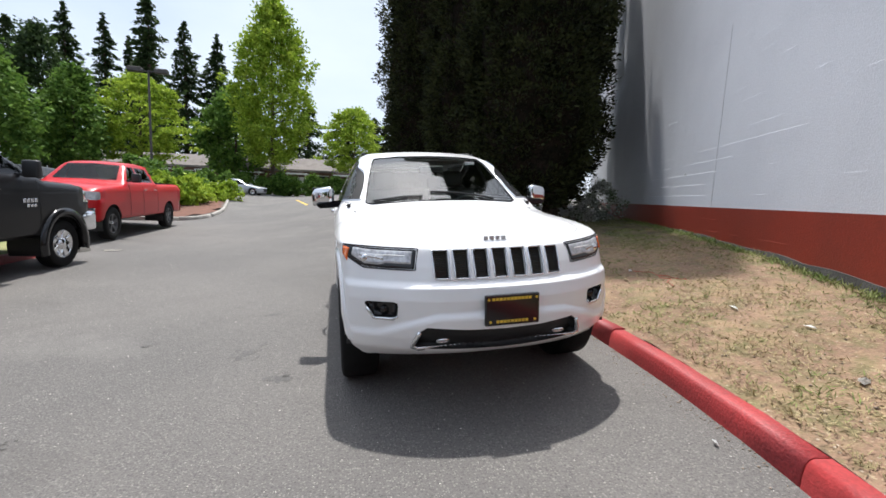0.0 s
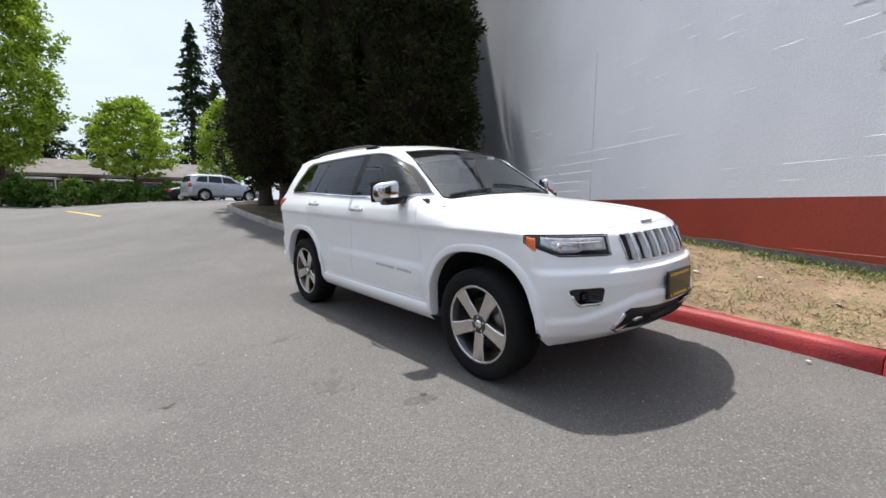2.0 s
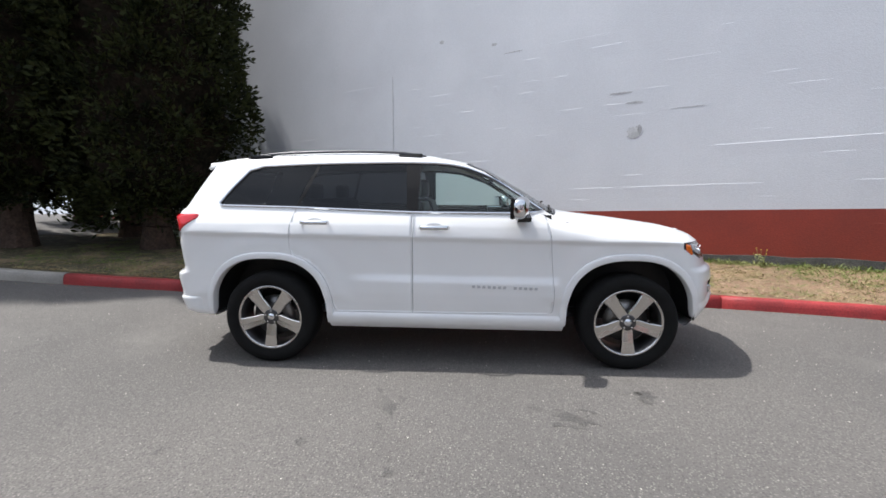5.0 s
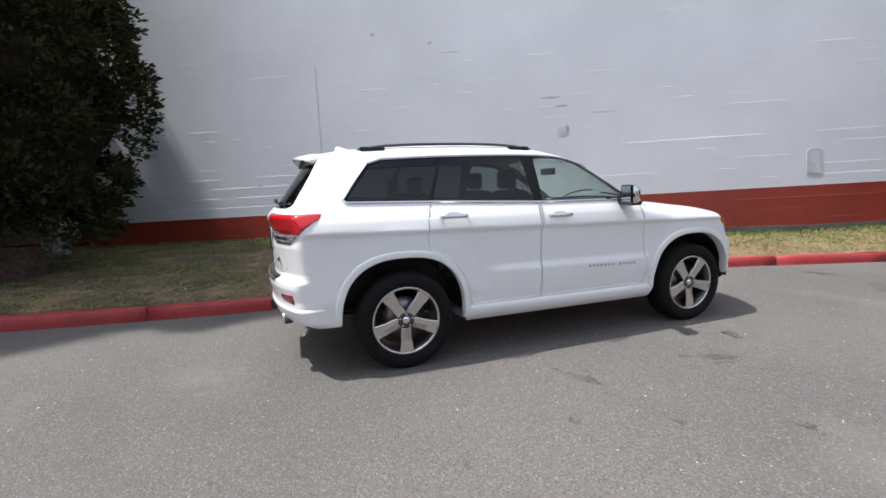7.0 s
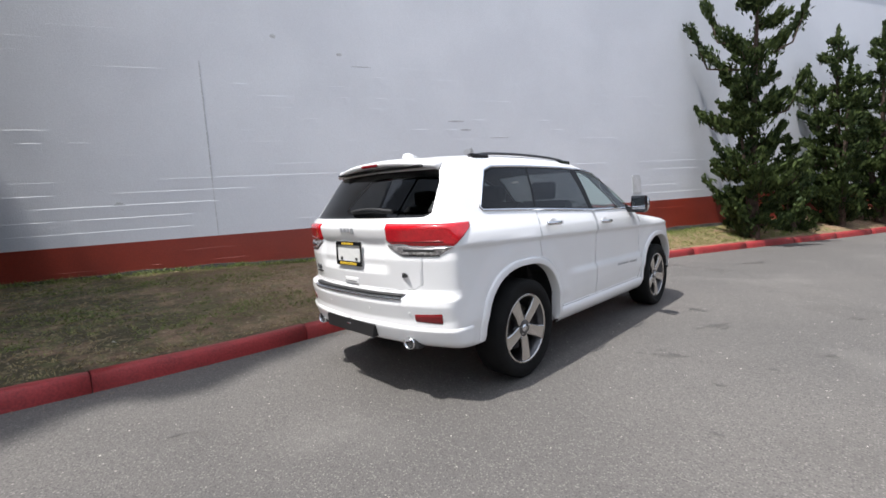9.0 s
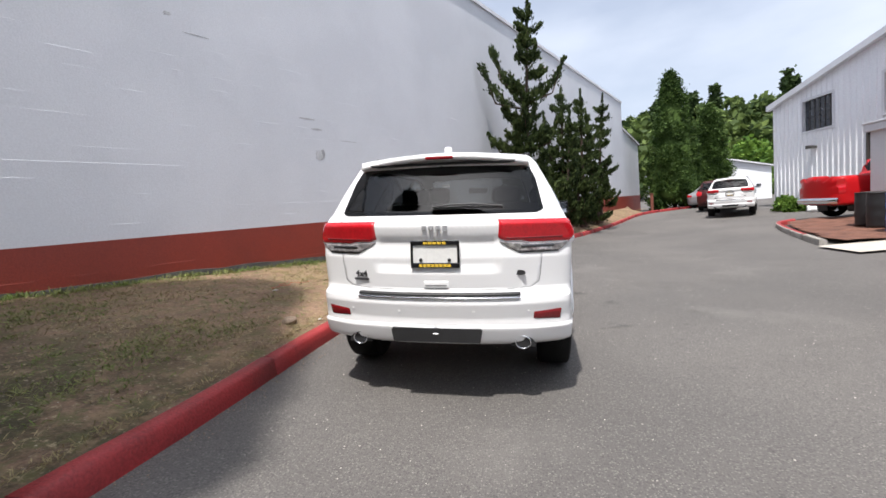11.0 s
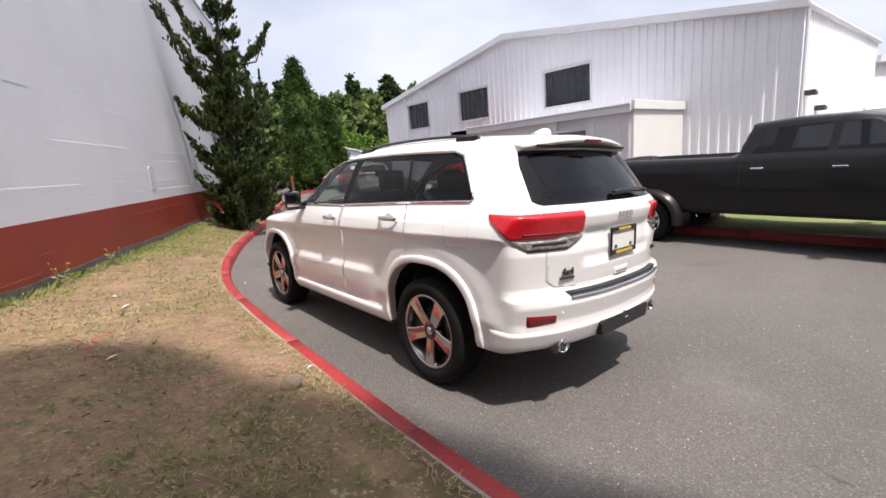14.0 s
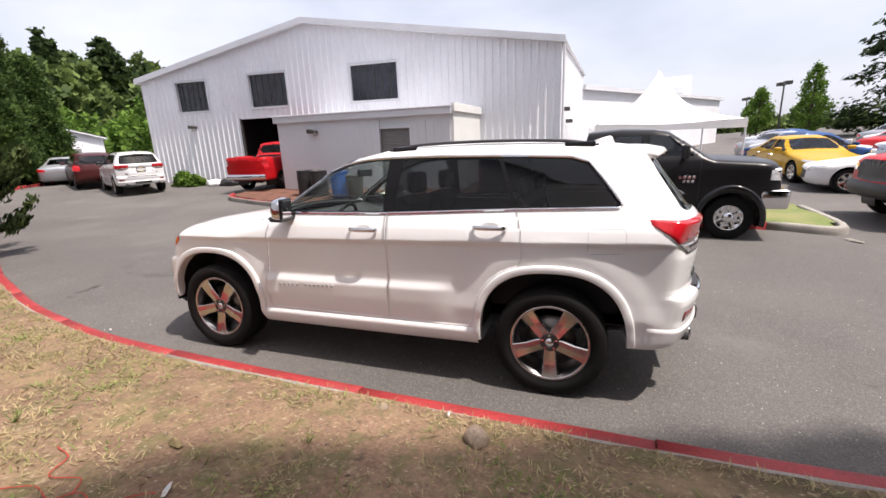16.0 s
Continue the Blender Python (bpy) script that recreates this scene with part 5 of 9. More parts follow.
DLO = curve2([(-0.80, 1.262), (-0.60, 1.40), (-0.38, 1.53), (-0.09, 1.634), (0.30, 1.662), (1.05, 1.658), (1.55, 1.640)], 6) + curve2([(1.665, 1.605), (1.785, 1.46), (1.875, 1.335)], 4) + [(1.855, 1.314), (1.2, 1.296), (0.25, 1.256), (-0.6, 1.247)]
WIN_F = [(-0.735, 1.275), (-0.58, 1.39), (-0.37, 1.515), (-0.09, 1.615), (0.10, 1.636), (0.20, 1.64), (0.215, 1.27), (-0.55, 1.262)]
WIN_R = [(0.325, 1.642), (0.70, 1.645), (1.055, 1.638), (1.188, 1.309), (0.30, 1.272)]
WIN_Q = [(1.083, 1.637), (1.54, 1.622), (1.645, 1.585), (1.765, 1.44), (1.848, 1.338), (1.825, 1.327), (1.216, 1.313)]
DOOR_F = [(-0.80, 1.235), (-0.835, 1.08), (-0.872, 0.60), (-0.865, 0.47), (-0.83, 0.445), (0.255, 0.445), (0.256, 0.9), (0.243, 1.245), (-0.6, 1.236)]
DOOR_R = [(0.251, 1.246), (0.264, 0.9), (0.263, 0.445), (0.885, 0.445)] + arch(AX_R, 0.052, 168, 112, 10) + [(1.262, 0.98), (1.255, 1.15), (1.215, 1.286)]
HOOD = [(0.0, -2.175), (0.40, -2.125), (0.60, -2.03), (0.70, -1.93), (0.735, -1.7), (0.755, -1.3), (0.775, -0.93), (0.76, -0.86), (0.0, -1.005), (-0.02, -1.005), (-0.02, -2.175)]
GATE = [(-0.02, 0.79), (0.45, 0.79), (0.62, 0.80), (0.675, 0.84), (0.69, 1.0), (0.70, 1.26), (0.69, 1.40), (0.60, 1.66), (-0.02, 1.68)]
SCREEN = [(-0.02, 1.252), (0.30, 1.247), (0.63, 1.226), (0.672, 1.24), (0.625, 1.42), (0.565, 1.60), (0.535, 1.648), (0.3, 1.668), (-0.02, 1.674)]
REAR_GLASS = [(-0.02, 1.285), (0.66, 1.285), (0.705, 1.305), (0.655, 1.52), (0.615, 1.60), (0.585, 1.612), (-0.02, 1.622)]
INTAKE = [(-0.02, 0.42), (0.50, 0.432), (0.53, 0.445), (0.49, 0.545), (0.45, 0.572), (0.22, 0.555), (-0.02, 0.55)]
FOG = [(0.602, 0.70), (0.606, 0.63), (0.632, 0.61), (0.735, 0.61), (0.784, 0.69), (0.78, 0.708), (0.62, 0.712)]
SLOTS = []
for i in range(7):
    c = (i - 3) * 0.1165
    SLOTS.append(curve2([(c - 0.042, 0.845), (c - 0.046, 0.99), (c - 0.040, 1.0 - 0.012 * abs(c)), (c + 0.040, 1.0 - 0.012 * abs(c)), (c + 0.046, 0.99), (c + 0.042, 0.845), (c + 0.037, 0.838), (c - 0.037, 0.838)], 1))
GRILLE = [(-0.02, 0.838), (0.385, 0.838), (0.394, 0.85), (0.398, 0.98), (0.388, 0.994), (-0.02, 1.0)]
ARCH_F = arch(AX_F, 0.0, -60, 240, 60)
ARCH_R = arch(AX_R, 0.0, -60, 240, 60)


def build_body(main_car):
    v, f = hull_grid()
    cls = np.zeros(len(f), int)
    c = v[f].mean(1)
    ax_side = c[:, 0] > 0.55
    regions = [  # name, axis, outline, where, push inward
        ("arch", 0, ARCH_F, c[:, 0] > 0.52, 0), ("arch", 0, ARCH_R, c[:, 0] > 0.52, 0),
        ("glass_f", 0, WIN_F, ax_side, 0), ("glass_r", 0, WIN_R, ax_side, 0), ("glass_q", 0, WIN_Q, ax_side, 0), ("pillar", 0, DLO, ax_side, 0),
        ("door_f", 0, DOOR_F, ax_side & (c[:, 2] > 0.4), 0), ("door_r", 0, DOOR_R, ax_side & (c[:, 2] > 0.4), 0),
        ("screen", 1, SCREEN, (c[:, 1] < 0.1) & (c[:, 1] > -1.2), 0), ("glass_b", 1, REAR_GLASS, c[:, 1] > 1.9, 0),
        ("hood", 2, HOOD, (c[:, 2] > 0.95) & (c[:, 1] < -0.7), 0), ("gate", 1, GATE, c[:, 1] > 1.9, 0),
        ("intake", 1, INTAKE, c[:, 1] < -1.9, 0.06), ("fog", 1, FOG, c[:, 1] < -1.7, 0.05)]
    regions.append(("slot", 1, GRILLE, c[:, 1] < -1.9, 0.03))
    names = ["body"]
    for name, axis, poly, where, push in regions:
        i = names.index(name) if name in names else len(names)
        if i == len(names):
            names.append(name)
        a, b = [k for k in range(3) if k != axis]
        cls[(cls == 0) & where & in_poly(c[:, a], c[:, b], poly)] = i
    # draw the borders of each region exactly onto its outline
    nv = len(v)
    done = np.zeros(nv, bool)
    for name, axis, poly, where, push in regions:
        i = names.index(name)
        a, b = [k for k in range(3) if k != axis]
        mine = (cls == i) & where
        inn, out = np.zeros(nv, bool), np.zeros(nv, bool)
        inn[f[mine].ravel()] = True
        out[f[~mine].ravel()] = True
        edge = np.where(inn & out & ~done)[0]
        if not len(edge):
            continue
        u, w, d = near_outline(v[edge, a], v[edge, b], poly)
        ok = (d < 0.03) & ((v[edge, 0] > 0.004) if axis else True)
        edge, u, w = edge[ok], u[ok], w[ok]
        end = 1 if axis == 0 else (np.sign(v[edge, 1]).mean() if axis == 1 else 1)
        if axis == 0 and name == "arch":
            v[edge, 1], v[edge, 2] = u, w
        else:
            v[edge] = skin(axis, u, w, 1.0 if end > 0 else -1.0)
        done[edge] = True
        if push:
            inside = inn & ~out
            v[inside, axis] -= push * np.sign(v[inside, axis])
    v[:, 0] = np.where(np.abs(v[:, 0]) < 0.004, 0, v[:, 0])
    made = {}
    info = {"body": ("body_shell", "car_white", ""), "glass_f": ("window", "glass_side", "clear front side window"), "glass_r": ("window", "glass_dark", "dark privacy glass"),
            "glass_q": ("window", "glass_dark", "dark privacy glass"), "pillar": ("pillar_trim", "pillar_black", "satin black pillar trim"), "door_f": ("door", "car_white", ""), "door_r": ("door", "car_white", ""),
            "screen": ("windscreen", "glass_clear", "clear raked windscreen"), "glass_b": ("rear_window", "glass_dark", "dark tinted rear window"), "hood": ("bonnet", "car_white", ""),
            "gate": ("tailgate", "car_white", ""), "intake": ("lower_grille", "black", "black lower grille opening"), "fog": ("fog_lamp", "gloss_black", "fog lamp in a dark pocket"), "slot": ("grille_mesh", "black", "black mesh behind the grille slots")}
    for i, name in enumerate(names):
        if name == "arch":
            continue
        sub = f[cls == i]
        used, inv = np.unique(sub, return_inverse=True)
        pv, pf = v[used].copy(), inv.reshape(sub.shape)
        nm, mt, lb = info[name]
        if name in ("door_f", "door_r", "hood", "gate"):
            # shrink by a shut line and fold the rim inwards
            e = np.sort(np.concatenate([pf[:, [0, 1]], pf[:, [1, 2]], pf[:, [2, 3]], pf[:, [3, 0]]]), 1)
            ue, cnt = np.unique(e, axis=0, return_counts=True)
            rim = ue[cnt == 1]
            rim = rim[~((pv[rim[:, 0], 0] < 0.004) & (pv[rim[:, 1], 0] < 0.004))]
            ids = np.unique(rim)
            mid = pv.mean(0)
            way = mid - pv[ids]
            way[:, 0] *= 1.0 if name in ("hood", "gate") else 0.0
            way /= np.linalg.norm(way, axis=1, keepdims=True)
            pv[ids] += way * 0.0018
            inner = pv[ids] + way * 0.001
            axis = {"door_f": 0, "door_r": 0, "hood": 2, "gate": 1}[name]
            inner[:, axis] -= 0.02
            new_id = {int(o): len(pv) + k for k, o in enumerate(ids)}
            pv = np.concatenate([pv, inner])
            pf = np.concatenate([pf, np.array([(a, b, new_id[int(b)], new_id[int(a)]) for a, b in rim])])
        both = [(pv, pf)]
        flip = pv * np.array([-1, 1, 1])
        if name in ("body", "hood", "gate", "screen", "glass_b", "intake", "slot"):
            vv, ff = np.concatenate([pv, flip]), np.concatenate([pf, pf[:, ::-1] + len(pv)])
            bm = bmesh.new()
            me = bpy.data.meshes.new("tmp")
            me.from_pydata([tuple(p) for p in vv], [], [tuple(int(q) for q in p) for p in ff])
            bm.from_mesh(me)
            bpy.data.meshes.remove(me)
            bmesh.ops.remove_doubles(bm, verts=[w for w in bm.verts if abs(w.co.x) < 0.002], dist=0.001)
            bmesh.ops.recalc_face_normals(bm, faces=bm.faces)
            made[name] = part(nm, bm, M[mt], main_car, lb, smooth=True)
        else:
            for vv, ff in ((pv, pf), (flip, pf[:, ::-1])):
                made[name + ("_r" if vv is flip else "_l")] = fill(nm, vv, ff, M[mt], main_car, lb, smooth=True)
    return made


def along_skin(outline, axis, end, lift=0.0, side=1, step=0.02):
    """Places on the body under a flat outline, with the way out of it."""
    pts = []
    for (a0, b0), (a1, b1) in zip(outline, outline[1:] + outline[:1]):
        n = max(1, int(math.hypot(a1 - a0, b1 - b0) / step))
        pts += [(a0 + (a1 - a0) * k / n, b0 + (b1 - b0) * k / n) for k in range(n)]
    u, w = np.array(pts).T
    if axis == 1:
        p = skin(1, np.abs(u), w, end)
        p[:, 0] = u
    else:
        p = skin(axis, u, w, 1.0)
    p[:, axis] += lift * (end if axis == 1 else 1)
    if axis == 0:
        p[:, 0] *= side
    return p


def ribbon_tube(path, r, closed=True, sides=6, squash=(1, 1)):
    """A round bead along a line of places."""
    bm = bmesh.new()
    n = len(path)
    rings = []
    for i in range(n):
        a, b = Vector(path[i - 1 if (closed or i) else 0]), Vector(path[(i + 1) % n if (closed or i < n - 1) else i])
        d = (b - a).normalized() if (b - a).length > 1e-6 else Vector((0, 0, 1))
        q = d.to_track_quat("Z", "Y")
        rings.append([bm.verts.new(Vector(path[i]) + q @ Vector((r * squash[0] * math.cos(t), r * squash[1] * math.sin(t), 0))) for t in [2 * math.pi * k / sides for k in range(sides)]])
    for i in range(n if closed else n - 1):
        a, b = rings[i], rings[(i + 1) % n]
        # match the rings' starts
        best = min(range(sides), key=lambda s: (a[0].co - b[s].co).length)
        for k in range(sides):
            bm.faces.new((a[k], a[(k + 1) % sides], b[(k + 1 + best) % sides], b[(k + best) % sides]))
    if not closed:
        bm.faces.new(rings[0][::-1])
        bm.faces.new(rings[-1])
    bmesh.ops.recalc_face_normals(bm, faces=bm.faces)
    return bm


def revolve(profile, sides, axis_x=True):
    """A turned shape about the x axis from (x, radius) pairs."""
    v, f = [], []
    k = len(profile)
    for i in range(sides):
        a = 2 * math.pi * i / sides
        for x, r in profile:
            v.append((x, r * math.cos(a), r * math.sin(a)))
    for i in range(sides):
        for j in range(k - 1):
            f.append((i * k + j, i * k + j + 1, ((i + 1) % sides) * k + j + 1, ((i + 1) % sides) * k + j))
    return np.array(v), np.array(f)


def wheel(parent, at, side, spin, tyre_r=0.383, rim_r=0.268, width=0.255, spokes=5, alloy="alloy", dark="alloy_dark"):
    """A tyre with tread and a dished spoked rim; side -1 or 1 is the way it faces in x."""
    w = empty("wheel", None)
    w.parent = parent
    w.matrix_basis = pose(*at, 0, 0, 0) @ (Matrix.Diagonal((side, 1, 1, 1)))
    h = width / 2
    v, f = revolve([(-h * 0.75, rim_r - 0.01), (-h * 0.97, rim_r + 0.03), (-h, rim_r + (tyre_r - rim_r) * 0.5), (-h * 0.93, tyre_r - 0.022), (-h * 0.8, tyre_r - 0.004), (0, tyre_r), (h * 0.8, tyre_r - 0.004), (h * 0.93, tyre_r - 0.022), (h, rim_r + (tyre_r - rim_r) * 0.5), (h * 0.97, rim_r + 0.03), (h * 0.75, rim_r - 0.01)], 64 if spokes == 5 else 36)
    fill("tyre", v, f, M["tyre"], w, "black road tyre", smooth=True)
    v, f = revolve([(h * 0.74, rim_r - 0.004), (h * 0.84, rim_r + 0.004), (h * 0.86, rim_r - 0.004), (h * 0.78, rim_r - 0.02), (0.0, rim_r - 0.035), (-h * 0.7, rim_r - 0.03)], 64 if spokes == 5 else 36)
    rim = fill("rim", v, f, M[dark], w, "dark wheel with polished spokes" if spokes == 5 else "", smooth=True)
    v, f = revolve([(h * 0.83, rim_r + 0.003), (h * 0.87, rim_r - 0.001), (h * 0.85, rim_r - 0.012), (h * 0.79, rim_r - 0.016)], 64 if spokes == 5 else 36)
    fill("rim_lip", v, f, M[alloy], rim, smooth=True)
    for s in range(spokes):
        a = radians(spin) + 2 * math.pi * s / spokes
        bm = bmesh.new()
        rows = []
        q = 5 / spokes
        for r, hw, xo in ((0.035, 0.034, 0.62), (0.08, 0.036 * (1 + 0.2 * q), 0.66), (0.16, 0.045 * q ** 0.5, 0.76), (rim_r - 0.03, 0.055 * q ** 0.5, 0.80), (rim_r - 0.006, 0.066 * q ** 0.5, 0.80)):
            row = []
            for t, d in ((-1, -0.03), (-1, 0), (-0.86, 0.006), (0, 0.002), (0.86, 0.006), (1, 0), (1, -0.03)):
                y, z = r, t * hw
                row.append(bm.verts.new((h * xo + d, y * math.cos(a) - z * math.sin(a), y * math.sin(a) + z * math.cos(a))))
            rows.append(row)
        for p, r_ in zip(rows, rows[1:]):
            for k in range(6):
                bm.faces.new((p[k], p[k + 1], r_[k + 1], r_[k]))
        bmesh.ops.recalc_face_normals(bm, faces=bm.faces)
        part("spoke", bm, M[alloy], rim)
    v, f = revolve([(h * 0.2, 0.075), (h * 0.66, 0.068), (h * 0.7, 0.06), (h * 0.7, 0.001)], 24)
    fill("hub", v, f, M[dark], rim, smooth=True)
    v, f = revolve([(h * 0.70, 0.031), (h * 0.76, 0.028), (h * 0.77, 0.001)], 20)
    fill("centre_cap", v, f, M["chrome"], rim, smooth=True)
    v, f = revolve([(h * 0.06, 0.175), (h * 0.12, 0.175), (h * 0.12, 0.06)], 40)
    fill("brake_disc", v, f, M["disc"], w)
    bm = bmesh.new()
    for k in range(spokes):
        a = radians(spin) + 2 * math.pi * (k + 0.5) / spokes
        add_tube(bm, (h * 0.62, 0.05 * math.cos(a), 0.05 * math.sin(a)), (h * 0.72, 0.05 * math.cos(a), 0.05 * math.sin(a)), 0.008, sides=6)
    tagged(part("wheel_nuts", bm, M["chrome"], rim), "", "", "", "stuff")
    return w


def flare(main_car, cy, side, a0, a1):
    """A rounded lip round a wheel opening, standing proud of the body side."""
    bm = bmesh.new()
    rows = []
    for a in np.linspace(a0, a1, 60):
        row = []
        r0, r1 = arch_r(a, -0.005), arch_r(a, 0.048)
        ends = min(1.0, (a - a0 + 1) / 6, (a1 - a + 1) / 6)
        for t, lift in ((0.0, -0.06), (0.0, 0.014), (0.04, 0.019), (0.12, 0.021), (0.80, 0.019), (0.90, 0.016), (0.97, 0.009), (1.0, -0.006)):
            r = r0 + (r1 - r0) * t
            y, z = cy + r * math.cos(radians(a)), HUB_Z + r * math.sin(radians(a))
            x = float(skin(0, y, max(z, 0.36), 1.0)[0, 0])
            row.append((x, lift, y, z))
        top = max(q[0] for q in row)
        rows.append([bm.verts.new((side * ((top if top - x > 0.03 else x) + lift * (0.5 + 0.5 * ends)), y, z)) for x, lift, y, z in row])
    for p, q in zip(rows, rows[1:]):
        for k in range(7):
            bm.faces.new((p[k], p[k + 1], q[k + 1], q[k]))
    bmesh.ops.recalc_face_normals(bm, faces=bm.faces)
    part("wheel_arch_flare", bm, M["car_white"], main_car, "", smooth=True)


def lens_patch(main_car, name, label, material, origin_y, sgn, side, a0, a1, zlo, zhi, lift, na=30, nz=10):
    """A lens laid over a corner of the body: from angle a0 to a1 about a point inside, between two heights that depend on the share of the way."""
    t = np.linspace(0, 1, na)
    an = np.radians(a0 + (a1 - a0) * t)
    lo, hi = np.array([zlo(q) for q in t]), np.array([zhi(q) for q in t])
    w = np.linspace(0, 1, nz)
    z = lo[:, None] + (hi - lo)[:, None] * w[None]
    o = np.stack([np.zeros_like(z), np.full_like(z, origin_y), z], -1)
    d = np.stack([np.repeat(np.sin(an)[:, None], nz, 1), np.repeat(sgn * np.cos(an)[:, None], nz, 1), np.zeros_like(z)], -1)
    p = cast(o, d)
    edge = np.minimum(np.minimum(w, 1 - w)[None] * nz, np.minimum(t, 1 - t)[:, None] * na)
    p = p + d * (lift * np.clip(edge, 0, 1) ** 0.5)[..., None] - d * np.where(edge < 0.01, 0.004, 0)[..., None]
    p[..., 0] *= side
    idx = np.arange(na * nz).reshape(na, nz)
    f = np.stack([idx[:-1, :-1], idx[1:, :-1], idx[1:, 1:], idx[:-1, 1:]], -1).reshape(-1, 4)
    if side * sgn < 0:
        f = f[:, ::-1]
    ob = fill(name, p.reshape(-1, 3), f, material, main_car, label, smooth=True)
    return ob


def ang(x, y, origin_y):
    return math.degrees(math.atan2(x, abs(y - origin_y)))


CAR_LIE = pose(0, 0, 0, 0, -math.degrees(math.atan(0.06)), 0)
main_car = empty("suv", CAR_LIE, "white five-door sport utility car parked along the red kerb", "car")
made = build_body(main_car)

# dark rubber behind the shut lines, and the wheel wells
for nm, axis, poly, end in (("door", 0, DOOR_F, 1), ("door", 0, DOOR_R, 1)):
    for side in (1, -1):
        p = along_skin(poly, 0, 1, -0.016, side)
        part("door_seal", ribbon_tube(p, 0.008), M["black"], main_car, "black rubber seal")
M["badge"] = mat("satin_badge", (0.55, 0.56, 0.58), 0.45, 0.6, vary=0.05, scale=8, fine=60, world_space=False)
bl = []
for side in (1, -1):
    pts = [(x * side, y) for x, y in HOOD if x >= 0]
    for (a0, b0), (a1, b1) in zip(pts[:-2], pts[1:-1]):
        n = max(1, int(math.hypot(a1 - a0, b1 - b0) / 0.03))
        bl.append([(a0 + (a1 - a0) * k / n, b0 + (b1 - b0) * k / n) for k in range(n + 1)])
for side in (1, -1):
    pts = np.array([q for k, seg in enumerate(bl) if (k < len(bl) / 2) == (side > 0) for q in seg[:-1]])
    p = skin(2, np.abs(pts[:, 0]), pts[:, 1], 1.0)
    p[:, 0] = pts[:, 0]
    p[:, 2] -= 0.012
    part("bonnet_seal", ribbon_tube(p, 0.009, closed=False), M["black"], main_car, "black rubber seal")
    pts = np.array([(x, z) for x, z in GATE if x >= 0 and z < 1.3])
    q = along_skin([(0.0, 0.79), *[tuple(r) for r in pts]], 1, 1, -0.012)[:-20]
    q[:, 0] *= side
    part("tailgate_seal", ribbon_tube(q[: int(len(q) * 0.72)], 0.009, closed=False), M["black"], main_car, "black rubber seal")
    p = along_skin(DLO, 0, 1, 0.003, side)
    part("window_trim", ribbon_tube(p, 0.0095, sides=6), M["chrome"], main_car, "thin bright window surround")
    for cy in (AX_F, AX_R):
        flare(main_car, cy, side, 3 if cy > 0 else -4, 184 if cy > 0 else 174)
        bm = bmesh.new()
        rows = []
        for x, r in ((0.5, 0.02), (0.5, 1.0), (0.895, 1.0)):
            rows.append([bm.verts.new((side * x, cy + r * arch_r(a, 0.008) * math.cos(radians(a)), HUB_Z + 0.005 + r * arch_r(a, 0.008) * math.sin(radians(a)))) for a in np.linspace(2, 178, 30)])
        for p, q in zip(rows, rows[1:]):
            for k in range(29):
                bm.faces.new((p[k], p[k + 1], q[k + 1], q[k]))
        part("wheel_well", bm, M["black"], main_car, "black wheel housing")
        wheel(main_car, (side * 0.805, cy, HUB_Z), side, -92 if cy < 0 else -88)
    # sill moulding below the doors
    ys = np.linspace(-0.95, 0.95, 40)
    bm = bmesh.new()
    rows = []
    for z, lift in ((0.30, -0.03), (0.325, 0.0), (0.35, 0.016), (0.395, 0.02), (0.425, 0.012), (0.438, -0.004)):
        p = skin(0, ys, np.full_like(ys, max(z, 0.36)), 1.0)
        rows.append([bm.verts.new((side * (q[0] + lift), y, z + 0.006 * y)) for q, y in zip(p, ys)])
    for p, q in zip(rows, rows[1:]):
        for k in range(len(ys) - 1):
            bm.faces.new((p[k], p[k + 1], q[k + 1], q[k]))
    bmesh.ops.recalc_face_normals(bm, faces=bm.faces)
    part("sill", bm, M["car_white"], main_car, "", smooth=True)
    # handles
    for hy, hz in ((0.077, 1.137), (1.043, 1.176)):
        x = float(skin(0, hy, hz, 1.0)[0, 0])
        h = part("door_handle", ribbon_tube([(side * (x + o), hy + d, hz + 0.004 * d) for d, o in ((-0.115, 0.012), (-0.10, 0.030), (-0.05, 0.040), (0, 0.042), (0.05, 0.040), (0.10, 0.030), (0.115, 0.012))], 0.016, closed=False, sides=8, squash=(0.75, 1.1)), M["chrome"], main_car, "chrome door handle", smooth=True)
        part("handle_cup", prism(arc(0, 0, 0.05, 0, 360, 18)[:-1], -0.002, 0.0025, lambda u, w, o: (side * (x + o), hy + 1.5 * u, hz + 0.75 * w)), M["car_white"], h)
    # model lettering on the door, as plain bars
    bm = bmesh.new()
    for i in range(13):
        if i == 5:
            continue
        y = -0.74 + i * 0.041
        z = 0.648 + 0.03 * (y + 0.74)
        x = float(skin(0, y + 0.012, z + 0.007, 1.0)[0, 0]) - 0.007
        add_box(bm, side * (x + 0.004), side * (x + 0.0125), y, y + 0.024, z - 0.004, z + 0.018, 0.002)
    tagged(part("model_badge", bm, M["badge"], main_car, "small chrome bars of lettering"), "", "", "", "stuff")
    # mirrors
    mir = part("side_mirror", box(0.935, 1.125, -0.66, -0.55, 1.21, 1.375, 0.045, seg=4), M["chrome"], main_car, "chrome door mirror", smooth=True)
    for vtx in mir.data.vertices:
        k = (vtx.co.x - 0.935) / 0.19
        vtx.co.y += 0.05 * k**2
        vtx.co.z += (0.012 - 0.03 * k) * (1 if vtx.co.z > 1.29 else -0.2)
        vtx.co.x *= side
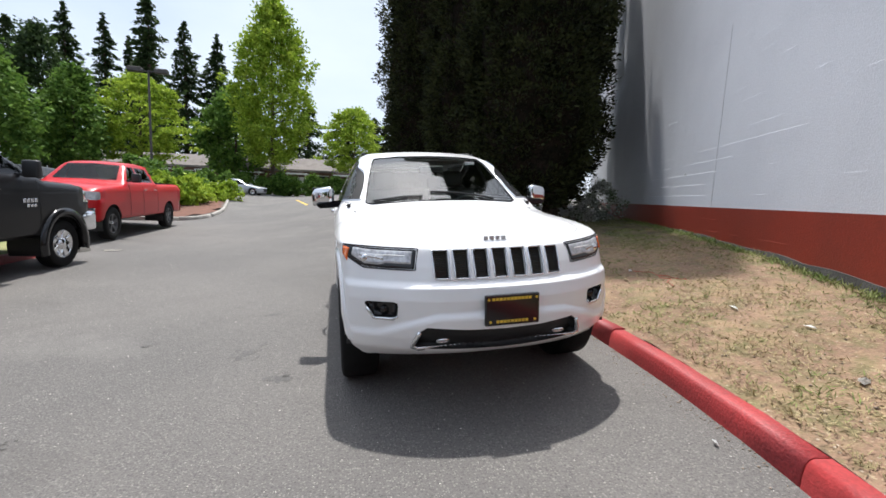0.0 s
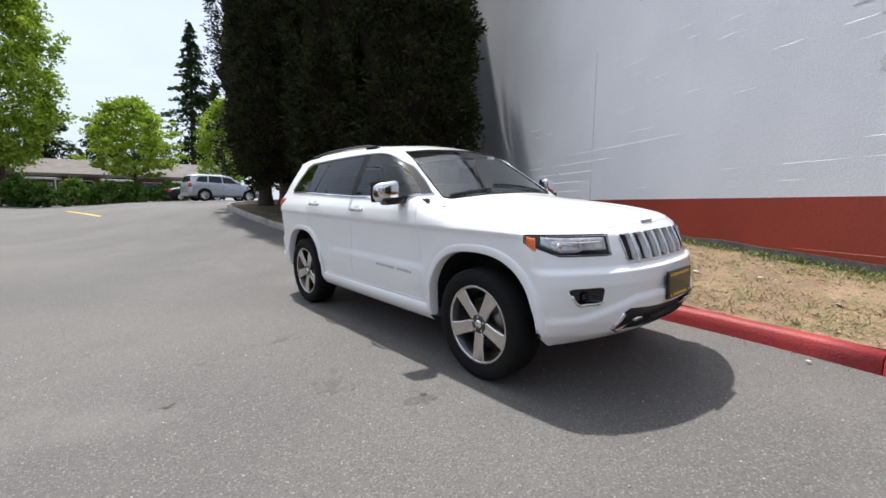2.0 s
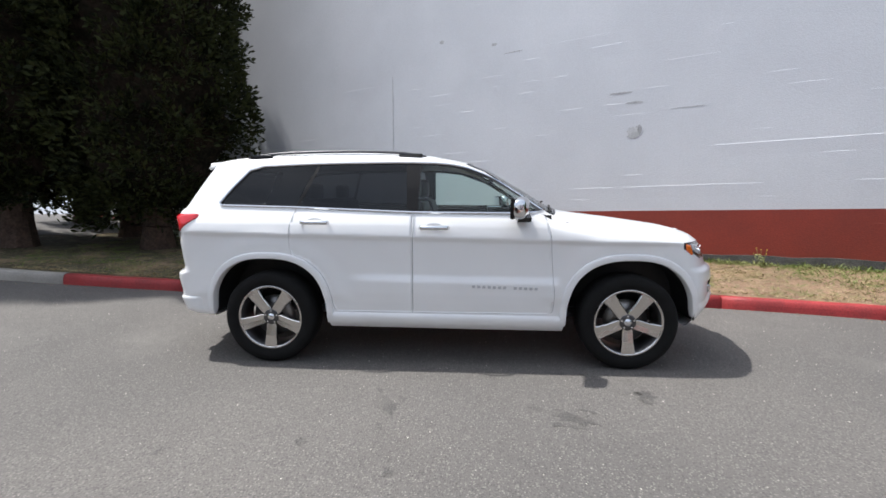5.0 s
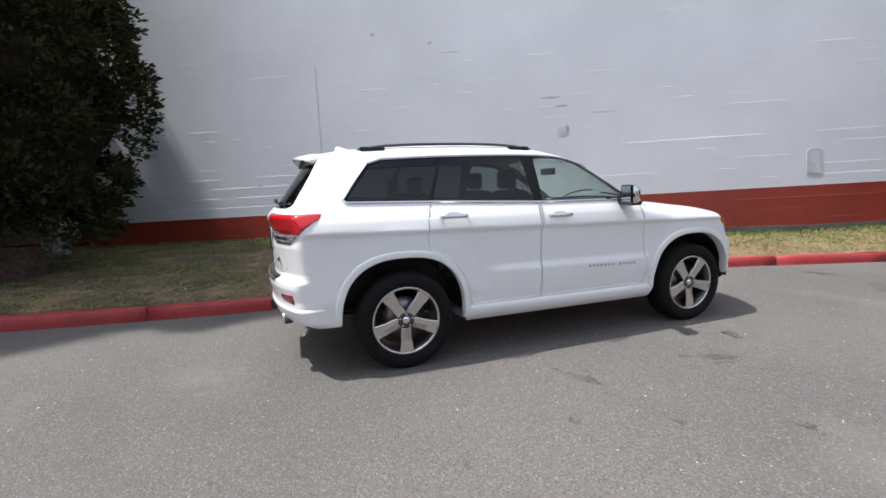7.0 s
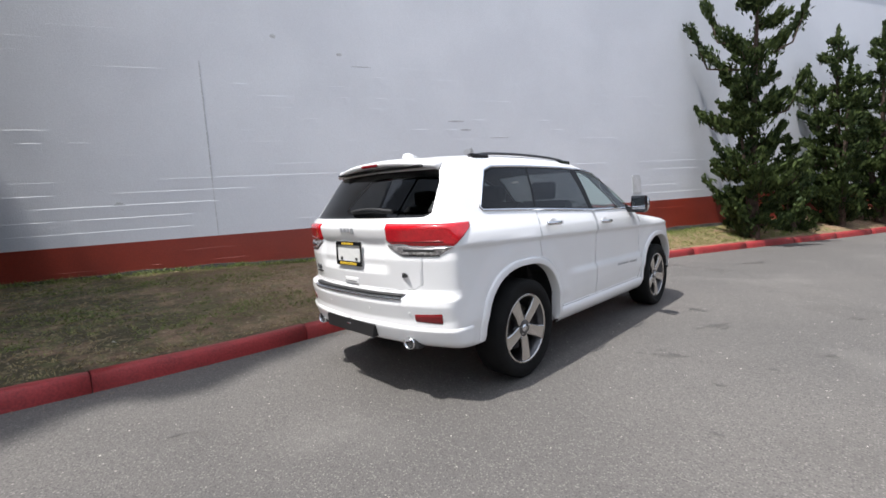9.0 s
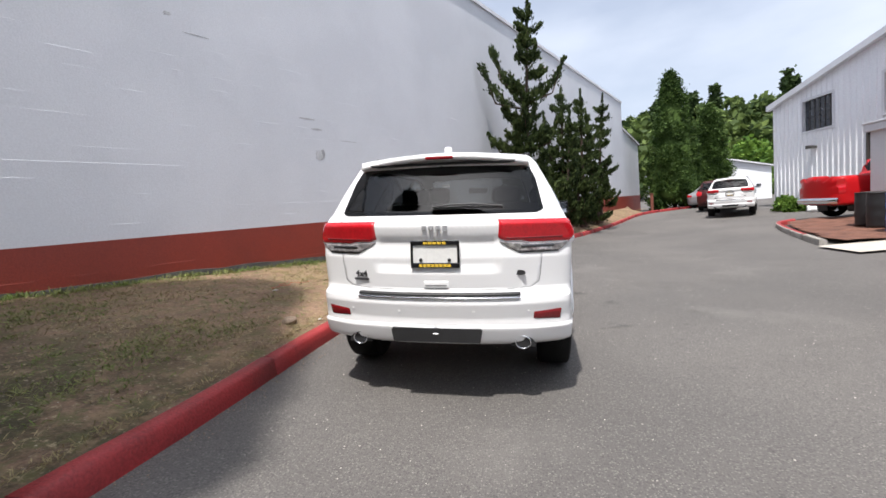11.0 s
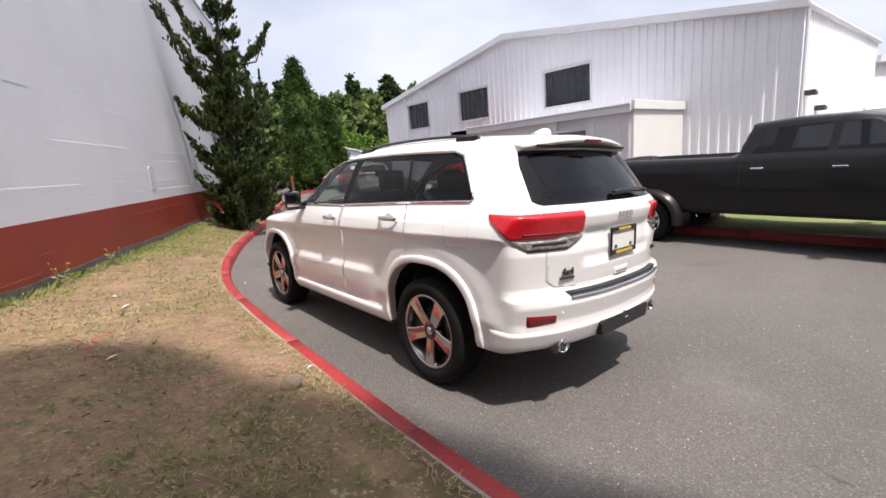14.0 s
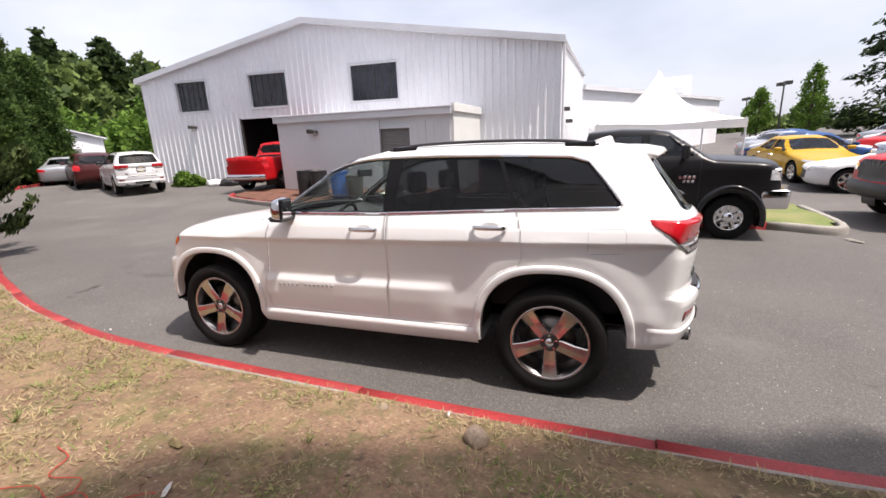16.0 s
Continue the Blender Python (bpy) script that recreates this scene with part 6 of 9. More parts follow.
    back = part("mirror_back", box(0.938, 1.122, -0.572, -0.543, 1.212, 1.372, 0.012, seg=2), M["gloss_black"], mir, "black back of the mirror")
    face = part("mirror_glass", box(0.955, 1.105, -0.545, -0.5405, 1.228, 1.358, 0.002), M["chrome"], mir, "mirror glass")
    for ob_ in (back, face):
        for vtx in ob_.data.vertices:
            k = (vtx.co.x - 0.935) / 0.19
            vtx.co.y += 0.05 * k**2
            vtx.co.x *= side
    part("mirror_arm", prism([(0.86, 1.20), (1.06, 1.19), (1.09, 1.225), (0.96, 1.25), (0.86, 1.262)], -0.66, -0.56, lambda u, w, o: (side * u, o, w)), M["gloss_black"], mir, "black mirror foot")
    # roof rails
    px = [(side * 0.60, y, float(skin(2, 0.60, y, 1.0)[0, 2]) + d) for y, d in ((1.72, 0.0), (1.62, 0.012), (1.45, 0.019), (1.1, 0.022), (0.7, 0.022), (0.42, 0.019), (0.27, 0.012), (0.17, 0.0))]
    rail = part("roof_rail", ribbon_tube([tuple(q) for q in catmull(px, 5)], 0.0095, closed=False, sides=8, squash=(1, 1.2)), M["alloy_dark"], main_car, "dark roof rail on black feet", smooth=True)
    for y in (1.60, 0.30):
        z = float(skin(2, 0.60, y, 1.0)[0, 2])
        part("rail_foot", box(side * 0.575, side * 0.625, y - 0.10, y + 0.10, z - 0.02, z + 0.019, 0.010, seg=2), M["gloss_black"], rail)
    # head lamps
    oy = -1.2
    a_in, a_out = ang(0.475, -2.15, oy), ang(0.885, -1.85, oy)
    hl = lens_patch(main_car, "headlamp", "slim headlamp with dark inner housing", M["gloss_black"], oy, -1, side, a_in, a_out, lambda q: 0.885 + 0.012 * q + 0.075 * max(0, q - 0.62) / 0.38, lambda q: 1.003 + 0.014 * q, 0.004, 40, 12)
    lens_patch(hl, "reflector", "bright inner reflector", M["clear_lens"], oy, -1, side, a_in + 1.2, a_out - 4.6, lambda q: 0.912 + 0.012 * q + 0.05 * max(0, q - 0.72) / 0.28 - 0.014 * max(0, min(1, (q - 0.38) / 0.1)), lambda q: 0.996 + 0.013 * q, 0.008, 40, 9)
    lens_patch(hl, "inner_bezel", "dark grey inner bezel", M["alloy"], oy, -1, side, a_in + 10, a_out - 8, lambda q: 0.932 + 0.022 * q, lambda q: 0.976 + 0.008 * q, 0.0115, 24, 6)
    lens_patch(hl, "light_tube", "white light tube", M["white"], oy, -1, side, a_in + 3, a_in + 14, lambda q: 0.962, lambda q: 0.971, 0.013, 14, 4)
    lens_patch(hl, "indicator", "amber side indicator", M["orange_lens"], oy, -1, side, a_out - 3.6, a_out - 0.5, lambda q: 0.915 + 0.045 * q, lambda q: 1.006 + 0.007 * q, 0.011, 14, 8)
    for t_, r_ in ((0.62, 0.026),):
        a = radians(a_in + (a_out - a_in) * t_)
        c_ = cast(np.array([[0, oy, 0.935]]), np.array([[math.sin(a), -math.cos(a), 0]]))[0]
        bm = bmesh.new()
        bmesh.ops.create_uvsphere(bm, u_segments=16, v_segments=10, radius=r_)
        bmesh.ops.scale(bm, vec=(1, 0.5, 1), verts=bm.verts)
        bmesh.ops.translate(bm, vec=(side * c_[0], c_[1] - 0.004, c_[2] + 0.008), verts=bm.verts)
        part("projector", bm, M["chrome"], hl, "round projector lamp", smooth=True)
    rim_path = []
    for q, up in [(t, 1) for t in np.linspace(0, 1, 22)] + [(t, 0) for t in np.linspace(1, 0, 22)]:
        a = radians(a_in + (a_out - a_in) * q)
        z = (1.003 + 0.014 * q) if up else 0.885 + 0.012 * q + 0.075 * max(0, q - 0.62) / 0.38
        c_ = cast(np.array([[0, oy, z]]), np.array([[math.sin(a), -math.cos(a), 0]]))[0]
        rim_path.append((side * c_[0], c_[1], c_[2]))
    part("lamp_rim", ribbon_tube(rim_path, 0.005), M["gloss_black"], hl)
    # fog lamp trims
    p = along_skin([(x, z) for x, z in FOG], 1, -1, 0.002)
    low_edge = [tuple(q * np.array([side, 1, 1])) for q in p if q[2] < 0.66 + 0.2 * (q[0] - 0.69)]
    part("fog_trim", ribbon_tube(low_edge, 0.0105, closed=False), M["chrome"], main_car, "chrome fog lamp trim", smooth=True)
    c_ = skin(1, 0.67, 0.652, -1.0)[0]
    bm = bmesh.new()
    bmesh.ops.create_uvsphere(bm, u_segments=14, v_segments=8, radius=0.03)
    bmesh.ops.scale(bm, vec=(1, 0.5, 1), verts=bm.verts)
    bmesh.ops.translate(bm, vec=(side * c_[0], c_[1] + 0.045, c_[2]), verts=bm.verts)
    part("fog_lens", bm, M["gloss_black"], main_car, "round fog lens", smooth=True)
    # tow hooks
    c_ = skin(1, 0.36, 0.50, -1.0)[0]
    part("tow_hook", ribbon_tube([(side * (0.36 + 0.035 * math.cos(t)), c_[1] + 0.02 - 0.03 * max(0, math.sin(t)), 0.49 + 0.012 * math.sin(t)) for t in np.linspace(0, 2 * math.pi, 14)[:-1]], 0.009), M["chrome"], main_car, "bright towing eye", smooth=True)
    # tail lamps
    oy = 1.4
    t_in, t_out = ang(0.425, 2.43, oy), ang(0.90, 2.06, oy)
    tl = lens_patch(main_car, "tail_lamp", "red and clear wraparound tail lamp", M["red_lens"], oy, 1, side, t_in, t_out, lambda q: 1.106 + 0.122 * max(0, q - 0.80) / 0.20 - 0.012 * min(1, max(0, q - 0.25) / 0.1) + 0.02 * max(0, 0.08 - q) / 0.08, lambda q: 1.252 - 0.006 * q, 0.012, 44, 12)
    t_mid = t_in + 0.80 * (t_out - t_in)
    lens_patch(tl, "reversing_lens", "smoked clear lower lens", M["smoked_lens"], oy, 1, side, t_in + 0.4, t_mid, lambda q: 1.034 + 0.066 * max(0, q - 0.80) / 0.20 + 0.07 * max(0, 0.24 - q) / 0.24, lambda q: 1.104 - 0.012 * min(1, max(0, q - 0.31) / 0.12), 0.010, 36, 9)
    lens_patch(tl, "lamp_housing", "dark inner housing of the lower lens", M["alloy_dark"], oy, 1, side, t_in + 7, t_mid - 6, lambda q: 1.058, lambda q: 1.088, 0.0135, 24, 5)
    lens_patch(tl, "light_bar", "darker red inner band", M["dark_red_lens"], oy, 1, side, t_in + 2, t_out - 9, lambda q: 1.118, lambda q: 1.134 + 0.003 * q, 0.016, 24, 5)
    lens_patch(tl, "lamp_foot", "", M["gloss_black"], oy, 1, side, t_in + 6.5, t_mid - 4.5, lambda q: 1.028, lambda q: 1.037, 0.007, 24, 4)
    # lower apron of the rear bumper, with a firm top edge
    lens_patch(main_car, "bumper_apron", "", M["car_white"], oy, 1, side, 0.0, ang(0.90, 2.05, oy), lambda q: 0.41, lambda q: 0.556 + 0.012 * math.sin(math.pi * min(1, q * 1.6)), 0.013, 50, 10)
    # rear reflectors
    lens_patch(main_car, "reflector", "red bumper reflector", M["dark_red_lens"], oy, 1, side, ang(0.645, 2.38, oy), ang(0.835, 2.29, oy), lambda q: 0.578 + 0.012 * (1 - q), lambda q: 0.648 + 0.014 * q, 0.006, 18, 6)
    # exhausts
    v_, f_ = revolve([(0.10, 0.046), (0.0, 0.046), (-0.006, 0.043), (0.0, 0.038), (0.12, 0.036)], 24)
    ex = fill("exhaust_tip", v_[:, [1, 0, 2]] * np.array([1.15, -1, 1]) + np.array([side * 0.565, 2.362, 0.436]), f_, M["chrome"], main_car, "chrome tailpipe", smooth=True)
    part("exhaust_bore", tube((side * 0.565, 2.30, 0.436), (side * 0.565, 2.31, 0.436), 0.04, sides=18), M["black"], ex)
    yx = float(skin(1, 0.565, 0.45, 1.0)[0, 1])
    part("exhaust_cutout", prism(arc(0, 0, 0.07, 0, 180, 14), -0.05, 0.004, lambda u, w, o: (side * 0.565 + 1.15 * u, yx + o - 0.10 * abs(u) + 0.014, 0.405 + w * 1.05)), M["black"], main_car, "dark cut-out over the tailpipe")
    # fuel flap on the driver's side rear wing
    if side > 0:
        fl = [(1.68, 1.04), (1.70, 1.02), (1.89, 1.03), (1.91, 1.05), (1.905, 1.165), (1.885, 1.185), (1.70, 1.18), (1.68, 1.16)]
        part("fuel_flap", ribbon_tube(along_skin(fl, 0, 1, -0.0012, 1), 0.0022, sides=5), M["patch"], main_car, "fine shut line of the fuel flap")
    # parking sensors
    bm = bmesh.new()
    for sx in (0.25, 0.60):
        c_ = skin(1, sx, 0.655, 1.0)[0]
        add_tube(bm, (side * sx, c_[1] - 0.01, 0.655), (side * sx, c_[1] + 0.002, 0.655), 0.008, sides=10)
    tagged(part("parking_sensors", bm, M["car_white"], main_car), "", "", "", "stuff")

# white bars between the grille slots
for i in range(6):
    c = (i - 2.5) * 0.1165
    zs_ = np.linspace(0.832, 1.004, 14)
    bm = bmesh.new()
    rows = []
    for z in zs_:
        w_ = 0.0165 - 0.004 * (z - 0.832) / 0.17
        y_ = float(skin(1, abs(c), z, -1.0)[0, 1])
        rows.append([bm.verts.new((c + u * w_, y_ - d, z)) for u, d in ((-1, -0.03), (-1, 0.0), (-0.7, 0.006), (0.7, 0.006), (1, 0.0), (1, -0.03))])
    for p, q in zip(rows, rows[1:]):
        for k in range(5):
            bm.faces.new((p[k], p[k + 1], q[k + 1], q[k]))
    bmesh.ops.recalc_face_normals(bm, faces=bm.faces)
    part("grille_divider", bm, M["car_white"], main_car, "", smooth=True)
# front: slots with bright surrounds, plate, lettering bars
for s_ in SLOTS:
    part("grille_ring", ribbon_tube(along_skin(s_, 1, -1, 0.006, step=0.012), 0.0048), M["chrome"], main_car, "bright surround of a grille slot", smooth=True)
    c = sum(q[0] for q in s_) / len(s_)
    bm = bmesh.new()
    for zz in np.arange(0.85, 0.995, 0.012):
        w_ = skin(1, abs(c), zz, -1.0)[0]
        add_box(bm, c - 0.036, c + 0.036, w_[1] + 0.016, w_[1] + 0.019, zz, zz + 0.004)
    tagged(part("grille_insert", bm, M["gloss_black"], main_car), "", "", "", "stuff")
rim_l = along_skin([q for q in INTAKE if q[0] >= 0][:5], 1, -1, 0.004)
chain = [tuple(q * np.array([-1, 1, 1])) for q in rim_l[:-22][::-1]] + [tuple(q) for q in rim_l[:-22]]
part("lower_trim", ribbon_tube([q for q in chain if q[2] < 0.55], 0.014, closed=False), M["chrome"], main_car, "chrome strip along the lower grille", smooth=True)
yp = float(skin(1, 0.0, 0.70, -1.0)[0, 1])
plate = part("front_plate", box(-0.135, 0.195, yp - 0.035, yp - 0.012, 0.575, 0.755, 0.008, seg=2), M["gloss_black"], main_car, "black dealer plate with yellow bars of lettering")
bm = bmesh.new()
for i in range(11):
    add_box(bm, -0.095 + i * 0.022, -0.078 + i * 0.022, yp - 0.038, yp - 0.034, 0.722, 0.738)
for i in range(9):
    add_box(bm, -0.07 + i * 0.022, -0.053 + i * 0.022, yp - 0.038, yp - 0.034, 0.592, 0.608)
tagged(part("lettering", bm, M["gold"], plate), "", "", "", "stuff")
for px_, pz in ((-0.115, 0.73), (0.175, 0.73), (-0.105, 0.60), (0.165, 0.60)):
    part("plate_screw", tube((px_, yp - 0.034, pz), (px_, yp - 0.039, pz), 0.008, sides=8), M["gold"], plate)
bm = bmesh.new()
for i in range(4):
    c_ = skin(2, abs(-0.055 + i * 0.037), -2.15, 1.0)[0]
    add_box(bm, -0.07 + i * 0.037, -0.04 + i * 0.037, -2.163, -2.145, c_[2] + 0.0 - 0.01, c_[2] + 0.018, 0.004)
tagged(part("bonnet_badge", bm, M["badge"], main_car, "chrome badge bars"), "", "", "", "stuff")

# rear: glass hood, lamp, wiper, plate, strip, tow cover, badges
bm = bmesh.new()
rows = []
for t in np.linspace(-1, 1, 41):
    x = 0.60 * t
    tip = 2.195 - 0.11 * abs(t) ** 2.5
    z0 = 1.712 - 0.05 * abs(t) ** 2
    row = []
    for y, z in ((1.94, z0 + 0.016), (2.06, z0 + 0.012), (tip - 0.02, z0 - 0.012), (tip, z0 - 0.03), (tip - 0.02, z0 - 0.05), (2.05, z0 - 0.045), (1.97, z0 - 0.06)):
        row.append(bm.verts.new((x * (1.0 if y < 2.04 else 1.02), y, z)))
    rows.append(row)
for p, q in zip(rows, rows[1:]):
    for k in range(6):
        bm.faces.new((p[k], p[k + 1], q[k + 1], q[k]))
bm.faces.new(rows[0])
bm.faces.new(rows[-1][::-1])
bmesh.ops.recalc_face_normals(bm, faces=bm.faces)
sp = part("roof_spoiler", bm, M["car_white"], main_car, "white roof spoiler over the rear window", smooth=True)
part("brake_light", box(-0.10, 0.10, 2.172, 2.197, 1.664, 1.686, 0.006), M["dark_red_lens"], sp, "dark red high brake light")
part("spoiler_underside", box(-0.52, 0.52, 1.98, 2.14, 1.632, 1.648, 0.006), M["black"], sp)
part("antenna_fin", prism([(1.66, 1.755), (1.84, 1.742), (1.82, 1.79), (1.80, 1.797), (1.75, 1.785)], -0.028, 0.028, lambda u, w, o: (o * (1 - 5 * max(0, w - 1.765)), u, w)), M["car_white"], main_car, "small white roof antenna fin", smooth=True)
wy = float(skin(1, 0.1, 1.335, 1.0)[0, 1])
wip = part("rear_wiper", ribbon_tube([(0.02, wy + 0.03, 1.337), (-0.1, wy + 0.032, 1.35), (-0.25, wy + 0.03, 1.352), (-0.44, wy + 0.022, 1.335)], 0.010, closed=False, squash=(1.4, 0.8)), M["black"], main_car, "black rear wiper")
part("wiper_blade", ribbon_tube([(0.03, wy + 0.022, 1.322), (-0.2, wy + 0.024, 1.330), (-0.44, wy + 0.016, 1.322)], 0.008, closed=False), M["black"], wip)
yr = float(skin(1, 0.0, 1.03, 1.0)[0, 1])
rp = part("rear_plate", box(-0.158, 0.158, yr + 0.004, yr + 0.014, 0.945, 1.112, 0.004), M["paper"], main_car, "white paper plate in a black frame with yellow bars")
for a, b, c, d in ((-0.163, 0.163, 1.088, 1.118), (-0.163, 0.163, 0.938, 0.972), (-0.163, -0.148, 0.97, 1.09), (0.148, 0.163, 0.97, 1.09)):
    part("plate_frame", box(a, b, yr + 0.010, yr + 0.024, c, d, 0.004), M["gloss_black"], rp)
bm = bmesh.new()
for i in range(8):
    add_box(bm, -0.105 + i * 0.027, -0.083 + i * 0.027, yr + 0.023, yr + 0.027, 0.946, 0.964)
for i in range(5):
    add_box(bm, -0.075 + i * 0.031, -0.05 + i * 0.031, yr + 0.023, yr + 0.027, 1.095, 1.11)
tagged(part("lettering", bm, M["gold"], rp), "", "", "", "stuff")
for px_ in (-0.095, 0.095):
    part("plate_bolt", tube((px_, yr + 0.012, 0.99), (px_, yr + 0.02, 0.99), 0.012, sides=8), M["black"], rp)
ysr = float(skin(1, 0.0, 0.735, 1.0)[0, 1])
for z0, z1, mt, nm, lb, lift in ((0.752, 0.772, "black", "bumper_pad", "dark ribbed step pad on the bumper", -0.045), (0.735, 0.75, "chrome", "bumper_strip", "chrome strip along the rear bumper", 0.004)):
    bm = bmesh.new()
    xs = np.linspace(-0.55, 0.55, 40)
    rows = []
    for z, d in ((z0, lift - 0.02), (z0, lift), ((z0 + z1) / 2, lift + 0.008), (z1, lift), (z1, lift - 0.05)):
        p = skin(1, np.abs(xs), np.full_like(xs, 0.735), 1.0)
        rows.append([bm.verts.new((x, q[1] + d + (0.03 if nm == "bumper_pad" else 0), z)) for x, q in zip(xs, p)])
    for p, q in zip(rows, rows[1:]):
        for k in range(len(xs) - 1):
            bm.faces.new((p[k], p[k + 1], q[k + 1], q[k]))
    bmesh.ops.recalc_face_normals(bm, faces=bm.faces)
    part(nm, bm, M[mt], main_car, lb, smooth=True)
yt = float(skin(1, 0.0, 0.50, 1.0)[0, 1])
tow = part("tow_cover", prism([(-0.29, 0.448), (0.29, 0.448), (0.305, 0.53), (0.295, 0.542), (-0.295, 0.542), (-0.305, 0.53)], yt - 0.06, yt + 0.032, lambda u, w, o: (u, o, w)), M["black"], main_car, "black plastic towing cover under the bumper")
part("tow_latch", box(-0.02, 0.02, yt + 0.031, yt + 0.039, 0.497, 0.51, 0.003), M["chrome"], tow)
yh = float(skin(1, 0.0, 0.82, 1.0)[0, 1])
part("tailgate_handle", box(-0.085, 0.085, yh - 0.01, yh + 0.008, 0.80, 0.85, 0.008, seg=2), M["car_white"], main_car, "", smooth=False)
# proud grey strip whose colour stands for the shade in the grip
part("handle_recess", box(-0.072, 0.072, yh + 0.004, yh + 0.0095, 0.815, 0.825), M["grey_door"], main_car, "shaded grip of the tailgate handle")
yb = float(skin(1, 0.0, 1.205, 1.0)[0, 1])
bm = bmesh.new()
for i in range(4):
    add_box(bm, -0.088 + i * 0.046, -0.056 + i * 0.046, yb - 0.004, yb + 0.007, 1.188 if i else 1.178, 1.218, 0.003, seg=2)
tagged(part("tailgate_badge", bm, M["badge"], main_car, "chrome badge bars"), "", "", "", "stuff")
ye = float(skin(1, 0.54, 0.88, 1.0)[0, 1])
cu = bpy.data.curves.new("four", "FONT")
cu.body, cu.size, cu.extrude, cu.align_x = "4x4", 0.062, 0.004, "CENTER"
tmp = new("drive_badge", cu)
dg = bpy.context.evaluated_depsgraph_get()
me = bpy.data.meshes.new_from_object(tmp.evaluated_get(dg))
bpy.data.objects.remove(tmp)
me.transform(pose(0.535, ye + 0.009, 0.872, 90, 0, 168))
me.materials.clear()
me.materials.append(M["alloy_dark"])
ob = new("drive_badge", me)
ob.parent, ob["label"] = main_car, "small 4x4 badge"
bm = bmesh.new()
add_box(bm, 0.478, 0.592, ye - 0.002, ye + 0.008, 0.846, 0.860, 0.002, m=Matrix.Translation((0.535, ye, 0)) @ Matrix.Rotation(radians(-12), 4, "Z") @ Matrix.Translation((-0.535, -ye, 0)))
part("drive_badge_bar", bm, M["alloy_dark"], main_car)
ye2 = float(skin(1, 0.545, 0.90, 1.0)[0, 1])
part("oval_badge", prism(arc(0, 0, 0.03, 0, 360, 20)[:-1], -0.003, 0.007, lambda u, w, o: (-0.545 + 1.3 * u, ye2 + o - 0.17 * u, 0.90 + 0.55 * w)), M["alloy_dark"], main_car, "small dark oval badge")

# wipers at the windscreen's foot
for x0, x1 in ((0.45, -0.12), (-0.2, -0.62)):
    pts = []
    for t in np.linspace(0, 1, 8):
        x = x0 + (x1 - x0) * t
        z = float(skin(2, abs(x), -0.93 + 0.05 * t, 1.0)[0, 2])
        pts.append((x, -0.93 + 0.05 * t, z + 0.014))
    part("wiper", ribbon_tube(pts, 0.009, closed=False), M["black"], main_car, "black windscreen wiper")

# dark edge round the windscreen
rim_s = [q for q in SCREEN if q[0] >= 0]
edge_s = along_skin([(0.0, 1.252)] + rim_s + [(0.0, 1.674)], 1, -1, 0.001)
edge_s = [q for q in edge_s if q[0] > 0.012]
part("screen_seal", ribbon_tube([tuple(q) for q in edge_s] + [tuple(q * np.array([-1, 1, 1])) for q in edge_s[::-1]], 0.008), M["gloss_black"], main_car, "black windscreen seal")

# cabin
cab = empty("cabin")
cab.parent = main_car
bm = bmesh.new()
add_box(bm, -0.5, 0.5, -1.9, 2.2, 0.42, 0.5)
add_box(bm, -0.84, 0.84, -0.9, 0.9, 0.38, 0.5)
part("floor_pan", bm, M["seat"], cab)
part("dashboard", prism([(-1.0, 0.7), (-1.0, 1.17), (-0.80, 1.19), (-0.52, 1.14), (-0.42, 1.05), (-0.42, 0.8), (-0.55, 0.6)], -0.78, 0.78, lambda u, w, o: (o, u, w)), M["seat"], cab, "dark dashboard")
part("door_lining", box(0.80, 0.83, -0.85, 0.9, 0.4, 1.23), M["seat"], cab)
part("door_lining", box(-0.83, -0.80, -0.85, 0.9, 0.4, 1.23), M["seat"], cab)
part("boot_trim", box(-0.6, 0.6, 2.2, 2.25, 0.45, 1.22), M["seat"], cab)
part("boot_cover", box(-0.74, 0.74, 1.2, 2.15, 1.05, 1.08), M["seat"], cab)


def seat_part(x, y, w, parent):
    s = part("seat", box(x - w / 2, x + w / 2, y - 0.5, y + 0.02, 0.62, 0.80, 0.06, seg=3), M["seat"], parent, "dark leather seat", smooth=True)
    part("backrest", prism([(0.0, 0.72), (0.14, 0.72), (0.30, 1.30), (0.24, 1.36), (0.16, 1.33)], -w / 2, w / 2, lambda u, v_, o: (x + o, y - 0.06 + u, v_)), M["seat"], s)
    if w < 0.7:
        part("headrest", box(x - 0.13, x + 0.13, y + 0.15, y + 0.25, 1.37, 1.55, 0.04, seg=3), M["seat"], s, smooth=True)


seat_part(0.38, 0.10, 0.52, cab)
seat_part(-0.38, 0.10, 0.52, cab)
seat_part(0.0, 1.02, 1.40, cab)
for x in (0.42, -0.42):
    part("headrest", box(x - 0.13, x + 0.13, 1.17, 1.26, 1.36, 1.50, 0.035, seg=3), M["seat"], cab, smooth=True)
sw = part("steering_wheel", ribbon_tube([(0.38 + 0.185 * math.cos(t), -0.43 + 0.07 * math.sin(t), 1.10 + 0.17 * math.sin(t)) for t in np.linspace(0, 2 * math.pi, 29)[:-1]], 0.016), M["seat"], cab, "dark steering wheel", smooth=True)
part("wheel_hub", box(0.30, 0.46, -0.47, -0.43, 1.05, 1.15, 0.02, seg=2), M["seat"], sw)
part("inside_mirror", box(-0.12, 0.12, -0.42, -0.38, 1.50, 1.57, 0.012, seg=2), M["black"], cab)
part("headliner", box(-0.54, 0.54, 0.12, 1.9, 1.655, 1.67), M["annex"], cab, "pale roof lining")
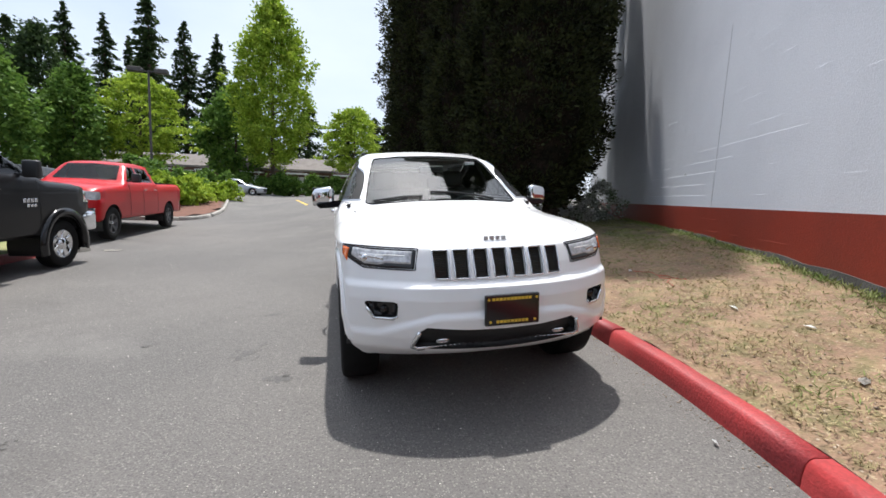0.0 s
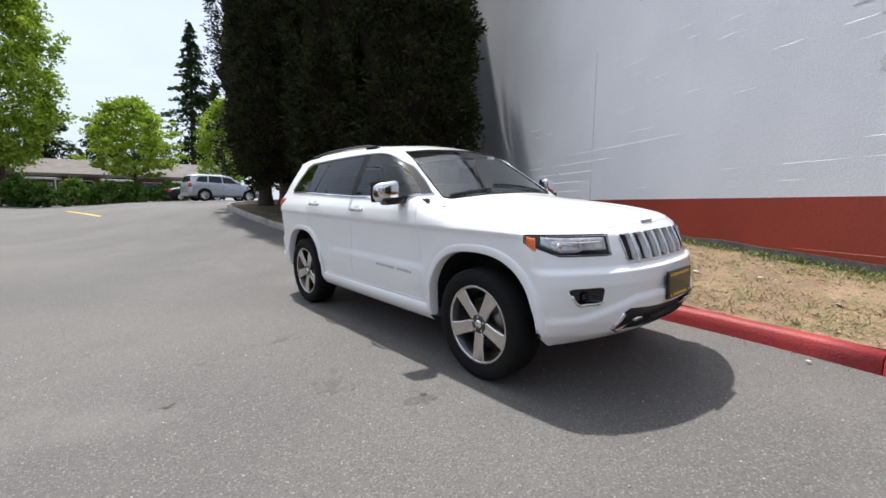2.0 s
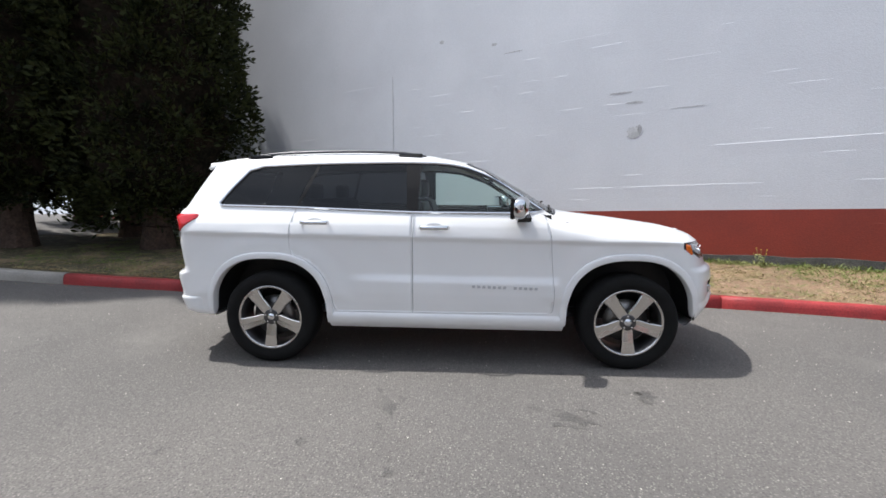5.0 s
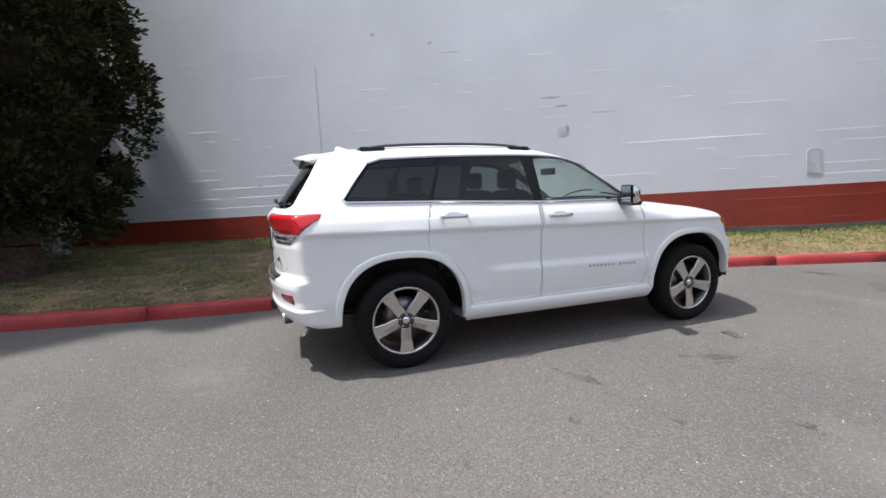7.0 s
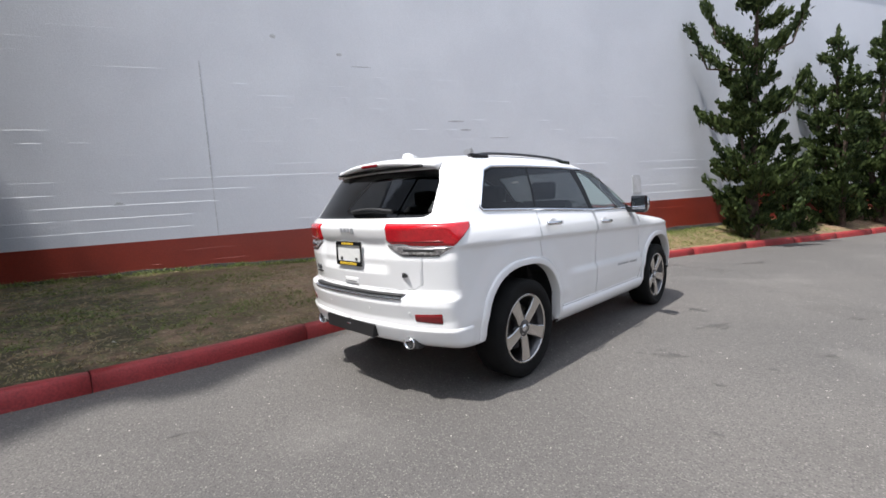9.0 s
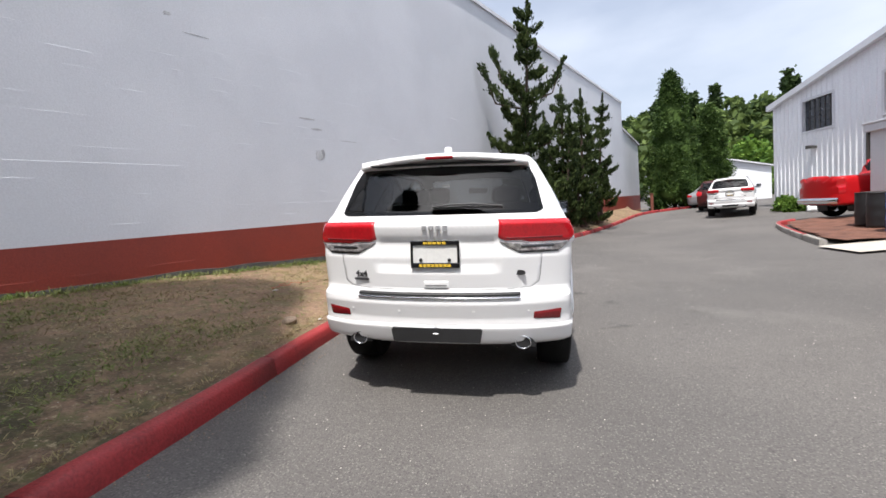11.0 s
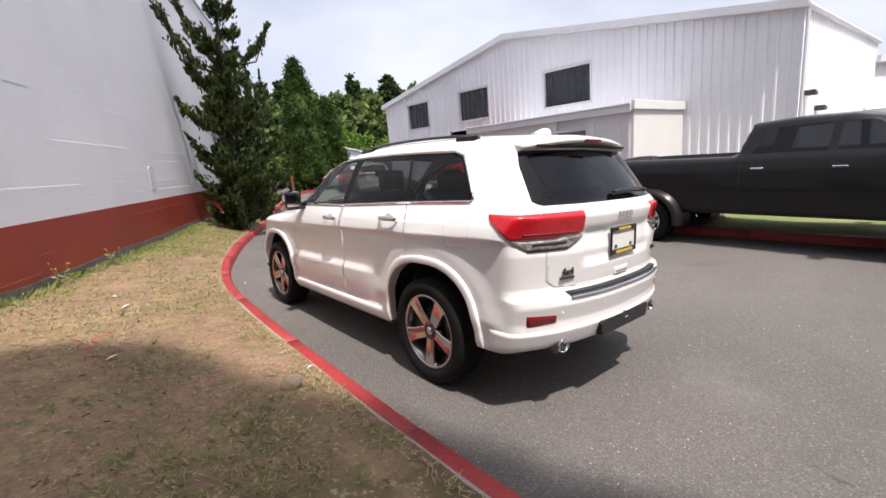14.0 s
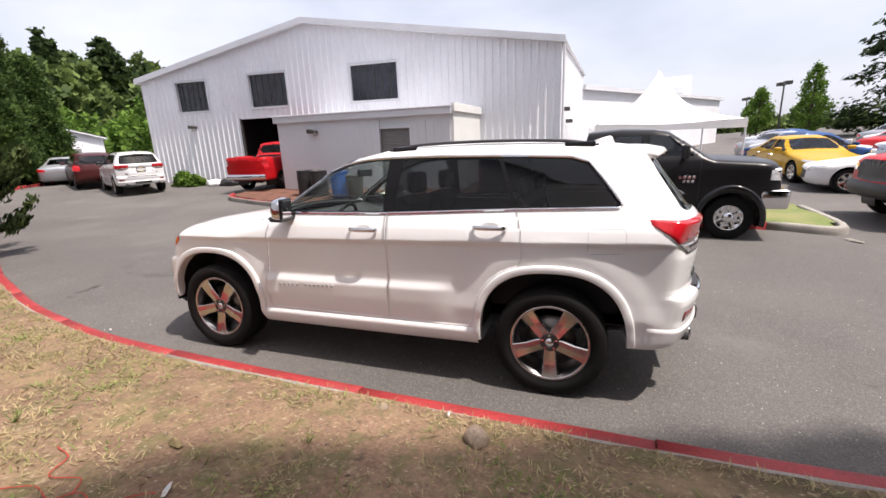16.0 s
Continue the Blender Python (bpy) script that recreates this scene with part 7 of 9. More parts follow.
for nm in ("window", "windscreen", "rear_window"):
    for ob in [o for o in main_car.children if o.name.split(".")[0] == nm]:
        ob.visible_shadow = False

yk = float(skin(1, 0.42, 1.60, -1.0)[0, 1])
part("screen_sticker", box(0.36, 0.46, yk + 0.006, yk + 0.010, 1.585, 1.615), M["paper"], cab, "small white sticker at the windscreen's top corner")

# ---- other vehicles ----
def carve(v, f, regions):
    """Splits a body's faces into named regions whose borders follow their outlines."""
    cls = np.zeros(len(f), int)
    c = v[f].mean(1)
    names = ["body"]
    for name, axis, poly, where, push in regions:
        if name not in names:
            names.append(name)
        a, b = [k for k in range(3) if k != axis]
        cls[(cls == 0) & where(c) & in_poly(c[:, a], c[:, b], poly)] = names.index(name)
    done = np.zeros(len(v), bool)
    for name, axis, poly, where, push in regions:
        a, b = [k for k in range(3) if k != axis]
        mine = (cls == names.index(name)) & where(c)
        inn, out = np.zeros(len(v), bool), np.zeros(len(v), bool)
        inn[f[mine].ravel()] = True
        out[f[~mine].ravel()] = True
        e = np.where(inn & out & ~done)[0]
        if len(e):
            u, w, d = near_outline(v[e, a], v[e, b], poly)
            ok = (d < 0.09) & ((v[e, 0] > 0.004) if axis else True)
            v[e[ok], a], v[e[ok], b] = u[ok], w[ok]
            done[e[ok]] = True
        if push:
            k = inn & ~out
            v[k, axis] -= push * (np.sign(v[k, axis]) if axis < 2 else 1)
    out = {}
    for i, name in enumerate(names):
        sub = f[cls == i]
        if len(sub):
            used, inv = np.unique(sub, return_inverse=True)
            out[name] = (v[used], inv.reshape(sub.shape))
    return out


def spec_hull(S):
    def fn(p):
        x, y, z = np.abs(p[..., 0]), p[..., 1], p[..., 2]
        pr = np.stack([x - np.interp(z, S["zs"], S["xs"]), z - (np.interp(y, S["yt"], S["zt"]) - 0.07 * x**2), S["zb"] - z,
                       0.9 * (np.interp(z, S["zf"], S["yf"]) + S.get("nose", 0.16) * (x / 0.9) ** 2.6 - y), 0.9 * (y - np.interp(z, S["zf"], S["yr"]) + 0.08 * (x / 0.9) ** 2.6)])
        m = pr.max(0)
        return m + 0.025 * np.log(np.exp((pr - m) / 0.025).sum(0))
    return fn


def spec_grid(S, dy=0.045, nt=73, nc=12):
    fn = spec_hull(S)
    y0, y1 = S["yf"][1] + 0.45, S["yr"][1] - 0.35
    ys = np.arange(y0, y1, dy)
    th = np.radians(np.linspace(-90, 90, nt))
    ph = np.radians(np.linspace(90, 0, nc)[:-1])
    o, w = [], []
    zc = S["zc"]
    for p in ph:
        o.append(np.tile([0, ys[0], zc], (nt, 1)))
        w.append(np.stack([np.cos(p) * np.cos(th), np.full(nt, -np.sin(p)), np.cos(p) * np.sin(th)], 1))
    for y in ys:
        o.append(np.tile([0, y, zc], (nt, 1)))
        w.append(np.stack([np.cos(th), np.zeros(nt), np.sin(th)], 1))
    for p in ph[::-1]:
        o.append(np.tile([0, ys[-1], zc], (nt, 1)))
        w.append(np.stack([np.cos(p) * np.cos(th), np.full(nt, np.sin(p)), np.cos(p) * np.sin(th)], 1))
    o, w = np.array(o), np.array(w)
    lo, hi = np.zeros(o.shape[:-1]), np.full(o.shape[:-1], 4.0)
    for _ in range(22):
        mid = (lo + hi) / 2
        inside = fn(o + w * mid[..., None]) < 0
        lo, hi = np.where(inside, mid, lo), np.where(inside, hi, mid)
    v = o + w * lo[..., None]
    n, k = v.shape[:2]
    idx = np.arange(n * k).reshape(n, k)
    return v.reshape(-1, 3), np.stack([idx[:-1, :-1], idx[1:, :-1], idx[1:, 1:], idx[:-1, 1:]], -1).reshape(-1, 4)


def vehicle(name, label, S, m, paint, group="", wheel_look=("alloy", "alloy_dark", 6)):
    """A car or pickup from its side, plan and section lines; the front points to -y."""
    top = empty(name, m, label, "truck" if "pickup" in name else "car", group)
    v, f = spec_grid(S, *((0.05, 65, 11) if "pickup" in name else (0.07, 45, 8)))
    regions = []
    for cy in S["axles"]:
        regions.append(("arch", 0, arc(cy, S["tyre"], S["tyre"] + 0.07, -70, 250, 30), lambda c: c[:, 0] > 0.45, 0))
    for k, poly in enumerate(S["windows"]):
        regions.append((f"side{k}", 0, poly, lambda c: c[:, 0] > 0.4, 0.006))
    regions.append(("screen", 1, S["screen"], lambda c: (c[:, 1] < S["mid"]) & (c[:, 1] > S["yf"][1] + 0.6), 0.004))
    regions.append(("back", 1, S["back"], lambda c: c[:, 1] > S["mid"], 0.004))
    if "bed" in S:
        regions.append(("bed", 2, S["bed"], lambda c: c[:, 2] > 0.9, 0.45))
    regions.append(("lamp", 1, S["lamp"], lambda c: c[:, 1] < S["yf"][1] + 0.55, 0.006))
    regions.append(("grille", 1, S["grille"], lambda c: c[:, 1] < S["mid"] - 0.8, 0.03))
    regions.append(("tail", 1, S["tail"], lambda c: c[:, 1] > S["yr"][1] - 0.22, 0.0))
    look_ = {"body": ("body_shell", paint), "screen": ("windscreen", M["glass_dark"]), "back": ("rear_window", M["glass_dark"]), "bed": ("load_bed", M["black"]), "lamp": ("headlamp", M["clear_lens"]), "grille": ("grille", M["black"]), "tail": ("tail_lamp", M["red_lens"])}
    for nm, (pv, pf) in carve(v, f, regions).items():
        if nm == "arch":
            continue
        n2, mt = look_.get(nm, ("window", M["glass_dark"]))
        flip = pv * np.array([-1, 1, 1])
        if nm in ("body", "screen", "back", "bed", "grille"):
            fill(n2, np.concatenate([pv, flip]), np.concatenate([pf, pf[:, ::-1] + len(pv)]), mt, top, smooth=True)
        else:
            fill(n2, pv, pf, mt, top, smooth=True)
            fill(n2, flip, pf[:, ::-1], mt, top, smooth=True)
    part("underbody", box(-0.78, 0.78, S["yf"][1] + 0.35, S["yr"][1] - 0.3, S["zb"] - 0.04, S["zb"] + 0.22), M["black"], top)
    part("cabin_trim", box(-0.62, 0.62, S["mid"] - 0.7, S["mid"] + 0.9, S["zb"] + 0.2, S["belt"] - 0.12), M["seat"], top)
    hw = np.interp(0.5, S["zs"], S["xs"])
    for cy in S["axles"]:
        for side in (1, -1):
            wheel(top, (side * (hw - 0.115), cy, S["tyre"]), side, 20, S["tyre"], S["rim"], 0.24, wheel_look[2], wheel_look[0], wheel_look[1])
            bm = bmesh.new()
            rows = [[bm.verts.new((side * x, cy + (S["tyre"] + 0.075) * math.cos(radians(a)), S["tyre"] + (S["tyre"] + 0.075) * math.sin(radians(a)))) for a in np.linspace(-20, 200, 20)] for x in (0.45, hw - 0.03)]
            for k in range(19):
                bm.faces.new((rows[0][k], rows[0][k + 1], rows[1][k + 1], rows[1][k]))
            part("wheel_well", bm, M["black"], top)
    for side in (1, -1):
        my = S["mirror"][0]
        mr = part("side_mirror", box(side * (hw + 0.02), side * (hw + 0.24), my - 0.06, my + 0.05, S["mirror"][1], S["mirror"][1] + S.get("mirror_h", 0.16), 0.03, seg=2), S.get("mirror_mat", paint), top, smooth=True)
        part("mirror_arm", box(side * (hw - 0.12), side * (hw + 0.04), my - 0.03, my + 0.03, S["mirror"][1] + 0.02, S["mirror"][1] + 0.06), M["black"], mr)
        for hy, hz in S["handles"]:
            xx = np.interp(hz, S["zs"], S["xs"]) + 0.012
            part("door_handle", box(side * xx, side * (xx + 0.03), hy - 0.09, hy + 0.09, hz - 0.015, hz + 0.015, 0.008), S.get("handle_mat", M["chrome"]), top)
        for gy, z0, z1 in S["gaps"]:
            zz = np.linspace(z0, z1, 8)
            part("door_gap", ribbon_tube([(side * (np.interp(z, S["zs"], S["xs"]) - 0.001), gy, z) for z in zz], 0.006, closed=False, sides=5), M["black"], top)
    for nm, yy, zz, mt, dd in S["bumpers"]:
        bm = bmesh.new()
        xs = np.linspace(-1, 1, 21) * (hw - 0.03)
        sg = 1 if yy > 0 else -1
        rows = []
        for z, d in ((zz[0], -0.06), (zz[0], 0.0), (sum(zz) / 2, 0.025), (zz[1], 0.0), (zz[1], -0.06)):
            rows.append([bm.verts.new((x, yy + sg * d - sg * dd * (abs(x) / 0.9) ** 2.6, z)) for x in xs])
        for p, q in zip(rows, rows[1:]):
            for k in range(20):
                bm.faces.new((p[k], p[k + 1], q[k + 1], q[k]))
        bmesh.ops.recalc_face_normals(bm, faces=bm.faces)
        part(nm, bm, mt, top, smooth=True)
    return top


def paint(name, c, rough=0.3, metal=0.0):
    M[name] = mat(name, c, rough, metal, vary=0.03, scale=1.5, fine=900, coat=0.18, world_space=False, spec=0.2)
    return M[name]


def pickup_spec(k, chrome):
    """A crew-cab pickup; k stretches its length."""
    y = lambda *a: [q * k for q in a]
    return dict(zs=[0.3, 0.5, 0.9, 1.2, 1.38, 1.44, 1.9, 2.0], xs=[0.93, 0.985, 1.0, 0.99, 0.95, 0.90, 0.70, 0.62], zb=0.48, zc=0.95,
                yt=y(-3.3, -3.12, -3.0, -2.5, -1.35, -1.24, -0.55, -0.25, 0.4, 1.02, 1.12, 1.16, 3.8), zt=[1.12, 1.22, 1.28, 1.36, 1.40, 1.44, 1.90, 1.96, 1.97, 1.93, 1.55, 1.43, 1.45],
                zf=[0.3, 0.5, 0.75, 1.15, 1.3, 2.0], yf=y(-3.05, -3.12, -3.14, -3.10, -3.0, -2.9), yr=y(3.50, 3.53, 3.55, 3.55, 3.55, 3.55), nose=0.12,
                axles=[-2.15 * k, 2.15 * k], tyre=0.40, rim=0.235, belt=1.42, mid=0.0,
                windows=[[(-1.0 * k, 1.43), (-0.56 * k, 1.82), (-0.15 * k, 1.83), (-0.13 * k, 1.43)], [(-0.05 * k, 1.43), (-0.06 * k, 1.83), (0.78 * k, 1.80), (0.92 * k, 1.43)]],
                screen=[(-0.02, 1.47), (0.72, 1.46), (0.60, 1.86), (-0.02, 1.89)], back=[(-0.02, 1.50), (0.66, 1.50), (0.58, 1.83), (-0.02, 1.85)],
                bed=[(-0.02, 1.22 * k), (0.80, 1.22 * k), (0.80, 3.45 * k), (-0.02, 3.45 * k)],
                lamp=[(0.62, 1.0), (0.97, 0.98), (0.97, 1.17), (0.64, 1.2)], grille=[(-0.02, 0.82), (0.54, 0.84), (0.56, 1.22), (-0.02, 1.24)], tail=[(0.82, 0.85), (1.02, 0.85), (1.02, 1.30), (0.84, 1.30)],
                mirror=(-0.95 * k, 1.42), mirror_h=0.24, handles=[(-0.02 * k, 1.22), (0.82 * k, 1.22)], gaps=[(-1.05 * k, 0.55, 1.36), (-0.09 * k, 0.55, 1.40), (1.09 * k, 0.55, 1.40)],
                bumpers=[("front_bumper", -3.2 * k, (0.52, 0.80), M["chrome"] if chrome else M["black"], 0.12), ("rear_bumper", 3.57 * k, (0.52, 0.72), M["chrome"], 0.05)], mirror_mat=M["black"])


def dually_spec():
    """A tall crew-cab pickup with a short bed."""
    S = pickup_spec(1.0, True)
    S.update(zs=[0.3, 0.6, 1.0, 1.3, 1.47, 1.53, 2.0, 2.1], zb=0.58, zc=1.05, yt=[-3.3, -3.05, -2.95, -2.6, -1.85, -1.75, -1.08, -0.8, -0.2, 0.40, 0.50, 0.56, 3.2], zt=[1.2, 1.33, 1.39, 1.46, 1.51, 1.55, 2.0, 2.06, 2.08, 2.04, 1.75, 1.56, 1.58],
             zf=[0.3, 0.55, 0.85, 1.25, 1.42, 2.1], yf=[-2.95, -3.0, -3.02, -2.98, -2.9, -2.8], yr=[2.78, 2.81, 2.83, 2.83, 2.83, 2.83], axles=[-2.15, 1.93], belt=1.5, mid=-0.6,
             windows=[[(-1.52, 1.54), (-1.08, 1.92), (-0.72, 1.94), (-0.70, 1.54)], [(-0.60, 1.54), (-0.62, 1.94), (0.20, 1.91), (0.34, 1.54)]],
             screen=[(-0.02, 1.57), (0.72, 1.56), (0.60, 1.97), (-0.02, 2.0)], back=[(-0.02, 1.62), (0.66, 1.62), (0.58, 1.94), (-0.02, 1.96)], bed=[(-0.02, 0.66), (0.80, 0.66), (0.80, 2.72), (-0.02, 2.72)],
             lamp=[(0.62, 1.08), (0.97, 1.06), (0.97, 1.27), (0.64, 1.3)], grille=[(-0.02, 0.88), (0.54, 0.9), (0.56, 1.32), (-0.02, 1.34)], tail=[(0.82, 0.95), (1.02, 0.95), (1.02, 1.42), (0.84, 1.42)], mirror=(-1.34, 1.50), mirror_h=0.26,
             handles=[(-0.78, 1.32), (0.22, 1.32)], gaps=[(-1.62, 0.65, 1.46), (-0.66, 0.65, 1.50), (0.47, 0.65, 1.50)],
             bumpers=[("front_bumper", -3.06, (0.6, 0.9), M["chrome"], 0.12), ("rear_bumper", 2.86, (0.6, 0.82), M["chrome"], 0.05)])
    return S


def sedan_spec(h=1.45):
    d = h - 1.45
    return dict(zs=[0.15, 0.3, 0.6, 0.85, 0.92, 1.35, 1.5], xs=[0.80, 0.88, 0.905, 0.88, 0.85, 0.62, 0.55], zb=0.2, zc=0.62,
                yt=[-2.5, -2.3, -2.1, -1.0, -0.92, -0.15, 0.3, 0.8, 1.35, 1.9, 2.4], zt=[0.62, 0.70, 0.76, 0.93, 0.96, 1.38 + d, 1.45 + d, 1.43 + d, 1.12 + 0.5 * d, 1.0, 0.95],
                zf=[0.15, 0.4, 0.7, 1.0, 1.6], yf=[-2.2, -2.32, -2.3, -2.1, -1.8], yr=[2.1, 2.25, 2.3, 2.28, 2.1], nose=0.3, axles=[-1.38, 1.38], tyre=0.32, rim=0.22, belt=0.93, mid=0.1,
                windows=[[(-0.72, 0.94), (-0.15, 1.30), (0.25, 1.33 + d), (0.25, 0.95)], [(0.32, 0.95), (0.32, 1.33 + d), (0.75, 1.31 + d), (1.25, 1.0)]],
                screen=[(-0.02, 1.0), (0.70, 0.98), (0.56, 1.33 + d), (-0.02, 1.37 + d)], back=[(-0.02, 1.08), (0.62, 1.06), (0.5, 1.32 + d), (-0.02, 1.36 + d)],
                lamp=[(0.5, 0.58), (0.86, 0.62), (0.86, 0.74), (0.55, 0.70)], grille=[(-0.02, 0.35), (0.42, 0.36), (0.45, 0.60), (-0.02, 0.62)], tail=[(0.5, 0.70), (0.9, 0.70), (0.9, 0.87), (0.52, 0.87)],
                mirror=(-0.66, 0.95), mirror_h=0.12, handles=[(0.15, 0.82), (1.05, 0.84)], gaps=[(-0.8, 0.3, 0.9), (0.28, 0.3, 0.93), (1.2, 0.5, 0.95)], bumpers=[])


def suv_spec():
    S = sedan_spec()
    S.update(zs=[0.2, 0.4, 0.8, 1.05, 1.12, 1.6, 1.75], xs=[0.84, 0.91, 0.93, 0.90, 0.87, 0.68, 0.6], zb=0.3, zc=0.8, yt=[-2.5, -2.3, -2.1, -1.05, -0.95, -0.3, 0.2, 1.6, 2.1, 2.3], zt=[0.9, 1.0, 1.04, 1.14, 1.18, 1.62, 1.70, 1.68, 1.6, 1.5],
             zf=[0.2, 0.5, 0.9, 1.1, 1.8], yf=[-2.2, -2.32, -2.28, -2.1, -1.8], yr=[2.2, 2.32, 2.3, 2.24, 1.98], tyre=0.37, rim=0.24, belt=1.13,
             windows=[[(-0.72, 1.14), (-0.25, 1.50), (0.25, 1.57), (0.25, 1.15)], [(0.32, 1.15), (0.32, 1.57), (1.05, 1.57), (1.12, 1.16)], [(1.2, 1.16), (1.14, 1.56), (1.6, 1.53), (1.85, 1.2)]],
             screen=[(-0.02, 1.22), (0.72, 1.2), (0.6, 1.55), (-0.02, 1.6)], back=[(-0.02, 1.15), (0.68, 1.15), (0.58, 1.52), (-0.02, 1.55)], lamp=[(0.5, 0.82), (0.88, 0.84), (0.88, 0.97), (0.55, 0.97)],
             grille=[(-0.02, 0.6), (0.42, 0.62), (0.45, 0.95), (-0.02, 0.97)], tail=[(0.66, 0.85), (0.95, 0.85), (0.95, 1.12), (0.68, 1.12)], mirror=(-0.7, 1.12), handles=[(0.12, 1.0), (1.0, 1.02)], gaps=[(-0.82, 0.42, 1.1), (0.28, 0.42, 1.12), (1.16, 0.7, 1.13)])
    return S


def ground_at(x, y, rz):
    return pose(x, y, float(height(x, y)), 0, 0, rz)


grey_truck = vehicle("pickup_truck", "dark grey crew-cab pickup with chrome wheels beside the island kerb", dually_spec(), pose(-6.62, 2.02, -0.235, 0, 0, 175.6), paint("charcoal_paint", (0.013, 0.0125, 0.0135), 0.3, 0.0), "", ("chrome", "chrome", 8))
bm = bmesh.new()
for i in range(4):
    add_box(bm, -1.012, -0.998, -1.55 + i * 0.075, -1.495 + i * 0.075, 1.12, 1.18, 0.004)
for i in range(3):
    add_box(bm, -1.012, -0.998, -1.53 + i * 0.07, -1.48 + i * 0.07, 1.05, 1.095, 0.004)
tagged(part("door_badge", bm, M["chrome"], grey_truck, "chrome badge bars on the door"), "", "", "", "stuff")
for sx in (1, -1):
    bm = bmesh.new()
    rows = []
    for a in np.linspace(-8, 188, 26):
        rows.append([bm.verts.new((sx * x, 1.93 + r * math.cos(radians(a)), 0.40 + r * math.sin(radians(a)))) for r, x in ((0.46, 0.92), (0.46, 1.13), (0.50, 1.145), (0.55, 1.09), (0.60, 0.985))])
    for p, q in zip(rows, rows[1:]):
        for k in range(4):
            bm.faces.new((p[k], p[k + 1], q[k + 1], q[k]))
    bmesh.ops.recalc_face_normals(bm, faces=bm.faces)
    part("rear_fender", bm, M["charcoal_paint"], grey_truck, "", smooth=True)
    wheel(grey_truck, (sx * 1.03, 1.93, 0.40), sx, 10, 0.40, 0.235, 0.22, 8, "chrome", "chrome")
for sx in (1, -1):
    bm = bmesh.new()
    rows = []
    for a in np.linspace(-14, 194, 30):
        rows.append([bm.verts.new((sx * x, -2.15 + r * math.cos(radians(a)), 0.40 + r * 1.08 * math.sin(radians(a)))) for r, x in ((0.465, 0.90), (0.465, 1.035), (0.48, 1.05), (0.56, 1.04), (0.575, 0.98))])
    for p, q in zip(rows, rows[1:]):
        for k in range(4):
            bm.faces.new((p[k], p[k + 1], q[k + 1], q[k]))
    bmesh.ops.recalc_face_normals(bm, faces=bm.faces)
    part("arch_flare", bm, M["gloss_black"], grey_truck, "black front wheel arch flare", smooth=True)
    lamp_ = part("headlamp_housing", box(min(sx * 0.58, sx * 0.925), max(sx * 0.58, sx * 0.925), -2.89, -2.5, 1.08, 1.30, 0.05, seg=3), M["chrome"], grey_truck, "large bright headlamp", smooth=True)
    for z_, r_ in ((1.245, 0.05), (1.125, 0.045)):
        part("bulb_lens", tube((sx * 0.77, -2.87, z_), (sx * 0.77, -2.9, z_), r_, sides=16), M["clear_lens"], lamp_)
    part("bumper_end", box(min(sx * 0.66, sx * 1.0), max(sx * 0.66, sx * 1.0), -3.03, -2.58, 0.58, 0.93, 0.05, seg=3), M["chrome"], grey_truck, "chrome bumper end", smooth=True)
    part("fog_lamp", tube((sx * 0.82, -3.026, 0.74), (sx * 0.82, -3.038, 0.74), 0.055, sides=16), M["clear_lens"], grey_truck)
    v_, f_ = revolve([(0.098, 0.232), (0.085, 0.20), (0.07, 0.17), (0.075, 0.12), (0.09, 0.095), (0.125, 0.08), (0.128, 0.001)], 36)
    v_ = v_ * np.array([sx, 1, 1]) + np.array([sx * (np.interp(0.5, dually_spec()["zs"], dually_spec()["xs"]) - 0.115), -2.15, 0.40])
    cover = fill("wheel_cover", v_, f_, M["chrome"], grey_truck, "chrome wheel cover with round holes", smooth=True)
    x_ = float(v_[:, 0].max() if sx > 0 else v_[:, 0].min()) - sx * 0.05
    for k in range(10):
        a = 2 * math.pi * k / 10
        part("cover_hole", tube((x_ - sx * 0.03, -2.15 + 0.168 * math.cos(a), 0.40 + 0.168 * math.sin(a)), (x_ + sx * 0.0, -2.15 + 0.168 * math.cos(a), 0.40 + 0.168 * math.sin(a)), 0.026, sides=12), M["black"], cover)
vehicle("pickup_truck", "red crew-cab pickup with black wheels at the island's end", pickup_spec(0.86, False), ground_at(-7.3, 9.6, 0.0), paint("red_truck_paint", (0.46, 0.009, 0.012)), "", ("alloy_dark", "alloy_dark", 5))
vehicle("pickup_truck", "bright red pickup half out of the workshop doorway", pickup_spec(0.80, False), ground_at(-13.1, -11.6, -88), M["red_truck_paint"], "", ("alloy", "alloy", 6))
far_suv = copy_thing(main_car, pose(-10.85, -18.7, float(height(-10.85, -18.7)), 0, 0, -26))
tagged(far_suv, "white sport utility car parked further up the drive")
vehicle("suv", "dark red sport utility car parked behind a white one", suv_spec(), ground_at(-12.0, -23.1, -26), paint("maroon_paint", (0.06, 0.015, 0.015)))
vehicle("sedan", "silver sedan at the end of the drive", sedan_spec(), ground_at(-13.4, -27.3, -42), paint("silver_paint", (0.42, 0.44, 0.47), 0.3, 0.5))
vehicle("suv", "black boxy off-road car behind the red pickup", suv_spec(), ground_at(-13.0, 17.0, 78), paint("black_paint", (0.012, 0.012, 0.014)))
vehicle("suv", "dark workshop car inside the open bay", suv_spec(), pose(-18.8, -14.9, -0.05, 0, 0, -70), paint("grey_paint", (0.10, 0.105, 0.11), 0.3, 0.4))
paint("white_paint_car", (0.75, 0.75, 0.74))
paint("yellow_paint", (0.50, 0.29, 0.015))
paint("blue_paint", (0.03, 0.08, 0.22), 0.3, 0.3)
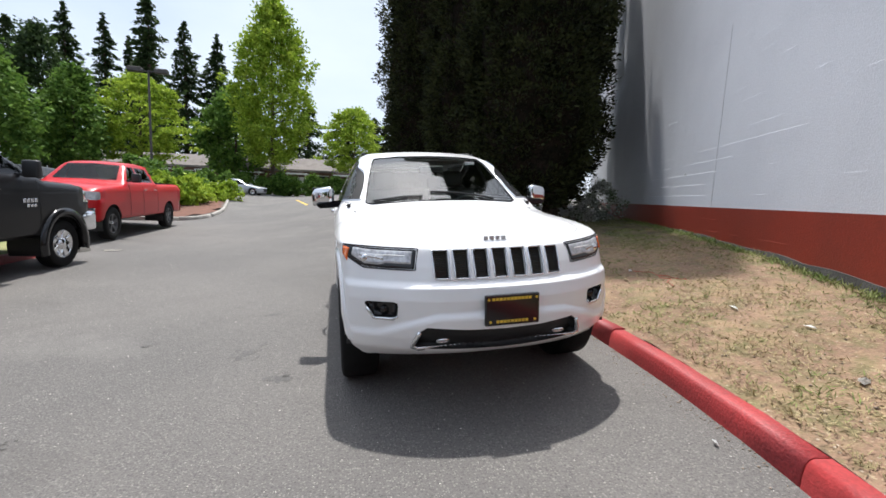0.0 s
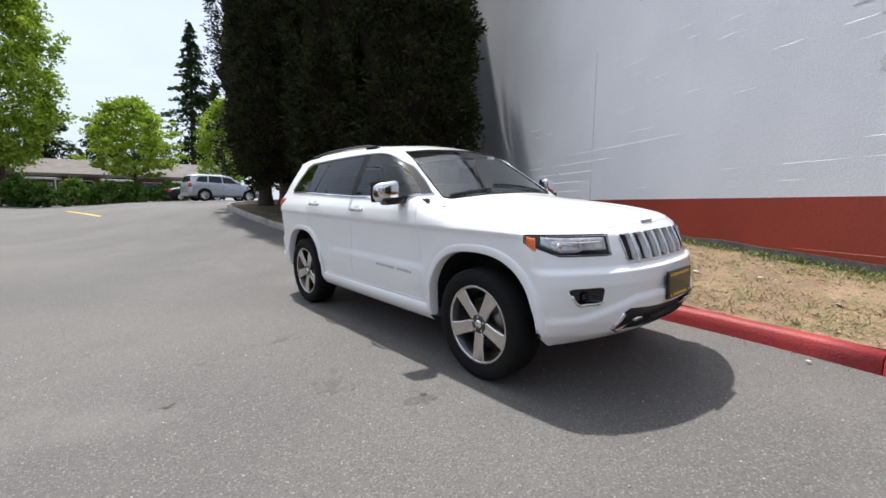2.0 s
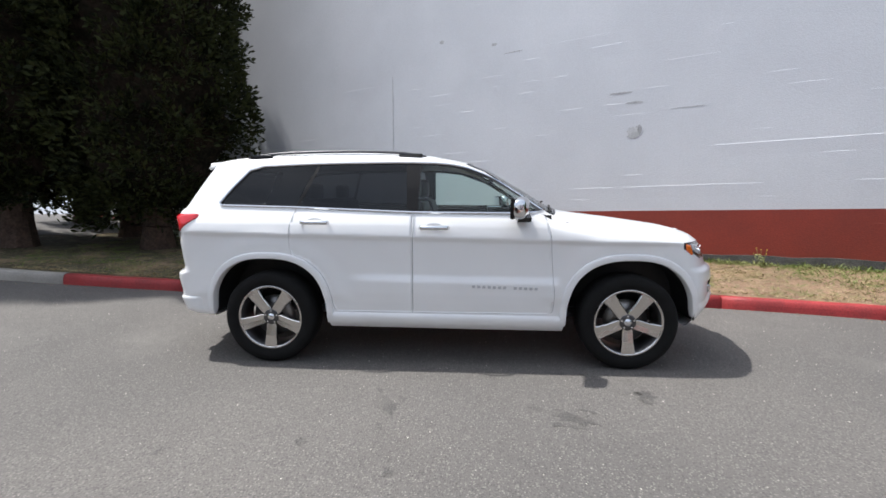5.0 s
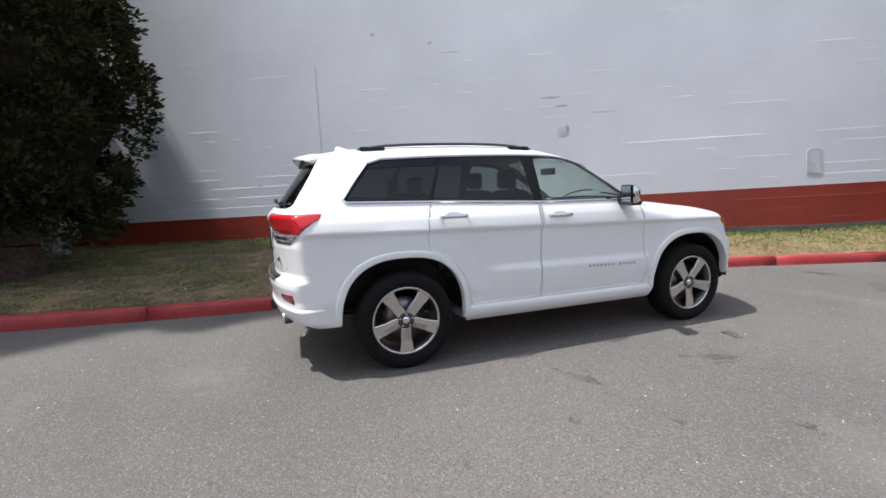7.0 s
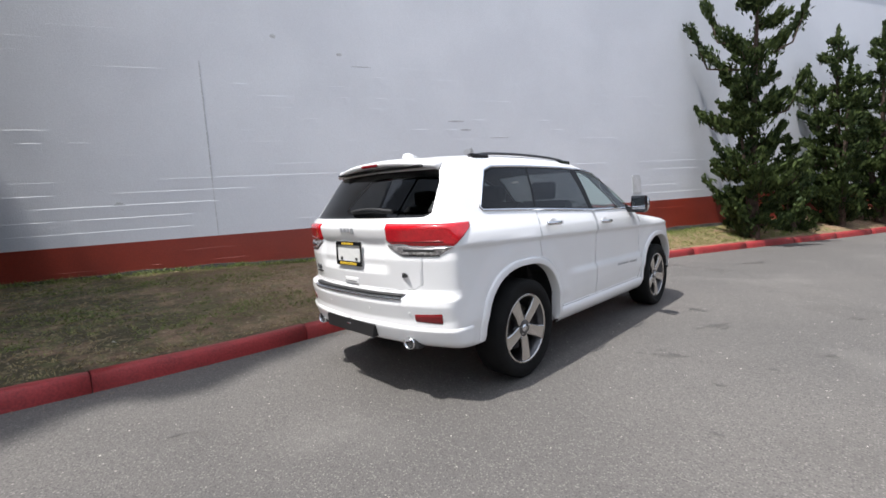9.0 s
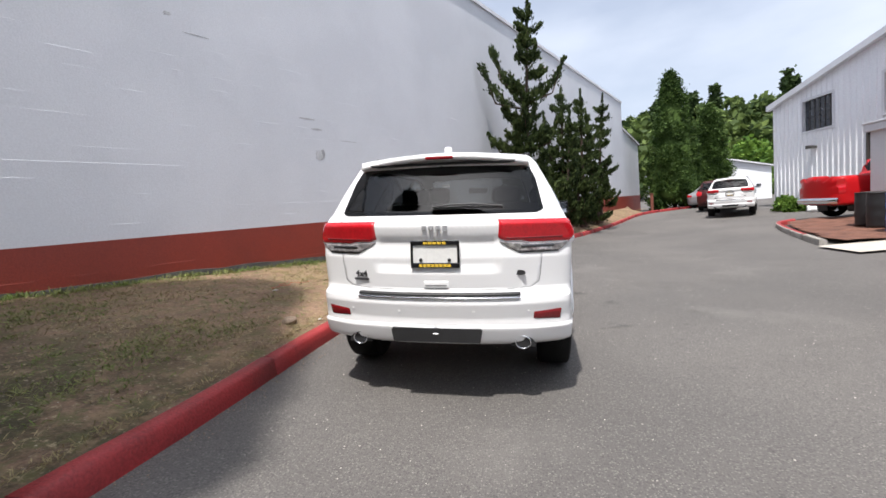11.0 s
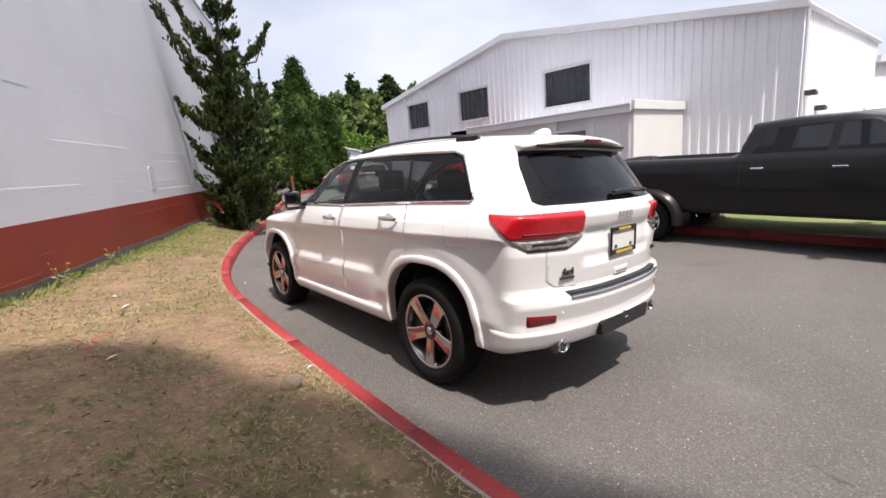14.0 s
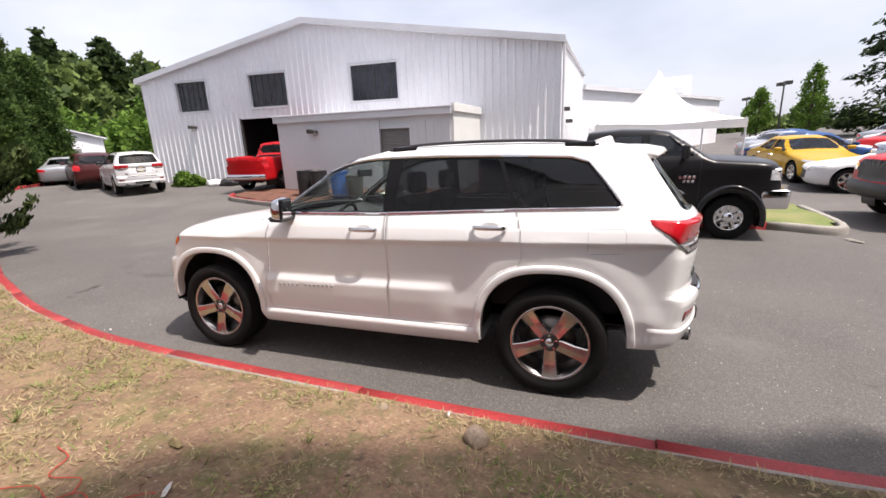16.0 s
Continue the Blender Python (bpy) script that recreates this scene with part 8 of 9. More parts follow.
row = [(-11.3, 9.7, "white_paint_car", 1.36), (-14.6, 8.4, "yellow_paint", 1.42), (-13.6, 12.5, "red_truck_paint", 1.5), (-17.0, 9.6, "blue_paint", 1.5), (-19.8, 10.6, "white_paint_car", 1.5), (-22.6, 10.8, "silver_paint", 1.45),
       (-17.5, 14.0, "white_paint_car", 1.5), (-21.0, 15.0, "red_truck_paint", 1.5), (-25.5, 12.0, "blue_paint", 1.45), (-28.4, 12.6, "silver_paint", 1.5), (-25.0, 17.0, "white_paint_car", 1.5), (-31.5, 13.5, "white_paint_car", 1.45), (-30.0, 19.0, "silver_paint", 1.5)]
vehicle("suv", "silver-white estate car crossing the far side of the lot", suv_spec(), ground_at(4.2, 27.8, 98), M["silver_paint"])
vehicle("sedan", "dark sedan parked before the hedge bank", sedan_spec(), ground_at(4.6, 38.5, 95), M["black_paint"])
vehicle("sedan", "silver sedan parked before the hedge bank", sedan_spec(), ground_at(-9.6, 39.5, 80), M["silver_paint"])
protos = {}
COLOUR = {"white_paint_car": "white", "yellow_paint": "yellow", "red_truck_paint": "red", "blue_paint": "dark blue", "silver_paint": "silver"}
for x, y, pt, h in row:
    m = ground_at(x, y, {-11.3: -15, -14.6: 95}.get(x, 200))
    key = pt
    if key in protos:
        copy_thing(protos[key], m)
    else:
        protos[key] = vehicle("sedan", COLOUR[pt] + " car in the rows of cars for sale", sedan_spec(h), m, M[pt], "cars for sale")

# ---- the island beside the pickup ----
ISLE = [(-6.95, -3.75), (-6.5, -2.6), (-6.42, 0.0), (-6.42, 3.0), (-6.35, 5.0), (-6.0, 6.0), (-6.6, 6.35), (-8.3, 6.3)]
kerb_run(ISLE, 1, -9, 5.9, 1.75, "", "red painted kerb round the grass island")
sheet("island_grass", np.linspace(-8.6, -6.3, 24), np.linspace(0.6, 6.2, 48), lambda x, y: height(x, y) + 0.12 + 0.02 * np.sin(3 * x + 1.7 * y), M["grass"], "green and straw-coloured grass strip on the island", keep=lambda x, y: x < np.interp(y, [-3.75, -2.6, 5, 6, 6.2], [-7.1, -6.62, -6.5, -6.3, -6.7]))
BED = [(-9.75, -11.6), (-9.0, -11.0), (-8.4, -9.6), (-7.75, -7.6), (-7.25, -5.85)]
kerb_run(BED, -1, -60, -7.4, 1.2, "", "concrete kerb of the mulched bed, its end painted red")
sheet("mulch_bed", np.linspace(-11.0, -7.2, 30), np.linspace(-11.6, -5.6, 40), lambda x, y: height(x, y) + 0.11 + 0.015 * np.sin(5 * x + 3 * y), M["soil"], "red-brown bark mulch bed before the annex", keep=lambda x, y: x < np.interp(y, [-11.6, -11, -9.6, -7.6, -5.85, -5.5], [-9.8, -9.15, -8.55, -7.9, -7.4, -7.4]))
sheet("pavement", np.linspace(-11.0, -6.9, 20), np.linspace(-5.6, -4.1, 12), lambda x, y: height(x, y) + 0.05, M["walk"], "pale concrete path to the roller door", keep=lambda x, y: y < -4.3 + 0.12 * (x + 6.9))
sheet("mulch_bed", np.linspace(-11.0, -6.5, 28), np.linspace(-4.0, 0.6, 30), lambda x, y: height(x, y) + 0.12, M["soil"], "red-brown bark mulch strip on the island", keep=lambda x, y: x < np.interp(y, [-4, -2.6, 0.6], [-7.2, -6.62, -6.55]))


def drum(x, y, r, h, material, label, ribs):
    z = float(height(x, y)) + 0.12
    d = empty("barrel", Matrix.Translation((x, y, z)), label, "barrel")
    prof = [(0.0, 0.001), (0.0, r)]
    n = 12
    for k in range(1, n):
        prof.append((h * k / n, r + (0.012 if k in ribs else 0)))
    prof += [(h, r), (h + 0.012, r + 0.008), (h + 0.012, r - 0.012), (h - 0.02, r - 0.014), (h - 0.02, 0.001)]
    v, f = revolve(prof, 28)
    fill("drum_body", v[:, [1, 2, 0]], f, material, d, smooth=False)
    part("drum_bung", tube((r * 0.5, 0, h - 0.02), (r * 0.5, 0, h), 0.03, sides=10), material, d)


for x, y, mt, lb in ((-9.55, -8.1, "black", "black steel drum on the mulch bed"), (-9.35, -7.4, "black", "black steel drum on the mulch bed"), (-9.08, -6.4, "blue", "blue plastic drum on the mulch bed")):
    drum(x, y, 0.29, 0.86, M[mt], lb, (4, 8))
b = empty("bin", Matrix.Translation((-8.9, -5.72, float(height(-8.9, -5.72)) + 0.115)), "dark grey plastic rubbish bin beside the drums", "bin")
v_, f_ = revolve([(0.0, 0.001), (0.0, 0.23), (0.72, 0.29), (0.74, 0.31), (0.78, 0.31), (0.78, 0.28), (0.70, 0.27), (0.05, 0.2)], 24)
M["bin_grey"] = mat("grey_bin_plastic", (0.05, 0.052, 0.055), 0.6, vary=0.15, scale=5, fine=60)
fill("bin_body", v_[:, [1, 2, 0]], f_, M["bin_grey"], b)
for sx in (1, -1):
    part("bin_handle", box(sx * 0.30, sx * 0.35, -0.07, 0.07, 0.62, 0.66, 0.01), M["bin_grey"], b)

# ---- tent ----
tent = empty("tent", pose(-18.9, 4.25, 0, 0, 0, 4), "white peaked marquee tent beyond the pickup", "tent")
bm = bmesh.new()
H = 2.75
rings = []
for t in np.linspace(0, 1, 14):
    w = H * (1 - t) ** 1.0
    zz = 2.0 + 2.3 * (0.32 * t + 0.68 * t**2.6)
    ring = []
    for k in range(32):
        a = 2 * math.pi * k / 32
        sq = 1 / max(abs(math.cos(a)), abs(math.sin(a)))
        soft = sq * (1 - t) + 1.0 * t
        ring.append(bm.verts.new((w * soft * math.cos(a) + 0.001 * math.cos(a), w * soft * math.sin(a), zz - 0.10 * (1 - t) * math.cos(4 * a) * 0.5)))
    rings.append(ring)
for p, q in zip(rings, rings[1:]):
    for k in range(32):
        bm.faces.new((p[k], p[(k + 1) % 32], q[(k + 1) % 32], q[k]))
part("canopy", bm, M["tent"], tent, "", smooth=True)
for sx, sy in ((1, 1), (1, -1), (-1, 1), (-1, -1)):
    part("pole", tube((sx * (H - 0.05), sy * (H - 0.05), -0.2), (sx * (H - 0.05), sy * (H - 0.05), 2.1), 0.04, sides=8), M["metal_trim"], tent)
for a in range(4):
    m = Matrix.Rotation(radians(90 * a), 4, "Z")
    part("valance", prism([(-H, 1.72), (H, 1.72), (H, 2.03), (0, 1.96), (-H, 2.03)], H - 0.02, H, lambda u, v, o: m @ Vector((u, o, v))), M["tent"], tent)


def lamp_post(x, y, h, label):
    z = float(height(x, y))
    lp = empty("lamp_post", Matrix.Translation((x, y, z)), label, "lamp post", "car park lamps")
    part("pole", tube((0, 0, -0.1), (0, 0, h), 0.10, 0.075, 10), M["steel"], lp)
    part("base", tube((0, 0, -0.2), (0, 0, 0.6), 0.26, 0.24, 14), M["concrete"], lp)
    for sx in (-1, 1):
        part("arm", box(min(0, sx * 0.5), max(0, sx * 0.5), -0.04, 0.04, h - 0.12, h - 0.04), M["steel"], lp)
        part("lamp_head", box(sx * 0.45, sx * 1.35, -0.3, 0.3, h - 0.2, h + 0.15, 0.03), M["steel"], lp)


lamp_post(-15.2, 34.9, 9.3, "tall brown twin-head car park lamp beside a maple")
lamp_post(-53, 20, 5.6, "tall twin-head car park lamp beyond the cars")
lamp_post(-70, 21.4, 5.0, "tall twin-head car park lamp beyond the cars")
post = empty("wooden_post", Matrix.Translation((-9.3, -26.9, 0.15)), "short red-brown post at the drive's end", "post")
part("stake", box(-0.09, 0.09, -0.06, 0.06, -0.2, 1.15, 0.01), M["post"], post)
part("cap", box(-0.11, 0.11, -0.08, 0.08, 1.15, 1.2, 0.01), M["post"], post)

# ---- trees and things over the rows of cars ----
fir("big dark fir beside the rows of cars", (-49.0, 28.6, 0), 0.6, 20.0, 6.2, 141, 0.5, 0.6)
for i, (x, y, h, r) in enumerate(((-52, 17.8, 5.2, 0.9), (-48, 20.8, 6.8, 1.1), (-60, 19.5, 4.5, 1.3), (-57, 24.5, 4.6, 1.6), (-64, 26.5, 5.0, 1.8))):
    tree("poplar", "slim green tree among the car rows", (x, y, 0), 0.8, h, egg(r), M["leafy"], 90, 0.35, 40, 0.22, 0.1, 150 + i, thin=0.7)
thicket("far_hedge", "low line of distant trees behind the car rows", [(-95 + rw.uniform(-6, 6), 10 + 7 * i, 0.0, rw.uniform(1.6, 3.4), rw.uniform(3, 4.5)) for i in range(14)], M["wood_far"], 60, 30, 0.8, 22)

# ---- the long low building beyond the hedge ----
house = empty("long_house", pose(-16.5, 63.2, 0.9, 0, 0, -19.0), "long low brick building with a brown roof and white porches", "building")
L = 27.0
part("wall", box(-L, L, 0, 8, -0.5, 3.0), M["brick_far"], house)
part("roof", prism([(-0.9, 2.9), (4, 4.8), (8.9, 2.9), (8.9, 2.75), (-0.9, 2.75)], -L - 0.5, L + 0.5, lambda u, v, o: (o, u, v)), M["roof_far"], house)
part("fascia", box(-L - 0.5, L + 0.5, -1.0, -0.9, 2.65, 2.95), M["roof_far"], house)
for i in range(8):
    x = -L + 4 + i * 6.6
    pz = part("porch", box(x, x + 2.8, -1.6, -0.1, 2.25, 2.45, 0.02), M["white"], house, "white porch canopy")
    part("porch_post", box(x + 0.05, x + 0.15, -1.55, -1.45, -0.4, 2.25), M["white"], pz)
    part("porch_post", box(x + 2.65, x + 2.75, -1.55, -1.45, -0.4, 2.25), M["white"], pz)
    w = part("window", box(x + 3.6, x + 5.4, -0.06, -0.02, 0.9, 2.2), M["win_dark"], house)
    part("frame", box(x + 3.5, x + 5.5, -0.09, -0.05, 2.2, 2.3), M["white"], w)
    part("door", box(x + 0.9, x + 1.9, -0.06, -0.02, -0.2, 2.0), M["white"], house)
# planted island at the far side of the lot
PISLE = [(-8.9, 12.9), (-6.7, 14.3), (-6.3, 17.5), (-7.0, 22.5), (-8.6, 29.5), (-11.2, 33.5), (-14.5, 34.0)]
kerb_run(PISLE, 1, 900, 901, 2.2, "", "grey concrete kerb round the planted island")
sheet("planting_bed", np.linspace(-16, -6.2, 30), np.linspace(12.8, 34, 40), lambda x, y: height(x, y) + 0.12, M["soil"], "planted bed on the island", keep=lambda x, y: x < np.interp(y, [12.9, 14.3, 17.5, 22.5, 29.5, 33.5], [-9.0, -6.9, -6.5, -7.2, -8.8, -11.4]))
thicket("island_shrubs", "rounded yellow-green shrubs and grasses on the island", [(-8.2 - 0.03 * i + rw.uniform(-1.2, 0.6), 14.2 + 1.15 * i, 0.0, rw.uniform(0.9, 1.5) + 0.25, rw.uniform(0.7, 1.1)) for i in range(15)], M["spring"], 45, 30, 0.17, 31)
thicket("island_shrubs", "dark green clipped shrubs on the island", [(-9.8 - 0.05 * i + rw.uniform(-1, 0.6), 17.0 + 1.5 * i, 0.1, rw.uniform(1.5, 2.1) + 0.3, rw.uniform(0.8, 1.2)) for i in range(11)], M["leafy"], 45, 30, 0.17, 32)
for x0, y0, x1, y1 in ((-2.4, 19.0, -3.6, 27.0),):
    bm = bmesh.new()
    n = 20
    rowsl = []
    for k in range(n + 1):
        t = k / n
        x, y = x0 + (x1 - x0) * t, y0 + (y1 - y0) * t
        rowsl.append([bm.verts.new((x + d, y, float(height(x + d, y)) + 0.006)) for d in (-0.06, 0.06)])
    for p, q in zip(rowsl, rowsl[1:]):
        bm.faces.new((p[0], p[1], q[1], q[0]))
    tagged(part("parking_line", bm, M["yellow"]), "worn yellow parking line on the asphalt", "line", "", "structure")

# ---- turf, weeds, stones and litter ----
rg = np.random.default_rng(77)


def field(x, y, scale, seed):
    return np.array([noise.fractal(Vector((a * scale, b * scale, seed)), 0.8, 2.1, 4) for a, b in zip(x, y)])


def strewn(n, y0, y1, dense):
    """Places on the lawn, thicker where the field is high; also kept nearer the walk than the far ends."""
    y = rg.uniform(y0, y1, n)
    a, b = kerb_x(y) + 0.21, wall_x(y) - 0.03
    x = a + (b - a) * rg.random(n)
    keep = rg.random(n) < dense(x, y)
    x, y = x[keep], y[keep]
    return np.stack([x, y, lawn_z(x, y)], 1)


def tufts(name, label, spots, per, length, material, lie, seed):
    """Blades in small tufts, more or less lying down."""
    r = np.random.default_rng(seed)
    c = np.repeat(spots, per, 0)
    n = len(c)
    way = r.normal(size=(n, 3)) * np.array([1, 1, 0.25])
    way /= np.linalg.norm(way, axis=1, keepdims=True)
    way[:, 2] = np.abs(way[:, 2]) + lie * r.random(n)
    ln = length * r.uniform(0.5, 1.5, n)
    off = r.normal(size=(n, 3)) * np.array([0.028, 0.028, 0])
    way /= np.linalg.norm(way, axis=1, keepdims=True)
    c = c + off + way * ln[:, None] * 0.42 + np.array([0, 0, 0.002])
    v = diamonds(c, way, r.normal(size=(n, 3)) * 0.4 + np.array([0, 0, 1.0]), ln, 0.0045 + 0.04 * ln)
    return tagged(fill(name, v, quads(n), material), label, "grass", "", "stuff")


straw = strewn(13000, -9.5, 6.5, lambda x, y: np.clip(0.35 + 1.3 * field(x, y, 0.9, 1.0), 0.05, 1) * np.interp(y, [-9.5, -4, 4, 6.5], [0.5, 1, 1, 0.4]))
tufts("dry_grass", "short straw-coloured dry grass lying over the soil", straw, 7, 0.04, M["blade_dry"], 0.5, 1)
green = strewn(16000, -12, 7.5, lambda x, y: np.clip(-0.06 + 1.15 * field(x, y, 1.1, 5.0) * np.interp(y, [-4, 0.5, 1.5], [0.6, 0.6, 1.0]) + 0.5 * np.clip((y - 0.6) / 1.6, 0, 1) * np.clip((x - kerb_x(y) - 0.5) / 0.5, 0, 1) + 0.7 * np.clip((-y - 4) / 2, 0, 1) + 0.8 * np.clip(1 - (wall_x(y) - x) / 0.45, 0, 1), 0.02, 1))
tufts("green_grass", "thin green grass in patches on the dry lawn", green, 7, 0.05, M["blade_green"], 0.7, 2)
edge_y = rg.uniform(-9, 6.5, 500)
edge = np.stack([kerb_x(edge_y) + 0.195 + 0.04 * rg.random(500), edge_y, np.zeros(500)], 1)
edge[:, 2] = lawn_z(edge[:, 0], edge[:, 1])
tufts("edge_grass", "dry grass fringe along the back of the kerb", edge, 6, 0.045, M["blade_dry"], 0.8, 3)
foot_y = rg.uniform(-9, 7, 1100)
foot_w = np.stack([wall_x(foot_y) - 0.03 - 0.12 * rg.random(1100) ** 2, foot_y, np.zeros(1100)], 1)
foot_w[:, 2] = lawn_z(foot_w[:, 0], foot_w[:, 1])
tufts("wall_grass", "taller yellowing grass along the wall's foot", foot_w, 6, 0.09, M["blade_green"], 1.4, 4)


def pebbles(name, label, pts, size, material, seed):
    """Crumbs of stone too small to count: squashed eight-sided grains."""
    r = np.random.default_rng(seed)
    n = len(pts)
    base = np.array([(1, 0, 0), (0, 1, 0), (-1, 0, 0), (0, -1, 0), (0, 0, 0.6), (0, 0, -0.5)], float)
    a = r.uniform(0, 6.28, n)
    s = size * r.uniform(0.4, 1.5, n) ** 1.5
    v = base[None] * s[:, None, None] * r.uniform(0.6, 1.2, (n, 6, 1))
    ca, sa = np.cos(a)[:, None], np.sin(a)[:, None]
    v = np.stack([v[..., 0] * ca - v[..., 1] * sa, v[..., 0] * sa + v[..., 1] * ca, v[..., 2]], -1) + pts[:, None] + np.array([0, 0, 0.25]) * s[:, None, None]
    tri = np.array([(0, 1, 4), (1, 2, 4), (2, 3, 4), (3, 0, 4), (1, 0, 5), (2, 1, 5), (3, 2, 5), (0, 3, 5)])
    f = (tri[None] + 6 * np.arange(n)[:, None, None]).reshape(-1, 3)
    return tagged(fill(name, v.reshape(-1, 3), f, material), label, "stones", "", "stuff")


pebbles("soil_crumbs", "small stones and crumbs scattered over the lawn", strewn(2600, -7, 6, lambda x, y: np.full(len(x), 0.8)), 0.008, M["stone"], 5)
gx = rg.uniform(-5.2, 1.0, 2400)
gy = rg.uniform(-6.5, 6.5, 2400)
ok = (gx < kerb_x(gy) - 0.02)
gx, gy = gx[ok], gy[ok]
M["grit"] = mat("pale_grit", (0.5, 0.47, 0.42), 0.85, vary=0.35, scale=14, fine=80)
pebbles("road_grit", "pale loose grit on the asphalt", np.stack([gx, gy, height(gx, gy)], 1), 0.0042, M["grit"], 6)
ky = rg.uniform(-7, 6.5, 1500)
kx = kerb_x(ky) - 0.16 * rg.random(1500) ** 2 - 0.005
pebbles("gutter_grit", "grit and leaf crumbs gathered along the kerb's foot", np.stack([kx, ky, height(kx, ky)], 1), 0.0055, M["stone"], 7)


def stone(x, y, r, seed, label, squash=0.65, stretch=1.25, turn=0.0):
    bm = bmesh.new()
    bmesh.ops.create_icosphere(bm, subdivisions=3, radius=1.0)
    for v in bm.verts:
        k = 1 + 0.22 * noise.noise(v.co * 1.1 + Vector((seed, 0, 0))) + 0.06 * noise.noise(v.co * 3 + Vector((0, seed, 0)))
        v.co = Vector((v.co.x * r * stretch * k, v.co.y * r * k, v.co.z * r * squash * k))
    ob = part("stone", bm, M["stone"], None, "", smooth=True)
    z = float(lawn_z(np.array([x]), np.array([y]))[0])
    ob.matrix_world = pose(x, y, z + r * squash * 0.55, 0, 0, turn)
    tagged(ob, label, "stone", "stones on the lawn")


stone(1.80, 1.18, 0.062, 3.0, "rounded brown cobble on the bare soil by the kerb", 0.8, 1.2, 40)
stone(1.63, 0.55, 0.03, 11.0, "small tan stone half sunk in the soil", 0.35, 1.3, 70)


def scrap(name, x, y, outline, label, material, turn=0.0, lift=0.012, curl=0.02):
    """A torn flat scrap lying a little curled."""
    bm = bmesh.new()
    mid = bm.verts.new((0, 0, lift + curl))
    ring = [bm.verts.new((u, v, lift + curl * abs(math.sin(3.0 * k)))) for k, (u, v) in enumerate(outline)]
    for p, q in zip(ring, ring[1:] + ring[:1]):
        bm.faces.new((mid, p, q))
    bmesh.ops.solidify(bm, geom=bm.faces[:], thickness=0.002)
    ob = part(name, bm, material)
    on_lawn = x > float(kerb_x(y)) + 0.1
    z = float(lawn_z(np.array([x]), np.array([y]))[0]) if on_lawn else float(height(x, y))
    ob.matrix_world = pose(x, y, z, 0, 0, turn)
    tagged(ob, label, "litter", "litter")


M["red_twine"] = mat("red_twine", (0.5, 0.05, 0.03), 0.7, vary=0.2, scale=8, fine=80)
paper = [(-0.05, -0.012), (0.0, -0.02), (0.05, -0.01), (0.055, 0.012), (0.0, 0.02), (-0.045, 0.014)]
for x, y, k, turn, mt, lb in ((2.64, 0.06, 0.8, 30, "white", "white torn paper scrap on the lawn"), (2.36, -0.24, 1.1, 75, "blade_dry", "curled dry brown leaf on the lawn"), (1.58, 0.95, 0.5, 15, "white", "small white scrap beside a cobble"),
                              (2.45, -1.6, 1.2, 60, "white", "crumpled pale wrapper on the lawn"), (1.95, -2.9, 1.3, 20, "grit", "faded grey scrap on the lawn"), (2.5, -2.2, 0.8, 110, "white", "small white scrap on the lawn"),
                              (2.1, 3.6, 0.5, 10, "white", "small white scrap on the shaded lawn"), (2.9, 4.6, 0.5, 50, "white", "small white scrap on the shaded lawn"), (-5.64, 6.07, 3.2, 20, "grit", "flattened white plate on the asphalt"),
                              (0.95, -2.9, 0.5, 70, "white", "small pale scrap by the kerb")):
    scrap("litter", x, y, [(u * k, v * k) for u, v in paper], lb, M[mt], turn)


def twine(pts, label):
    line = catmull(pts, 6)
    z = lawn_z(line[:, 0], line[:, 1]) + 0.012
    tagged(part("twine", ribbon_tube([(*p, q) for p, q in zip(line, z)], 0.0028, closed=False, sides=5), M["red_twine"]), label, "twine")


twine([(2.86, -0.62), (2.8, -0.5), (2.83, -0.36), (2.76, -0.28), (2.8, -0.12), (2.72, -0.06), (2.66, 0.03)], "loose length of red twine on the dry lawn")
twine([(2.58, -0.75), (2.62, -0.6), (2.74, -0.52), (2.7, -0.38), (2.78, -0.3)], "short length of red twine on the dry lawn")


def weed(x, y, h, n, seed, flower, label):
    """A small weed: thin stalks with leaves and, on some, yellow heads."""
    r = random.Random(seed)
    z = float(lawn_z(np.array([x]), np.array([y]))[0])
    top = empty("weed", Matrix.Translation((x, y, z)), label, "plant", "weeds")
    bl = []
    for k in range(n):
        a, lean = r.uniform(0, 6.28), r.uniform(0.1, 0.5)
        tip = Vector((math.cos(a) * lean * h, math.sin(a) * lean * h, h * r.uniform(0.6, 1.0)))
        part("stalk", tube((0, 0, -0.01), tuple(tip), 0.0025, 0.0015, sides=5), M["blade_green"], top)
        if flower:
            bm = bmesh.new()
            bmesh.ops.create_icosphere(bm, subdivisions=1, radius=0.009)
            bmesh.ops.transform(bm, matrix=Matrix.Translation(tip), verts=bm.verts)
            part("flower", bm, M["yellow_flower"], top, "small yellow flower head")
        for q in range(5):
            p = tip * r.uniform(0.05, 0.7)
            bl.append((p, r.uniform(0, 6.28), h * r.uniform(0.12, 0.28)))
    c = np.array([tuple(p) for p, _, _ in bl])
    way = np.array([(math.cos(a), math.sin(a), 0.35) for _, a, _ in bl])
    ln = np.array([l for _, _, l in bl])
    v = diamonds(c + way * ln[:, None] * 0.5, way, np.tile([0.2, 0.1, 1.0], (len(c), 1)), ln, ln * 0.35)
    fill("leaves", v, quads(len(c)), M["blade_green"], top)


